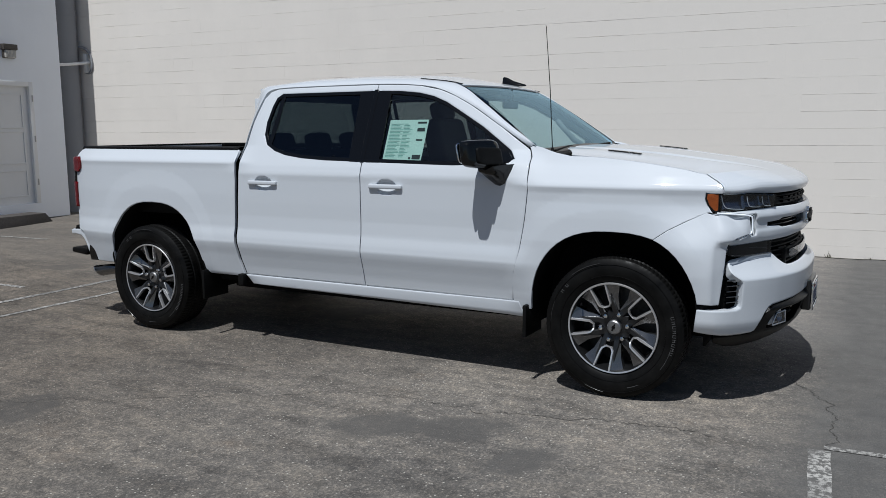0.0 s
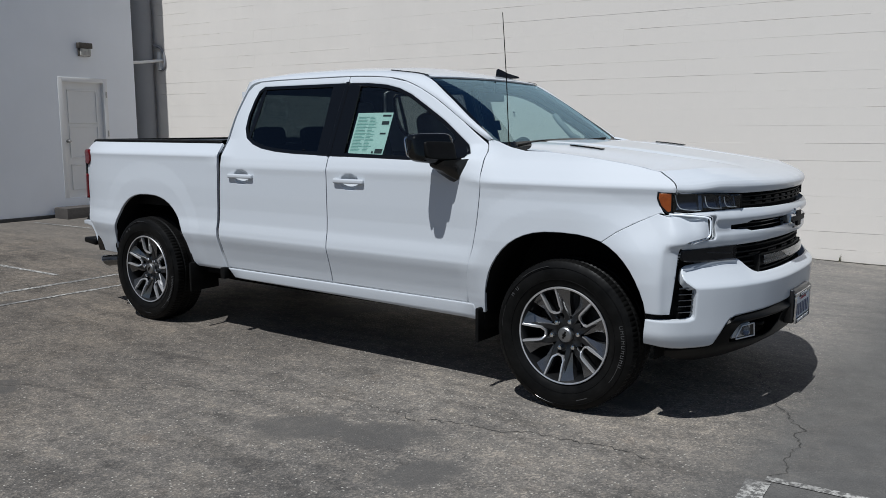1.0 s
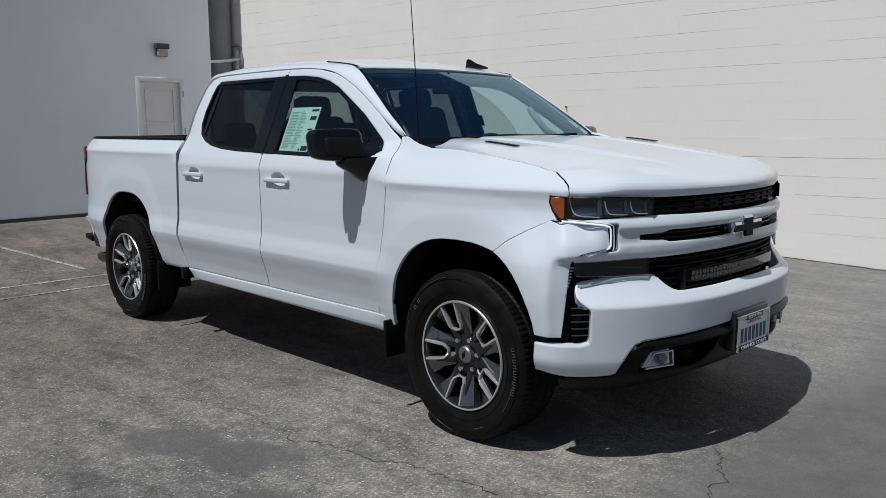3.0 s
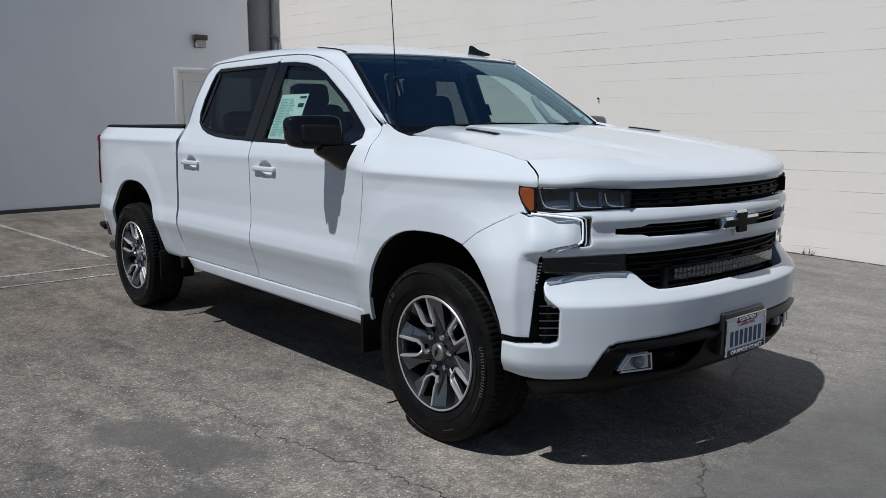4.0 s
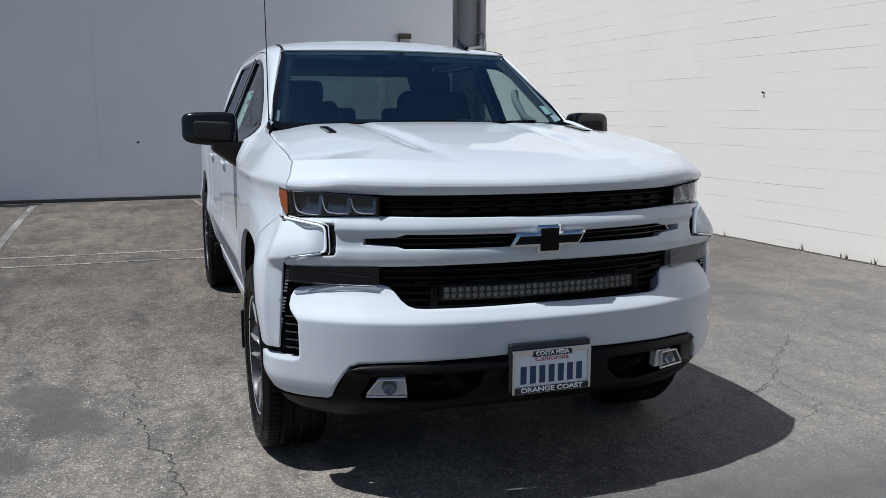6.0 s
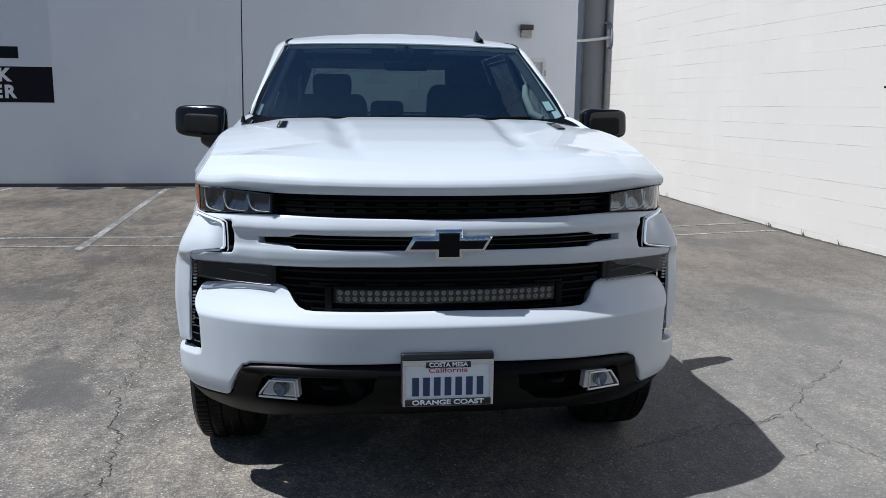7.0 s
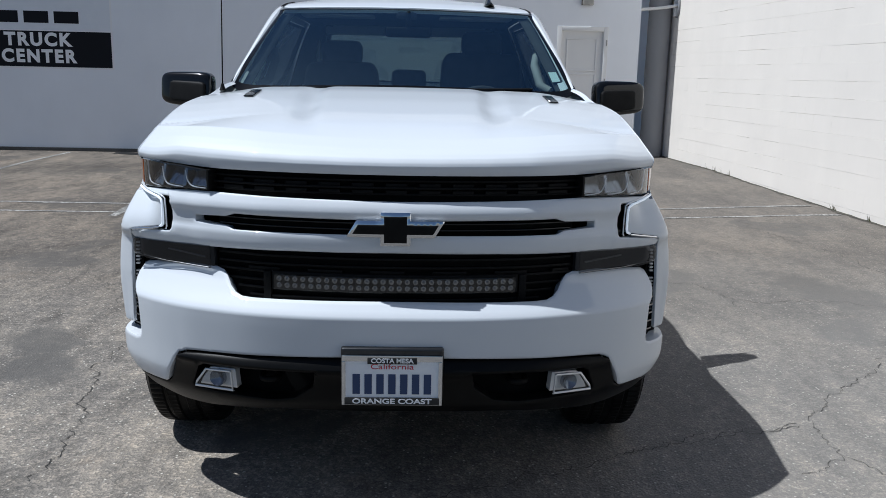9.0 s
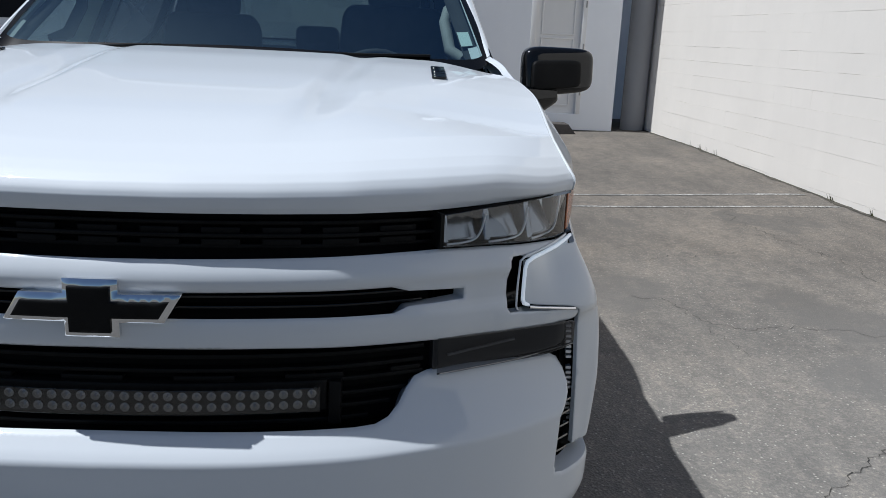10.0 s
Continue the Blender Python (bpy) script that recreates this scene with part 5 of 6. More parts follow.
for name, half, off in (("grille_backing", [(0, 1.205), (0.62, 1.205), (0.63, 1.10), (0.62, 0.92), (0.93, 0.90), (0.93, 0.79), (0.6, 0.76), (0, 0.75)], -0.06),):
    sheet(name, GRILLE.both(half), GRILLE.surface(flat(off)), FWD, DARK, truck, (), 0.05, 0.01, 0.001)


def slat(z0, z1, y0, y1, off, mat, parent, name="slat", thick=0.03):
    n = 2 + int((y1 - y0) / 0.1)
    ys = np.linspace(y0, y1, n)
    loop = [(y, z1) for y in ys] + [(y, z0) for y in reversed(ys)]
    return sheet(name, GRILLE.loop(loop), GRILLE.surface(flat(off)), FWD, mat, parent, (), 0.03, thick, 0.002)


upper = empty("upper_grille")
upper.parent = truck
for z in (1.128, 1.150, 1.172):
    slat(z, z + 0.007, -0.62, 0.62, -0.026 if z == 1.150 else -0.036, PLASTIC, upper)
for k in range(-5, 6):
    for z in (1.139, 1.161):
        y = k * 0.11
        slat(z - 0.006, z + 0.006, y - 0.035, y + 0.035, -0.034, PLASTIC, upper, "grille_tab")
slot = empty("middle_grille")
slot.parent = truck
for z in (1.013, 1.034):
    slat(z, z + 0.005, -0.60, 0.60, -0.03, GLOSS, slot)
lower = empty("lower_grille")
lower.parent = truck
for k, z in enumerate((0.776, 0.802, 0.828, 0.858, 0.884, 0.912)):
    w = 0.50 + 0.11 * min(1, k / 2.5)
    slat(z, z + 0.008, -w, w, -0.034, PLASTIC, lower)
for k in range(-5, 6):
    y = k * 0.105 + (0.05 if k % 2 else 0)
    slat(0.866, 0.876, y - 0.03, y + 0.03, -0.036, PLASTIC, lower, "grille_tab")

# light bar with its diodes
bar = empty("light_bar")
bar.parent = truck
sheet("bar_body", GRILLE.loop([(-0.415, 0.866), (-0.2, 0.866), (0, 0.866), (0.2, 0.866), (0.415, 0.866), (0.415, 0.804), (0.2, 0.804), (0, 0.804), (-0.2, 0.804), (-0.415, 0.804)]), GRILLE.surface(flat(-0.024)), FWD, PLASTIC, bar, (), 0.04, 0.05, 0.004, "black curved lamp housing")
v, f = lathe([(0.0, 0.004), (0.0035, 0.0035), (0.0045, -0.001), (0.0082, 0.006), (0.0092, 0.004), (0.0092, -0.003), (0.0, -0.003)], 12)
me = bpy.data.meshes.new("diode")
me.from_pydata([(y, x, z) for x, y, z in v], [], f)
me.materials.append(DIODE)
me.polygons.foreach_set("use_smooth", [True] * len(me.polygons))
for k in range(30):
    for z in (0.846, 0.824):
        u = GRILLE.u(-0.385 + 0.77 * k / 29)
        x, y, nx, ny = GRILLE.at(u)
        ob = new("diode", me)
        ob.parent = bar
        ob.matrix_local = Matrix.Translation((x - nx * 0.016, y - ny * 0.016, z)) @ Matrix.Rotation(math.atan2(ny, nx), 4, "Z")
sheet("bar_lens", GRILLE.loop([(-0.40, 0.860), (-0.2, 0.860), (0, 0.860), (0.2, 0.860), (0.40, 0.860), (0.40, 0.810), (0.2, 0.810), (0, 0.810), (-0.2, 0.810), (-0.40, 0.810)]), GRILLE.surface(flat(-0.006)), FWD, LENS, bar, (), 0.05, 0.004, 0.001)
for y in (-0.425, 0.425):
    x = GRILLE.at(GRILLE.u(y))[0]
    one_box("bar_mount", (x - 0.07, y - 0.012, 0.775), (x - 0.02, y + 0.012, 0.865), PLASTIC, bar, 0.003)

# bumper
B_HALF = [(0, 0.788), (0.2, 0.787), (0.37, 0.786), (0.47, 0.786), (0.510, 0.788), (0.536, 0.797), (0.556, 0.814), (0.575, 0.839), (0.592, 0.857), (0.62, 0.865), (0.71, 0.866), (0.80, 0.860), (0.86, 0.853), (0.905, 0.846), (0.922, 0.836),
          (0.934, 0.812), (0.938, 0.785), (0.934, 0.768), (0.914, 0.738), (0.908, 0.722), (0.907, 0.60), (0.911, 0.584), (0.930, 0.576), (0.985, 0.574), (1.0165, 0.574), (1.0168, 0.44), (1.010, 0.428), (0.985, 0.424), (0.95, 0.422), (0.89, 0.424), (0.835, 0.430), (0.815, 0.442), (0.79, 0.487), (0.76, 0.540), (0.738, 0.567),
          (0.71, 0.580), (0.66, 0.585), (0.60, 0.588), (0.4, 0.596), (0.18, 0.602), (0, 0.603)]
bump_prof = knots([0.41, 0.44, 0.50, 0.58, 0.70, 0.738, 0.752, 0.79, 0.83, 0.87], [-0.034, -0.020, -0.010, -0.005, 0.004, 0.006, -0.004, -0.040, -0.074, -0.10], 0.003)


def bumper_at(u, z):
    x, y, nx, ny = BUMPER.at(u)
    k = bump_prof(z)
    return (x + k * (nx + (1 - nx) * 0.5), y + ny * k * (0.35 + 1.5 * ease((0.52 - z) / 0.11)), z)


bump = sheet("front_bumper", BUMPER.both(B_HALF), bumper_at, FWD, PAINT, truck, (), 0.015, 0.05, 0.007, "white painted front bumper")
V_HALF = [(0, 0.600), (0.18, 0.599), (0.4, 0.593), (0.60, 0.585), (0.66, 0.582), (0.71, 0.577), (0.735, 0.564), (0.757, 0.538), (0.787, 0.485), (0.812, 0.440), (0.833, 0.427), (0.89, 0.421), (0.95, 0.419), (1.003, 0.415), (1.003, 0.38), (0.93, 0.345), (0.85, 0.335), (0.70, 0.345), (0.55, 0.368), (0.35, 0.385), (0, 0.390)]
RECESS = [(0.26, 0.548), (0.45, 0.545), (0.645, 0.539), (0.672, 0.527), (0.715, 0.450), (0.708, 0.436), (0.62, 0.432), (0.42, 0.428), (0.34, 0.440), (0.27, 0.490)]
val_prof = knots([0.33, 0.37, 0.42, 0.50, 0.540, 0.556, 0.566, 0.586, 0.605], [-0.13, -0.085, -0.045, -0.022, -0.006, 0.012, 0.010, -0.012, -0.03], 0.004)
valance = sheet("valance", BUMPER.both(V_HALF), BUMPER.surface(val_prof), FWD, SATIN, bump,
                [BUMPER.loop([(s * y, z) for y, z in RECESS]) for s in (1, -1)], 0.024, 0.04, 0.004, "matt black lower bumper moulding")
sheet("valance_backing", BUMPER.both([(0, 0.60), (0.6, 0.58), (0.75, 0.54), (0.82, 0.43), (0.80, 0.38), (0, 0.385)]), BUMPER.surface(flat(-0.12)), FWD, DARK, bump, (), 0.06, 0.01, 0.001)
for s in (-1, 1):
    fog = sheet("fog_lamp", BUMPER.loop([(s * 0.555, 0.524), (s * 0.648, 0.520), (s * 0.682, 0.472), (s * 0.690, 0.452), (s * 0.548, 0.456)]), BUMPER.surface(flat(-0.042)), ahead(s), SILVER, bump, (), 0.02, 0.03, 0.006, "small chrome fog lamp")
    sheet("fog_lens", BUMPER.loop([(s * 0.552, 0.527), (s * 0.650, 0.523), (s * 0.688, 0.470), (s * 0.694, 0.450), (s * 0.545, 0.453)]), BUMPER.surface(flat(-0.020)), ahead(s), LENS, fog, (), 0.03, 0.004, 0.001)
    x, y, nx, ny = BUMPER.at(BUMPER.u(s * 0.61))
    v, f = lathe([(0.0, 0.0), (0.018, 0.006), (0.026, 0.016), (0.028, 0.018), (0.028, 0.0)], 18)
    ob = mesh_part("fog_reflector", [(b, a, c) for a, b, c in v], f, BOWL, fog)
    ob.matrix_local = Matrix.Translation((x - nx * 0.040, y - ny * 0.040, 0.490)) @ Matrix.Rotation(math.atan2(ny, nx), 4, "Z")
    rim = []
    for y, z in [(0.556, 0.523), (0.647, 0.519), (0.684, 0.469), (0.689, 0.455), (0.550, 0.457), (0.556, 0.523)]:
        rx, ry, rnx, rny = BUMPER.at(BUMPER.u(s * y))
        rim.append((rx - rnx * 0.019, ry - rny * 0.019, z))
    tube("fog_rim", rim, 0.0042, SILVER, fog, 8)
    tube("tow_hook", spline([(0.80, s * 0.45, 0.50), (0.87, s * 0.445, 0.50), (0.885, s * 0.42, 0.50), (0.87, s * 0.395, 0.50), (0.80, s * 0.39, 0.50)], 4), 0.011, PLASTIC, bump, 8)
    # air slot at the bumper's corner, with fins
    slotbox = sheet("air_slot", BUMPER.loop([(s * 0.86, 0.95), (s * 0.985, 0.945), (s * 1.0, 0.60), (s * 1.0, 0.560), (s * 0.86, 0.550)]), BUMPER.surface(flat(-0.085)), ahead(s), DARK, bump, (), 0.03, 0.02, 0.001)
    for k in range(5):
        z = 0.612 + k * 0.030
        sheet("fin", BUMPER.loop([(s * 0.90, z + 0.006), (s * 0.93, z + 0.006), (s * 0.965, z + 0.005), (s * 0.965, z), (s * 0.93, z + 0.001), (s * 0.90, z + 0.001)]), BUMPER.surface(flat(-0.030)), ahead(s), DARKCHROME, slotbox, (), 0.02, 0.03, 0.001)
    # silver tabs that draw fin-tip highlights along the slot's outer edge, in three groups
    for z0, z1 in ((0.825, 0.912), (0.742, 0.800), (0.655, 0.712)):
        for z in np.arange(z0, z1, 0.0135):
            t = (0.90 - z) / 0.25
            m = Matrix.Translation((0.606 - 0.058 * t, s * (0.925 + 0.030 * t), float(z)))
            one_box("fin_glint", (-0.012, -0.006, -0.0030), (0.004, 0.006, 0.0030), SILVER, slotbox, m=m)

    # head lamp
    HL = [(0.622, 1.190), (0.72, 1.199), (0.82, 1.204), (0.908, 1.205), (0.908, 1.106), (0.84, 1.114), (0.74, 1.122), (0.622, 1.125)]
    lamp = sheet("headlight", GRILLE.loop([(s * y, z) for y, z in HL]), GRILLE.surface(flat(-0.075)), ahead(s), DARK, truck, (), 0.03, 0.02, 0.001, "clear three-element head lamp")
    for y0, y1, z0, z1 in ((0.644, 0.712, 1.130, 1.186), (0.731, 0.810, 1.128, 1.192), (0.832, 0.900, 1.120, 1.198)):
        ym = (y0 + y1) / 2
        loop = [(y0, z1), (ym, z1 + 0.003), (y1, z1 + 0.002), (y1, z0), (ym, z0 - 0.001), (y0, z0 + 0.001)]
        sheet("lamp_bowl", GRILLE.loop([(s * y, z) for y, z in loop]), GRILLE.surface(lambda z: -0.064 + (1.19 - z) * 0.55), ahead(s), BOWL, lamp, (), 0.02, 0.02, 0.004)
        path = []
        for y, z in spline([(y0 - 0.004, z0 - 0.003), (y1 - 0.022, z0 + 0.001), (y1 - 0.004, z0 + 0.018), (y1 + 0.004, z1 - 0.004)], 6):
            x, yy, nx, ny = GRILLE.at(GRILLE.u(s * y))
            path.append((x - nx * 0.016, yy - ny * 0.016, z))
        tube("light_guide", path, 0.0026, LEDCLEAR, lamp, 6)
        ya, yb = y0 - 0.012, y0 + 0.002
        sheet("lamp_fin", GRILLE.loop([(s * ya, z1), (s * yb, z1), (s * yb, z0), (s * ya, z0)]), GRILLE.surface(lambda z: -0.034 + (1.19 - z) * 0.25), ahead(s), BOWL, lamp, (), 0.02, 0.03, 0.003)
    sheet("lamp_lens", GRILLE.loop([(s * y, z) for y, z in HL]), GRILLE.surface(flat(-0.002)), ahead(s), LENS, lamp, (), 0.03, 0.006, 0.003)
    rows = []
    for y in np.linspace(0.622, 0.902, 14):
        x, yy, nx, ny = GRILLE.at(GRILLE.u(s * y))
        zt = float(np.interp(y, [0.622, 0.72, 0.82, 0.908], [1.190, 1.199, 1.204, 1.206])) - 0.001
        zl = float(np.interp(y, [0.622, 0.74, 0.84, 0.908], [1.125, 1.122, 1.114, 1.106])) + 0.001
        rows.append([(x - nx * 0.006, yy - ny * 0.006, zt), (x - nx * 0.085, yy - ny * 0.085, zt), (x - nx * 0.090, yy - ny * 0.090, zl), (x - nx * 0.006, yy - ny * 0.006, zl)])
    grid_part("lamp_shroud", rows, DARK, lamp, thick=0.002)
    sheet("lamp_edge", GRILLE.loop([(s * 0.618, 1.192), (s * 0.626, 1.192), (s * 0.626, 1.124), (s * 0.618, 1.123)]), GRILLE.surface(flat(0.0)), ahead(s), PLASTIC, lamp, (), 0.02, 0.05, 0.001)
    MARK = [(0.909, 1.208), (0.925, 1.209), (0.937, 1.209), (0.938, 1.179), (0.933, 1.140), (0.923, 1.110), (0.916, 1.100), (0.909, 1.110)]
    mark = sheet("marker_housing", GRILLE.loop([(s * y, z) for y, z in MARK]), GRILLE.surface(flat(-0.004)), ahead(s), GLOSS, lamp, (), 0.015, 0.03, 0.003, "black marker surround")
    sheet("amber_marker", GRILLE.loop([(s * 0.912, 1.202), (s * 0.934, 1.203), (s * 0.935, 1.178), (s * 0.930, 1.143), (s * 0.921, 1.116), (s * 0.917, 1.110), (s * 0.912, 1.116)]), GRILLE.surface(flat(0.0)), ahead(s), AMBER, mark, (), 0.012, 0.012, 0.003, "amber side marker")
    # painted ledge between the corner pod and the grille arm
    rows = []
    for y in np.linspace(0.80, 0.955, 14):
        gx, gy, nx, ny = GRILLE.at(GRILLE.u(s * min(y, 0.93)))
        px, py, pz = pods[s](y)
        rows.append([(gx - nx * 0.01, gy - ny * 0.01, 1.0895), ((gx + px) / 2, (gy + py) / 2, 1.0885), (px, py, pz - 0.002)])
    grid_part("pod_ledge", rows, PAINT, truck, thick=0.003)
    # running light: a lit bracket in a dark housing
    drl = sheet("running_light", GRILLE.loop([(s * 0.750, 1.092), (s * 0.83, 1.092), (s * 0.83, 0.970), (s * 0.750, 0.974)]), GRILLE.surface(flat(-0.034)), ahead(s), GLOSS, truck, (), 0.02, 0.02, 0.002, "dark daytime running lamp housing")
    path = []
    for y, z in [(0.915, 1.1005), (0.90, 1.0985), (0.87, 1.094), (0.84, 1.0895), (0.815, 1.085), (0.800, 1.078), (0.796, 1.065), (0.795, 1.03), (0.795, 1.000), (0.799, 0.988), (0.810, 0.983)]:
        x, yy, nx, ny = GRILLE.at(GRILLE.u(s * y))
        path.append((x + nx * 0.008, yy + ny * 0.008, z))
    tube("light_strip", path, 0.0042, LEDWHITE, drl, 8, "white light strip")
    path = []
    for y, z in [(0.905, 1.107), (0.87, 1.1025), (0.83, 1.096), (0.800, 1.091), (0.787, 1.082), (0.784, 1.03), (0.784, 0.985), (0.788, 0.977)]:
        x, yy, nx, ny = GRILLE.at(GRILLE.u(s * y))
        path.append((x + nx * 0.004, yy + ny * 0.004, z))
    tube("light_guide", path, 0.0024, LEDCLEAR, drl, 8)
    foot = []
    for y in (0.815, 0.84, 0.87, 0.90, 0.925):
        px, py, pz = pods[s](y, 0.9885 - 0.15 * (y - 0.80))
        foot.append((px + 0.003, py + s * 0.002, pz - 0.006))
    tube("chrome_strip", foot, 0.0036, CHROME, drl, 8)
    # lower lamp beside the lower grille
    LOW = [(0.628, 0.938), (0.74, 0.934), (0.86, 0.932), (0.930, 0.929), (0.942, 0.922), (0.942, 0.876), (0.932, 0.869), (0.86, 0.861), (0.74, 0.859), (0.628, 0.858)]
    low = sheet("lower_lamp", LOWER.loop([(s * y, z) for y, z in LOW]), LOWER.surface(flat(-0.03)), ahead(s), SMOKEBACK, truck, (), 0.03, 0.02, 0.002, "smoked grey lower lamp")
    sheet("lower_lens", LOWER.loop([(s * y, z) for y, z in LOW]), LOWER.surface(flat(-0.006)), ahead(s), SMOKED, low, (), 0.03, 0.005, 0.003)
    path = [LOWER.at(LOWER.u(s * y)) for y in np.linspace(0.655, 0.80, 8)]
    tube("lamp_guide", [(p[0] - p[2] * 0.020, p[1] - p[3] * 0.020, 0.893 + 0.012 * k / 7) for k, p in enumerate(path)], 0.0030, STEEL, low, 6)
    path = [LOWER.at(LOWER.u(s * y)) for y in (0.632, 0.70, 0.80, 0.935)]
    tube("lamp_rim", [(p[0] - p[2] * 0.004, p[1] - p[3] * 0.004, z) for p, z in zip(path, (0.862, 0.863, 0.865, 0.874))], 0.0016, STEEL, low, 6)

# emblem: a plain black cross bar shape with a bright rim
x0 = 0.930
for name, k, x1, mat in (("emblem_rim", 1.0, 0.0, CHROME), ("emblem_face", 0.80, 0.006, PLASTIC)):
    w, h = 0.158, 0.0265
    pts = [(-w, -h), (-0.048, -h), (-0.048, -0.054), (0.048, -0.054), (0.048, -h), (w - 0.032, -h), (w, h), (0.048, h), (0.048, 0.054), (-0.048, 0.054), (-0.048, h), (-w + 0.032, h)]
    if k < 1:
        pts = inset_loop(pts, 0.0115)
    sheet(name, [(y, z + 1.027) for y, z in pts], (lambda d: (lambda y, z: (x0 + 0.012 + d - 0.25 * y * y, y, z)))(x1), FWD, mat, grille, (), 0.02, 0.03, 0.011 if k == 1 else 0.003, "bright metal emblem rim" if k == 1 else "black emblem face")

# number plate
plate = empty("number_plate")
plate.parent = truck
bm = bmesh.new()
box(bm, (0.93, -0.172, 0.456), (0.982, 0.162, 0.645), 0.010, 3)
part("plate_bracket", bm, GUNMETAL, plate, "dark grey plate bracket")
tilt = Matrix.Translation((0.990, -0.005, 0.538))
one_box("plate_sheet", (-0.004, -0.155, -0.078), (0.0, 0.155, 0.078), PLATEWHITE, plate, 0.0, "white plate", m=tilt)
bm = bmesh.new()
for lo, hi in (((-0.006, -0.163, 0.066), (0.005, 0.163, 0.086)), ((-0.006, -0.163, -0.083), (0.005, 0.163, -0.058)), ((-0.006, -0.163, -0.062), (0.005, -0.150, 0.066)), ((-0.006, 0.150, -0.062), (0.005, 0.163, 0.066))):
    box(bm, lo, hi, 0.002, 2, tilt)
part("plate_frame", bm, CHROME, plate, "chrome plate frame")
one_box("frame_band", (0.0, -0.080, 0.058), (0.0062, 0.080, 0.080), PRINTBLACK, plate, 0.001, m=tilt)
one_box("frame_band", (0.0, -0.154, -0.0815), (0.0062, 0.154, -0.0575), PRINTBLACK, plate, 0.001, m=tilt)
facing = Matrix(((0, 0, 1, 0), (1, 0, 0, 0), (0, 1, 0, 0), (0, 0, 0, 1)))
lettering("plate_lettering", "COSTA MESA", 0.021, tilt @ Matrix.Translation((0.0066, 0, 0.069)) @ facing, SIGNWHITE, plate, (1.1, 1), 0.0006, 0.0004)
lettering("plate_lettering", "ORANGE COAST", 0.0245, tilt @ Matrix.Translation((0.0066, 0, -0.0695)) @ facing, SIGNWHITE, plate, (1.38, 0.95), 0.0007, 0.0004)
lettering("plate_lettering", "California", 0.030, tilt @ Matrix.Translation((0.001, 0.0, 0.047)) @ facing @ Matrix.Shear("XZ", 4, (0, 0)), PRINTRED, plate, (1.2, 0.85), 0.0, 0.0004)
for k in range(7):
    bm = bmesh.new()
    y = -0.116 + k * 0.0385
    box(bm, (0.0003, y - 0.012, -0.046), (0.0014, y + 0.012, 0.022), 0.0, 1, tilt)
    part("plate_bar", bm, PRINTBLUE, plate)

# ---- wheels ----
def tyre_mesh():
    prof = [(0.268, -0.112), (0.285, -0.127), (0.325, -0.139), (0.362, -0.139), (0.392, -0.130), (0.408, -0.118)]
    tread = [(0.4135, -0.104), (0.4150, -0.072), (0.4080, -0.066), (0.4080, -0.058), (0.4165, -0.052), (0.4175, -0.020), (0.4095, -0.014), (0.4095, -0.006)]
    half = prof + tread
    full = half + [(r, -h) for r, h in reversed(half)]
    n, segs = len(full), 288
    verts, faces = [], []
    for i in range(segs):
        a = 2 * math.pi * i / segs
        for k, (r, h) in enumerate(full):
            kk = min(k, n - 1 - k)
            phase = (i + (1 if k >= n // 2 else 0)) % 3
            if kk in (6, 7) and phase == 0:
                r -= 0.0055
            if kk == 5 and phase == 0:
                r -= 0.002
            if kk in (10, 11) and (i + k) % 3 == 0:
                r -= 0.005
            verts.append((r * math.cos(a), h, r * math.sin(a)))
    for i in range(segs):
        j = (i + 1) % segs
        for k in range(n - 1):
            faces.append((i * n + k, i * n + k + 1, j * n + k + 1, j * n + k))
    return verts, faces


def spoke_arm(bm, points, w0, w1, y_face, depth):
    """A tapered bar along points (radius, angle) in the wheel's plane."""
    pts = [Vector((r * math.cos(a), 0, r * math.sin(a))) for r, a in points]
    last = None
    for i, p in enumerate(pts):
        d = (pts[min(i + 1, len(pts) - 1)] - pts[max(i - 1, 0)]).normalized()
        sd = Vector((-d.z, 0, d.x))
        k = i / (len(pts) - 1)
        w = w0 + (w1 - w0) * k
        yf = y_face[0] + (y_face[1] - y_face[0]) * k
        ring = [bm.verts.new(p + sd * w + Vector((0, yf + 0.006, 0))), bm.verts.new(p + sd * (w * 0.72) + Vector((0, yf, 0))), bm.verts.new(p - sd * (w * 0.72) + Vector((0, yf, 0))), bm.verts.new(p - sd * w + Vector((0, yf + 0.006, 0))),
                bm.verts.new(p - sd * w * 1.15 + Vector((0, yf + depth, 0))), bm.verts.new(p + sd * w * 1.15 + Vector((0, yf + depth, 0)))]
        if last:
            for q in range(6):
                bm.faces.new((last[q], last[(q + 1) % 6], ring[(q + 1) % 6], ring[q]))
        else:
            bm.faces.new(ring)
        last = ring
    bm.faces.new(last[::-1])


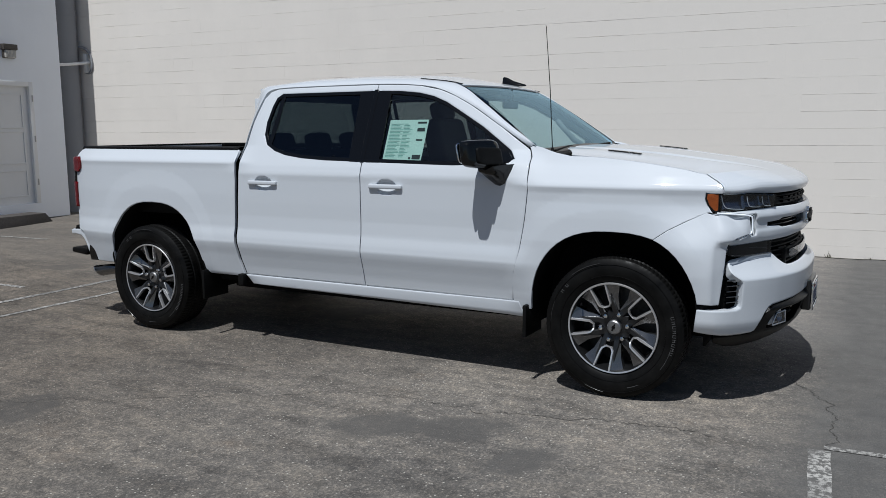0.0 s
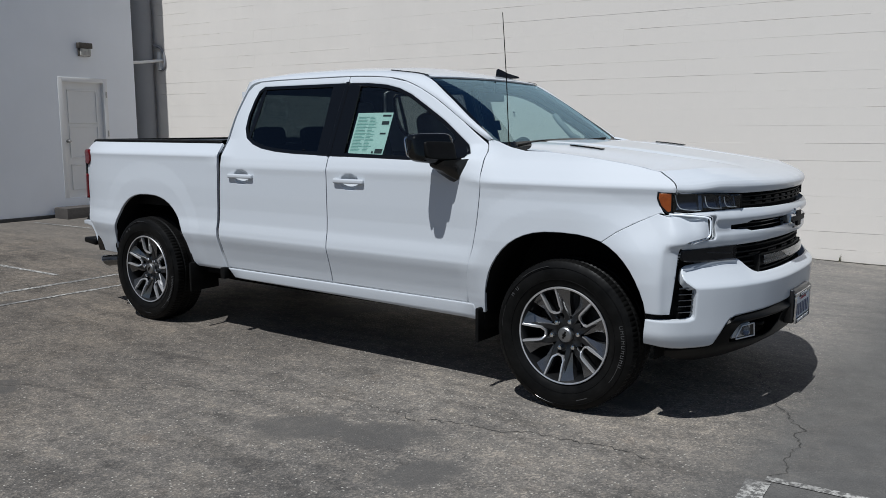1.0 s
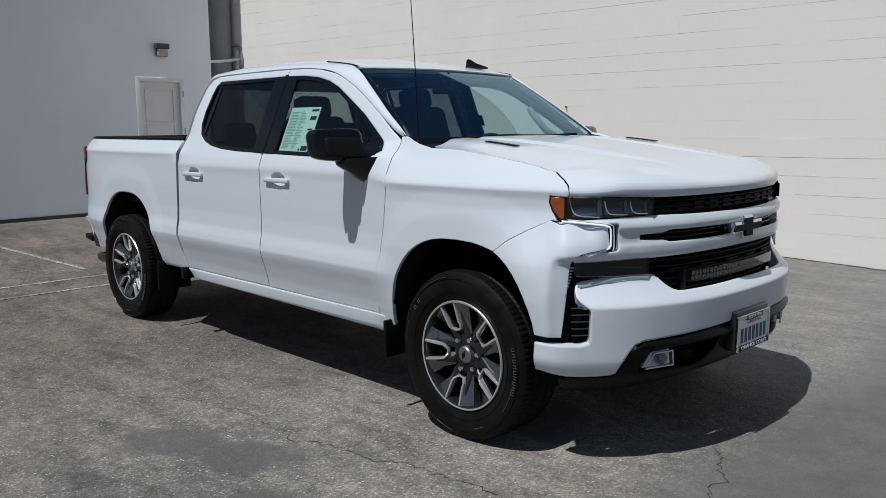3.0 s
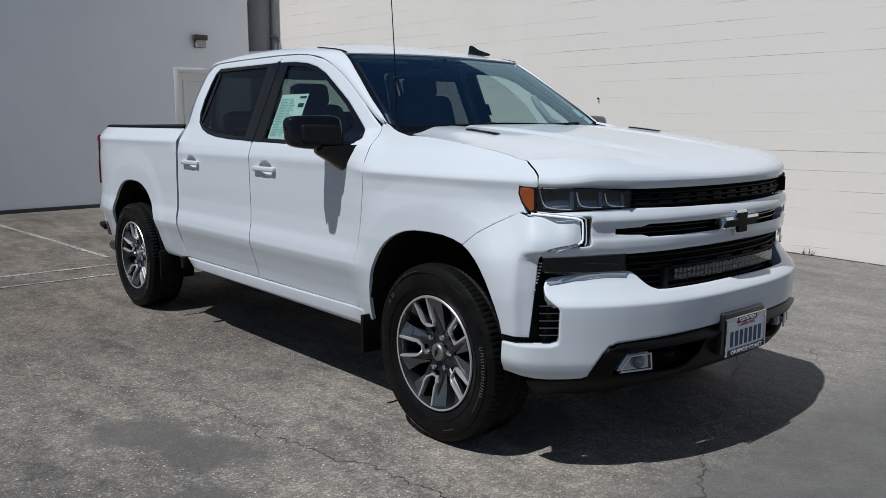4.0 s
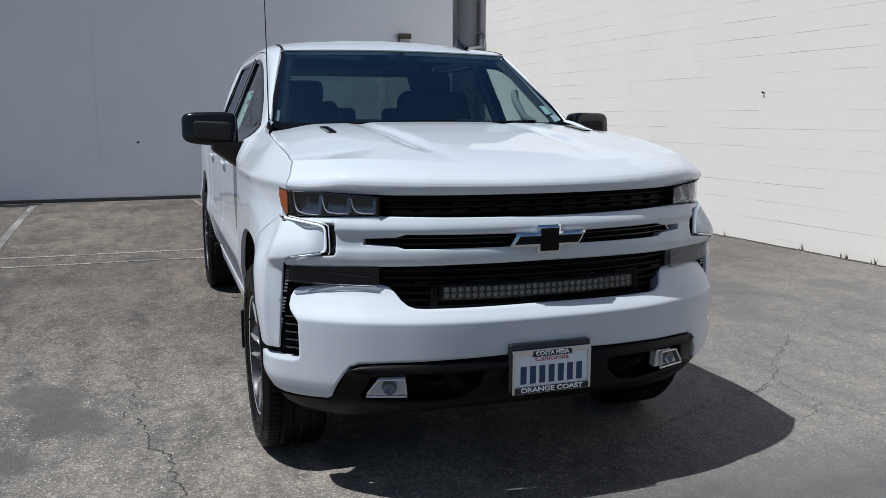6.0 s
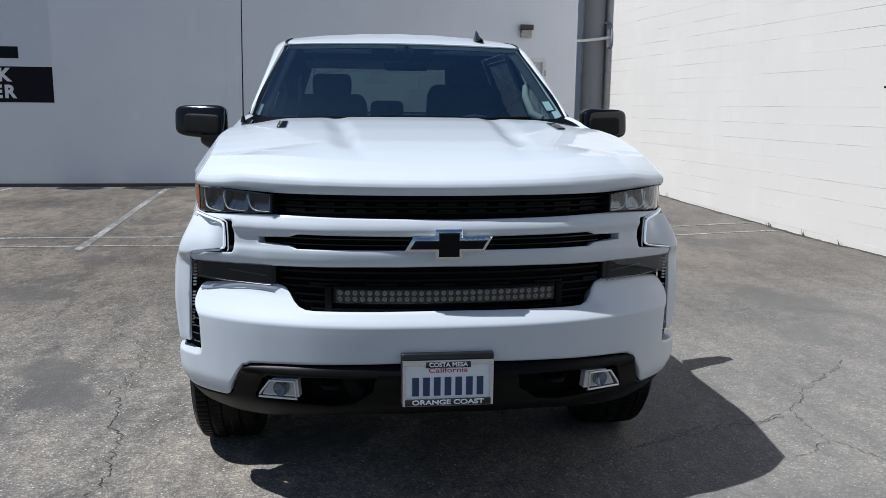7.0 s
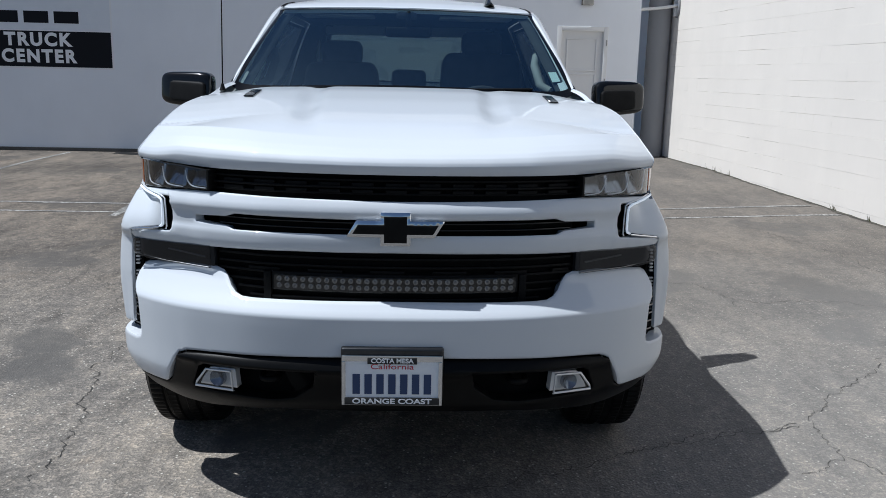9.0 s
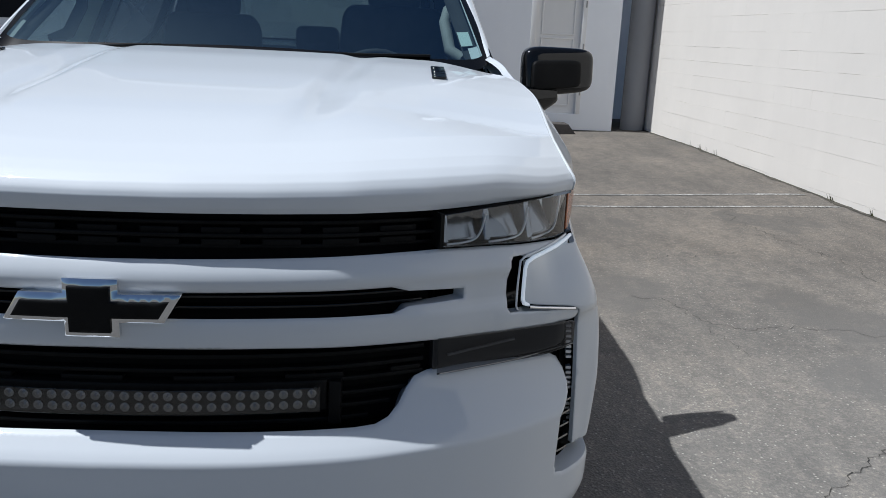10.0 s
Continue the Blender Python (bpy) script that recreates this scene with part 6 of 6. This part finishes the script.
def wheel(turn):
    """A wheel in the x-z plane that looks along -y."""
    w = empty("wheel")
    w.parent = truck
    v, f = tyre_mesh()
    tyre = mesh_part("tyre", v, f, RUBBER, w, "black all-terrain tyre", angle=28)
    for r in (0.376, 0.312):
        ring = [(r * math.cos(a), -0.1375 if r > 0.35 else -0.1365, r * math.sin(a)) for a in np.linspace(0, 2 * math.pi, 73)]
        tube("sidewall_rib", ring, 0.0016, RUBBER, tyre, 6)
    # thin arcs in a lighter gloss grey put sun glints on the sidewall; worn raised lettering
    for a0, a1, r in ((-0.62, -0.25, 0.352), (1.78, 2.25, 0.384), (2.78, 3.12, 0.372), (4.3, 4.6, 0.384), (5.0, 5.2, 0.352)):
        tube("glint_arc", [(r * math.cos(a), -0.1385 if r < 0.36 else -0.1350, r * math.sin(a)) for a in np.linspace(a0, a1, 14)], 0.0022, SHINE, tyre, 6)
    for k, a in enumerate([2.44, 2.56] + [-0.30 + 0.072 * i for i in range(9)]):
        bm = bmesh.new()
        turned = Matrix.Rotation(-a, 4, "Y")
        for lo, hi in (((0.350, -0.1408, -0.0085), (0.368, -0.137, -0.0060)), ((0.350, -0.1408, 0.0045), (0.368, -0.137, 0.0070)), ((0.350 + 0.012 * (k % 2), -0.1408, -0.007), (0.3525 + 0.012 * (k % 2), -0.137, 0.006))):
            box(bm, lo, hi, 0.0, 1, turned)
        part("raised_mark", bm, MARKS, tyre)
    v, f = lathe([(0.270, -0.118), (0.266, -0.124), (0.258, -0.122), (0.252, -0.108), (0.246, -0.08), (0.236, 0.0), (0.236, 0.11), (0.262, 0.125), (0.270, 0.118), (0.246, 0.10), (0.246, 0.0), (0.258, -0.09)], 72)
    rim = mesh_part("rim", v, f, GUNMETAL, w, "dark grey alloy rim with machined face", angle=35)
    v, f = lathe([(0.2585, -0.1235), (0.2665, -0.1255), (0.2695, -0.120), (0.2665, -0.118)], 72)
    mesh_part("rim_lip", v, f, ALLOY, rim, "bright machined rim edge", angle=60)
    v, f = lathe([(0.0, 0.03), (0.235, 0.05), (0.235, 0.06), (0.0, 0.06)], 36)
    mesh_part("brake_disc", v, f, DARKSTEEL, rim)
    bm = bmesh.new()
    flat_polar = lambda r, t: (math.hypot(r, t), math.atan2(t, r))
    for s in (-1, 1):
        spoke_arm(bm, [flat_polar(0.124, s * 0.012), flat_polar(0.128, s * 0.020), flat_polar(0.142, s * 0.0335), flat_polar(0.160, s * 0.0365), flat_polar(0.252, s * 0.0475)], 0.0046, 0.0066, (-0.086, -0.119), 0.020)
    spoke_arm(bm, [flat_polar(0.1245, -0.016), flat_polar(0.1245, 0.016)], 0.0046, 0.0046, (-0.0862, -0.0862), 0.014)
    bmesh.ops.recalc_face_normals(bm, faces=bm.faces)
    pieces = [part("spoke", bm, ALLOY, rim, "bright machined spoke pair", 30)]
    bm = bmesh.new()
    for s in (-1, 1):
        spoke_arm(bm, [(0.060, s * 0.50), (0.11, s * 0.36), (0.16, s * 0.255), (0.25, s * 0.215)], 0.020, 0.013, (-0.068, -0.102), 0.04)
    spoke_arm(bm, [(0.06, -0.3), (0.085, 0), (0.06, 0.3)], 0.024, 0.024, (-0.070, -0.070), 0.03)
    bmesh.ops.recalc_face_normals(bm, faces=bm.faces)
    pieces.append(part("spoke_root", bm, GUNMETAL, rim, "dark painted spoke root", 30))
    for s in (-1, 1):
        # painted facet that fans out beside the arm towards the rim
        bm = bmesh.new()
        quad = [(0.258, s * 0.205, -0.116), (0.258, s * 0.50, -0.098), (0.185, s * 0.47, -0.070), (0.105, s * 0.62, -0.066), (0.105, s * 0.34, -0.078), (0.150, s * 0.27, -0.086)]
        n = len(quad)
        top = [bm.verts.new((r * math.cos(t), y, r * math.sin(t))) for r, t, y in quad]
        low = [bm.verts.new((r * math.cos(t), y + 0.045, r * math.sin(t))) for r, t, y in quad]
        for face in ((0, 1, 2), (0, 2, 5), (2, 4, 5), (2, 3, 4)):
            bm.faces.new([top[q] for q in face])
        bm.faces.new(low[::-1])
        for q in range(n):
            bm.faces.new((top[q], low[q], low[(q + 1) % n], top[(q + 1) % n]))
        bmesh.ops.recalc_face_normals(bm, faces=bm.faces)
        pieces.append(part("spoke_facet", bm, FACET, rim, "grey painted spoke facet", 30))
    for k in range(5):
        spin = Matrix.Rotation(-(turn + 2 * math.pi * k / 5), 4, "Y")
        for piece in pieces:
            ob = piece
            if k:
                ob = new(piece.name.split(".")[0], piece.data)
                ob.parent = rim
                ob["label"] = piece["label"]
            ob.matrix_local = spin
    v, f = lathe([(0.0, -0.070), (0.085, -0.066), (0.098, -0.050), (0.098, 0.03), (0.0, 0.03)], 40)
    mesh_part("hub", v, f, GUNMETAL, rim, angle=30)
    v, f = lathe([(0.0, -0.100), (0.034, -0.098), (0.041, -0.092), (0.043, -0.070), (0.0, -0.070)], 32)
    cap = mesh_part("centre_cap", v, f, STEEL, w, "silver wheel centre cap", angle=30)
    bm = bmesh.new()
    m = Matrix.Rotation(turn, 4, "Y")
    box(bm, (-0.022, -0.1015, -0.005), (0.022, -0.097, 0.005), 0.0, 1, m)
    box(bm, (-0.008, -0.1015, -0.010), (0.008, -0.097, 0.010), 0.0, 1, m)
    part("cap_emblem", bm, GLOSS, w)
    v, f = lathe([(0.0, -0.100), (0.012, -0.097), (0.0165, -0.086), (0.0165, -0.058), (0.0, -0.058)], 6)
    nut = bpy.data.meshes.new("lug_nut")
    nut.from_pydata(v, [], f)
    nut.materials.append(CHROME)
    for k in range(6):
        a = turn + 0.3 + 2 * math.pi * k / 6
        ob = new("lug_nut", nut)
        ob.parent = w
        ob.location = (0.080 * math.cos(a), 0, 0.080 * math.sin(a))
    tube("valve", [(0.232 * math.cos(turn + 0.62), -0.10, 0.232 * math.sin(turn + 0.62)), (0.222 * math.cos(turn + 0.62), -0.13, 0.222 * math.sin(turn + 0.62))], 0.005, DARK, w, 6)
    return w


DARKSTEEL = speckled("brake_steel", grey(0.05), grey(0.11), 90, 0.5, 0, 1.0)
first = wheel(1.95)
first.location = (0, -0.868, 0.414)
for x, s, a in ((-3.745, -1, 0.35), (0, 1, 0.9), (-3.745, 1, 0.0)):
    m = Matrix.Translation((x, s * 0.868, 0.414)) @ Matrix.Rotation(a, 4, "Y")
    if s > 0:
        m = m @ Matrix.Rotation(math.pi, 4, "Z")
    copy_thing(first, m)

# mud flaps
for s in (-1, 1):
    for x, z0, z1 in ((-0.545, 0.30, 0.50), (-3.17, 0.30, 0.52)):
        bm = bmesh.new()
        box(bm, (-0.012, -0.14, z0), (0.012, 0.12, z1), 0.008, 2, Matrix.Translation((x, s * 0.865, 0)))
        part("mud_flap", bm, PLASTIC, truck, "black mud flap")
    one_box("sill_cap", (-2.84, min(s * 0.93, s * 0.985), 0.43), (-2.79, max(s * 0.93, s * 0.985), 0.515), PLASTIC, truck, 0.01)

# mirrors
for s in (-1, 1):
    mir = empty("door_mirror")
    mir.parent = truck
    yy = lambda y: s * y
    def egg(c, h, p, taper, n=28, m=18):
        """A rounded block: centre, half sizes, squareness, and how much its outer end shrinks."""
        vs, fs = [], []
        for j in range(m + 1):
            b = math.pi * (j / m - 0.5)
            for i in range(n):
                a = 2 * math.pi * i / n
                e = 2 / p
                cb, sb, ca, sa = math.cos(b), math.sin(b), math.cos(a), math.sin(a)
                pw = lambda v: math.copysign(abs(v) ** e, v)
                x, y, z = pw(cb) * pw(ca), pw(sb), pw(cb) * pw(sa)
                k = (y + 1) / 2
                vs.append((c[0] + h[0] * x * (1 - 0.45 * k) - 0.055 * k - 0.012 * z, s * (c[1] + h[1] * y), c[2] + h[2] * z * (1 - taper * k) + 0.012 * k))
        for j in range(m):
            for i in range(n):
                q = (j * n + i, j * n + (i + 1) % n, (j + 1) * n + (i + 1) % n, (j + 1) * n + i)
                fs.append(q if s > 0 else q[::-1])
        return vs, fs

    v, f = egg((-0.778, 1.104, 1.408), (0.072, 0.138, 0.094), 5, 0.17)
    mesh_part("mirror_housing", v, f, GLOSS, mir, "gloss black mirror shell", angle=70)
    v, f = egg((-0.722, 1.092, 1.396), (0.034, 0.096, 0.055), 7, 0.12)
    mesh_part("mirror_cap", v, f, PLASTIC, mir, "textured dark mirror cap", angle=70)
    v, f = egg((-0.832, 1.100, 1.410), (0.013, 0.120, 0.072), 6, 0.14)
    mesh_part("mirror_glass", v, f, CHROME, mir, "", angle=70)
    # swept arm: wide at the door's corner, thin under the shell
    rows = []
    for k in np.linspace(0, 1, 9):
        e = k ** 1.15
        y = 0.945 + 0.150 * k
        door = [(-0.640, 1.352), (-0.640, 1.318), (-0.652, 1.252), (-0.668, 1.214), (-0.700, 1.196), (-0.732, 1.204), (-0.754, 1.252), (-0.770, 1.315), (-0.772, 1.352)]
        shell = [(-0.690, 1.345), (-0.688, 1.322), (-0.696, 1.306), (-0.712, 1.300), (-0.745, 1.298), (-0.772, 1.303), (-0.788, 1.313), (-0.793, 1.328), (-0.790, 1.345)]
        row = [(a[0] + (b[0] - a[0]) * e - 0.02 * k, s * y, a[1] + (b[1] - a[1]) * e) for a, b in zip(door, shell)]
        rows.append(row + [row[0]])
    mid = [sum(p[i] for p in rows[-1][:-1]) / 9 for i in range(3)]
    rows.append([tuple(0.5 * p[i] + 0.5 * mid[i] + (s * 0.008 if i == 1 else 0) for i in range(3)) for p in rows[-1]])
    rows.append([(mid[0], mid[1] + s * 0.010, mid[2])] * 10)
    grid_part("mirror_arm", rows, GLOSS, mir, "black mirror arm", angle=40)
    sheet("mirror_corner", [(-0.672, 1.360), (-0.668, 1.385), (-0.71, 1.425), (-0.80, 1.485), (-0.83, 1.360)], side_of(s, 0.003), (0, s, 0), GLOSS, mir, (), 0.03, 0.012, 0.003)

# antennas
ant = empty("antenna")
ant.parent = truck
v, f = lathe([(0.0, 0.035), (0.006, 0.032), (0.012, 0.01), (0.018, 0.0), (0.0, 0.0)], 16)
ob = mesh_part("antenna_base", [(x, z, y) for x, y, z in v], [q[::-1] for q in f], PLASTIC, ant)
ob.location = (-0.435, -0.846, 1.418)
tube("antenna_rod", [(-0.435, -0.846, 1.44), (-0.455, -0.844, 1.8), (-0.485, -0.842, 2.165)], [0.0032, 0.0027, 0.0022], DARK, ant, 6)
secs = [(0.10, 0.006, 0.010), (0.06, 0.018, 0.026), (0.0, 0.036, 0.030), (-0.05, 0.062, 0.024), (-0.078, 0.070, 0.016), (-0.092, 0.064, 0.012), (-0.098, 0.006, 0.018)]
rows = []
for x, h, w in secs:
    rows.append([(x - 1.255, 0.455 - w, 1.888), (x - 1.255, 0.455 - w * 0.75, 1.892 + h * 0.35), (x - 1.255, 0.455 - w * 0.3, 1.892 + h * 0.85), (x - 1.255, 0.455, 1.892 + h), (x - 1.255, 0.455 + w * 0.3, 1.892 + h * 0.85), (x - 1.255, 0.455 + w * 0.75, 1.892 + h * 0.35), (x - 1.255, 0.455 + w, 1.888)])
grid_part("roof_antenna", rows, GLOSS, truck, "black shark fin antenna", 0.003)

# wipers
for y0, y1 in ((-0.62, -0.05), (0.05, 0.62)):
    tube("wiper", [(-0.505, y0, 1.425), (-0.52, (y0 + y1) / 2, 1.445), (-0.53, y1, 1.452)], 0.007, PLASTIC, truck, 6, "black wiper blade")

# ---- bed, tail ----
bm = bmesh.new()
for lo, hi in (((-4.62, -0.80, 0.92), (-2.90, 0.80, 0.95)), ((-2.93, -0.86, 0.92), (-2.89, 0.86, 1.42)), ((-4.60, -0.86, 0.92), (-2.9, -0.80, 1.425)), ((-4.60, 0.80, 0.92), (-2.9, 0.86, 1.425))):
    box(bm, lo, hi, 0.006)
part("bed_liner", bm, PLASTIC, truck, "black sprayed bed liner")
for s in (-1, 1):
    rows = []
    for x in np.linspace(-4.61, -2.85, 30):
        w = half_width(x, 1.43)
        rows.append([(x, s * (w + 0.003), 1.420), (x, s * (w - 0.004), 1.436), (x, s * (w - 0.03), 1.443), (x, s * 0.80, 1.443), (x, s * 0.795, 1.40)])
    grid_part("bed_rail_cap", rows, PLASTIC, truck, "black plastic bed rail cap", 0.003)
bm = bmesh.new()
box(bm, (-4.665, -0.80, 0.78), (-4.60, 0.80, 1.432), 0.02, 3)
part("tailgate", bm, PAINT, truck, "closed white tailgate")
one_box("tailgate_cap", (-4.67, -0.79, 1.430), (-4.598, 0.79, 1.443), PLASTIC, truck, 0.005)
for s in (-1, 1):
    tail = empty("tail_lamp")
    tail.parent = truck
    for z0, z1, reach, name in ((1.238, 1.352, 0.066, "upper_lamp"), (0.942, 1.150, -0.012, "lower_tail_lamp")):
        rows = []
        for z in np.linspace(z0, z1, 12):
            k = 2 * (z - z0) / (z1 - z0) - 1
            fwd = reach * (1 - 0.5 * abs(k) ** 4) - (0.014 if k < -0.6 and reach > 0 else 0)
            wa = half_width(-4.60 + fwd, z) + 0.006
            rows.append([(-4.60 + fwd, s * (wa - 0.010), z), (-4.602 + fwd, s * wa, z), (-4.625, s * (half_width(-4.625, z) + 0.006), z), (-4.655, s * (half_width(-4.64, z) - 0.004), z), (-4.672, s * (half_width(-4.64, z) - 0.03), z), (-4.672, s * 0.80, z)])
        grid_part(name, rows, RED, tail, "red tail lamp lens", 0.01)
    rows = [[(-4.616, s * (half_width(-4.62, z) + 0.002), z), (-4.64, s * (half_width(-4.64, z) + 0.002), z), (-4.665, s * (half_width(-4.64, z) - 0.03), z), (-4.668, s * 0.80, z)] for z in np.linspace(1.15, 1.238, 5)]
    grid_part("lamp_neck", rows, GLOSS, tail, "dark lamp neck", 0.01)
    CORNER = [(-4.758, 0.739), (-4.680, 0.749), (-4.558, 0.757), (-4.493, 0.756), (-4.463, 0.704), (-4.436, 0.644), (-4.408, 0.564), (-4.391, 0.504), (-4.433, 0.496), (-4.481, 0.499), (-4.510, 0.574), (-4.538, 0.644), (-4.563, 0.680), (-4.593, 0.702), (-4.678, 0.710), (-4.758, 0.704)]
    sheet("bumper_corner", CORNER, lambda x, z, s=s: (x, s * (0.940 - 0.5 * max(0.0, -4.56 - x) ** 1.6 - 0.20 * max(0.0, 0.60 - z) ** 1.3), z), (0, s, 0), PAINT, truck, (), 0.02, 0.07, 0.006, "white rear bumper corner")
    one_box("rear_bumper_end", (-4.80, min(s * 0.42, s * 0.86), 0.695), (-4.68, max(s * 0.42, s * 0.86), 0.742), PAINT, truck, 0.015)
    one_box("bumper_inset", (-4.70, min(s * 0.42, s * 0.80), 0.52), (-4.60, max(s * 0.42, s * 0.80), 0.70), DARK, truck, 0.01)
    sheet("bumper_insert", [(-4.489, 0.626), (-4.443, 0.632), (-4.425, 0.579), (-4.406, 0.504), (-4.492, 0.500), (-4.500, 0.564)], lambda x, z, s=s: (x, s * (0.945 - 0.20 * max(0.0, 0.60 - z) ** 1.3), z), (0, s, 0), GLOSS, truck, (), 0.02, 0.02, 0.003, "black insert in the bumper corner")
    bm = bmesh.new()
    box(bm, (-4.745, min(s * 0.62, s * 0.955), 0.538), (-4.52, max(s * 0.62, s * 0.955), 0.606), 0.028, 5)
    for v in bm.verts:
        k = ease((-4.58 - v.co.x) / 0.165)
        v.co.z += (0.566 - v.co.z) * 0.35 * k
        v.co.y -= s * 0.03 * k * max(0.0, (abs(v.co.y) - 0.85) / 0.105)
    part("bumper_step", bm, PLASTIC, truck, "rounded dark bumper step")
    bm = bmesh.new()
    box(bm, (-0.012, -0.16, -0.13), (0.012, 0.16, 0.13), 0.006, 2, Matrix.Translation((-4.50, s * 0.76, 0.62)) @ Matrix.Rotation(radians(-18), 4, "Y"))
    part("bumper_gap_trim", bm, PLASTIC, truck)
    sheet("bumper_pad", [(-4.693, 0.748), (-4.670, 0.783), (-4.638, 0.788), (-4.568, 0.776), (-4.503, 0.761), (-4.488, 0.746), (-4.558, 0.752)], lambda x, z, s=s: (x, s * (0.936 - 0.5 * max(0.0, -4.56 - x) ** 1.6), z), (0, s, 0), PLASTIC, truck, (), 0.02, 0.16, 0.006, "black bumper top pad")
one_box("rear_bumper_middle", (-4.84, -0.42, 0.56), (-4.62, 0.42, 0.75), PAINT, truck, 0.03)

# exhaust tip: a slanted oval outlet with a bright lip
def outlet(x, r, slant, n=24):
    zc = 0.408 + 0.14 * (x + 4.475)
    return [(x + 0.035 - slant * r * math.sin(t), -0.902 + 0.16 * (x + 4.475) + r * 1.05 * math.cos(t), zc + r * math.sin(t)) for t in np.linspace(0, 2 * math.pi, n + 1)]


rings = [outlet(-4.26, 0.036, 0), outlet(-4.30, 0.041, 0.2), outlet(-4.465, 0.042, 1), outlet(-4.475, 0.0405, 1), outlet(-4.470, 0.0385, 1), outlet(-4.36, 0.036, 0.4), outlet(-4.355, 0.002, 0.1)]
tip = grid_part("exhaust_tip", rings, DARKCHROME, truck, "dark slant-cut exhaust tip")
grid_part("outlet_lip", [outlet(-4.4675, 0.0425, 1), outlet(-4.478, 0.0415, 1), outlet(-4.474, 0.0380, 1)], CHROME, tip, "bright outlet lip")

# papers and stickers on the glass
sheet("price_sheet", [(-1.590, 1.365), (-1.300, 1.365), (-1.300, 1.625), (-1.590, 1.625)], side_of(-1, -0.016), (0, -1, 0), PAPER, truck, (), 0.06, 0.001, 0.0005, "pale green printed price sheet in the window")
rnd = random.Random(4)
bm = bmesh.new()


def print_bar(bm, x0, x1, z0, z1):
    vs = [bm.verts.new((x, -(half_width(x, z) - 0.0145), z)) for x, z in ((x0, z0), (x1, z0), (x1, z1), (x0, z1))]
    bm.faces.new(vs)


for k in range(24):
    z = 1.385 + k * 0.0092
    print_bar(bm, -1.575, -1.575 + rnd.uniform(0.06, 0.10), z, z + 0.0035)
    print_bar(bm, -1.475, -1.475 + rnd.uniform(0.03, 0.075), z, z + 0.0035)
part("price_print", bm, PRINT, truck, "grey green print lines")
bm = bmesh.new()
for x0, x1, z0, z1 in ((-1.375, -1.31, 1.60, 1.612), (-1.37, -1.315, 1.55, 1.572), (-1.365, -1.32, 1.49, 1.50), (-1.37, -1.31, 1.372, 1.40), (-1.395, -1.38, 1.372, 1.385)):
    print_bar(bm, x0, x1, z0, z1)
part("price_print", bm, PRINTBLACK, truck, "black print blocks")


def on_shield(i0, i1, k0, k1, mat, name, label):
    n = 4
    grid = []
    for k in np.linspace(k0, k1, n):
        row = []
        for t in np.linspace(i0, i1, n):
            a = int(t)
            row.append(ws_point(a, k, -0.006).lerp(ws_point(min(a + 1, len(WS_B) - 1), k, -0.006), t - a))
        grid.append(row)
    return grid_part(name, grid, mat, shield_glass, label)


on_shield(34.2, 36.0, 0.17, 0.27, PAPER, "safety_sticker", "pale green windshield sticker")
on_shield(35.0, 36.8, 0.07, 0.155, PAPERWHITE, "barcode_sticker", "white windshield sticker")
on_shield(3.2, 4.2, 0.06, 0.20, TRIMGREY, "glass_tag", "grey tag behind the windshield")

for x0, x1, z0, z1 in ((-1.72, -1.653, 1.638, 1.771), (-1.62, -1.561, 1.507, 1.586)):
    sheet("window_tag", [(x0, z0), (x1, z0), (x1, z1), (x0, z1)], side_of(1, -0.016), (0, 1, 0), DARK, truck, (), 0.05, 0.001, 0.0005, "dark tag stuck inside the window")

# ---- blocks of the side wall ----
def block_mesh(length, tall, c):
    """One painted block; c is how far its bed joints still show through the paint."""
    e, d = 0.00005, 0.008
    v = [(0, d, 0), (length, d, 0), (length, d, tall), (0, d, tall), (e, 0, c), (length - e, 0, c), (length - e, 0, tall - c), (e, 0, tall - c)]
    f = [(4, 5, 6, 7), (0, 1, 5, 4), (1, 2, 6, 5), (2, 3, 7, 6), (3, 0, 4, 7)]
    me = bpy.data.meshes.new("block")
    me.from_pydata(v, [], f)
    me.materials.append(BLOCKPAINT)
    return me


kinds = [block_mesh(0.40, 0.20, c) for c in (0.0002, 0.0009, 0.0024)]
rnd = random.Random(11)
rest_v, rest_f = [], []
count = 0
for r in range(29):
    z = -0.06 + r * 0.20
    shift = 0.2 if r % 2 else 0.0
    for c in range(-1, 47):
        x = c * 0.40 + shift
        if x < 0 or x > 18.2:
            continue
        out = 0.0019 * noise.noise(Vector((x * 0.5, r * 7.3, 1)))
        lean = 0.0042 * noise.noise(Vector((x * 0.6, r * 5.1, 8)))
        worn = noise.noise(Vector((x * 1.3, r * 3.7, 4))) + rnd.uniform(-0.22, 0.22)
        full = kinds[2 if worn > 0.30 else 1 if worn > 0.12 else 0]
        near = 7.2 < x < 14.6 and 0.3 < z < 3.3 and count < 300
        m = Matrix.Translation((x, -0.002 - out, z)) @ Matrix.Rotation(lean, 4, "X")
        if near:
            ob = new("block", full)
            ob.parent = side_wall
            ob.matrix_local = m
            count += 1
        else:
            base = len(rest_v)
            rest_v += [tuple(m @ v.co) for v in full.vertices]
            rest_f += [tuple(base + i for i in p.vertices) for p in full.polygons]
rest = mesh_part("blocks", rest_v, rest_f, BLOCKPAINT, side_wall, smooth=False)
rest["kind"] = "stuff"
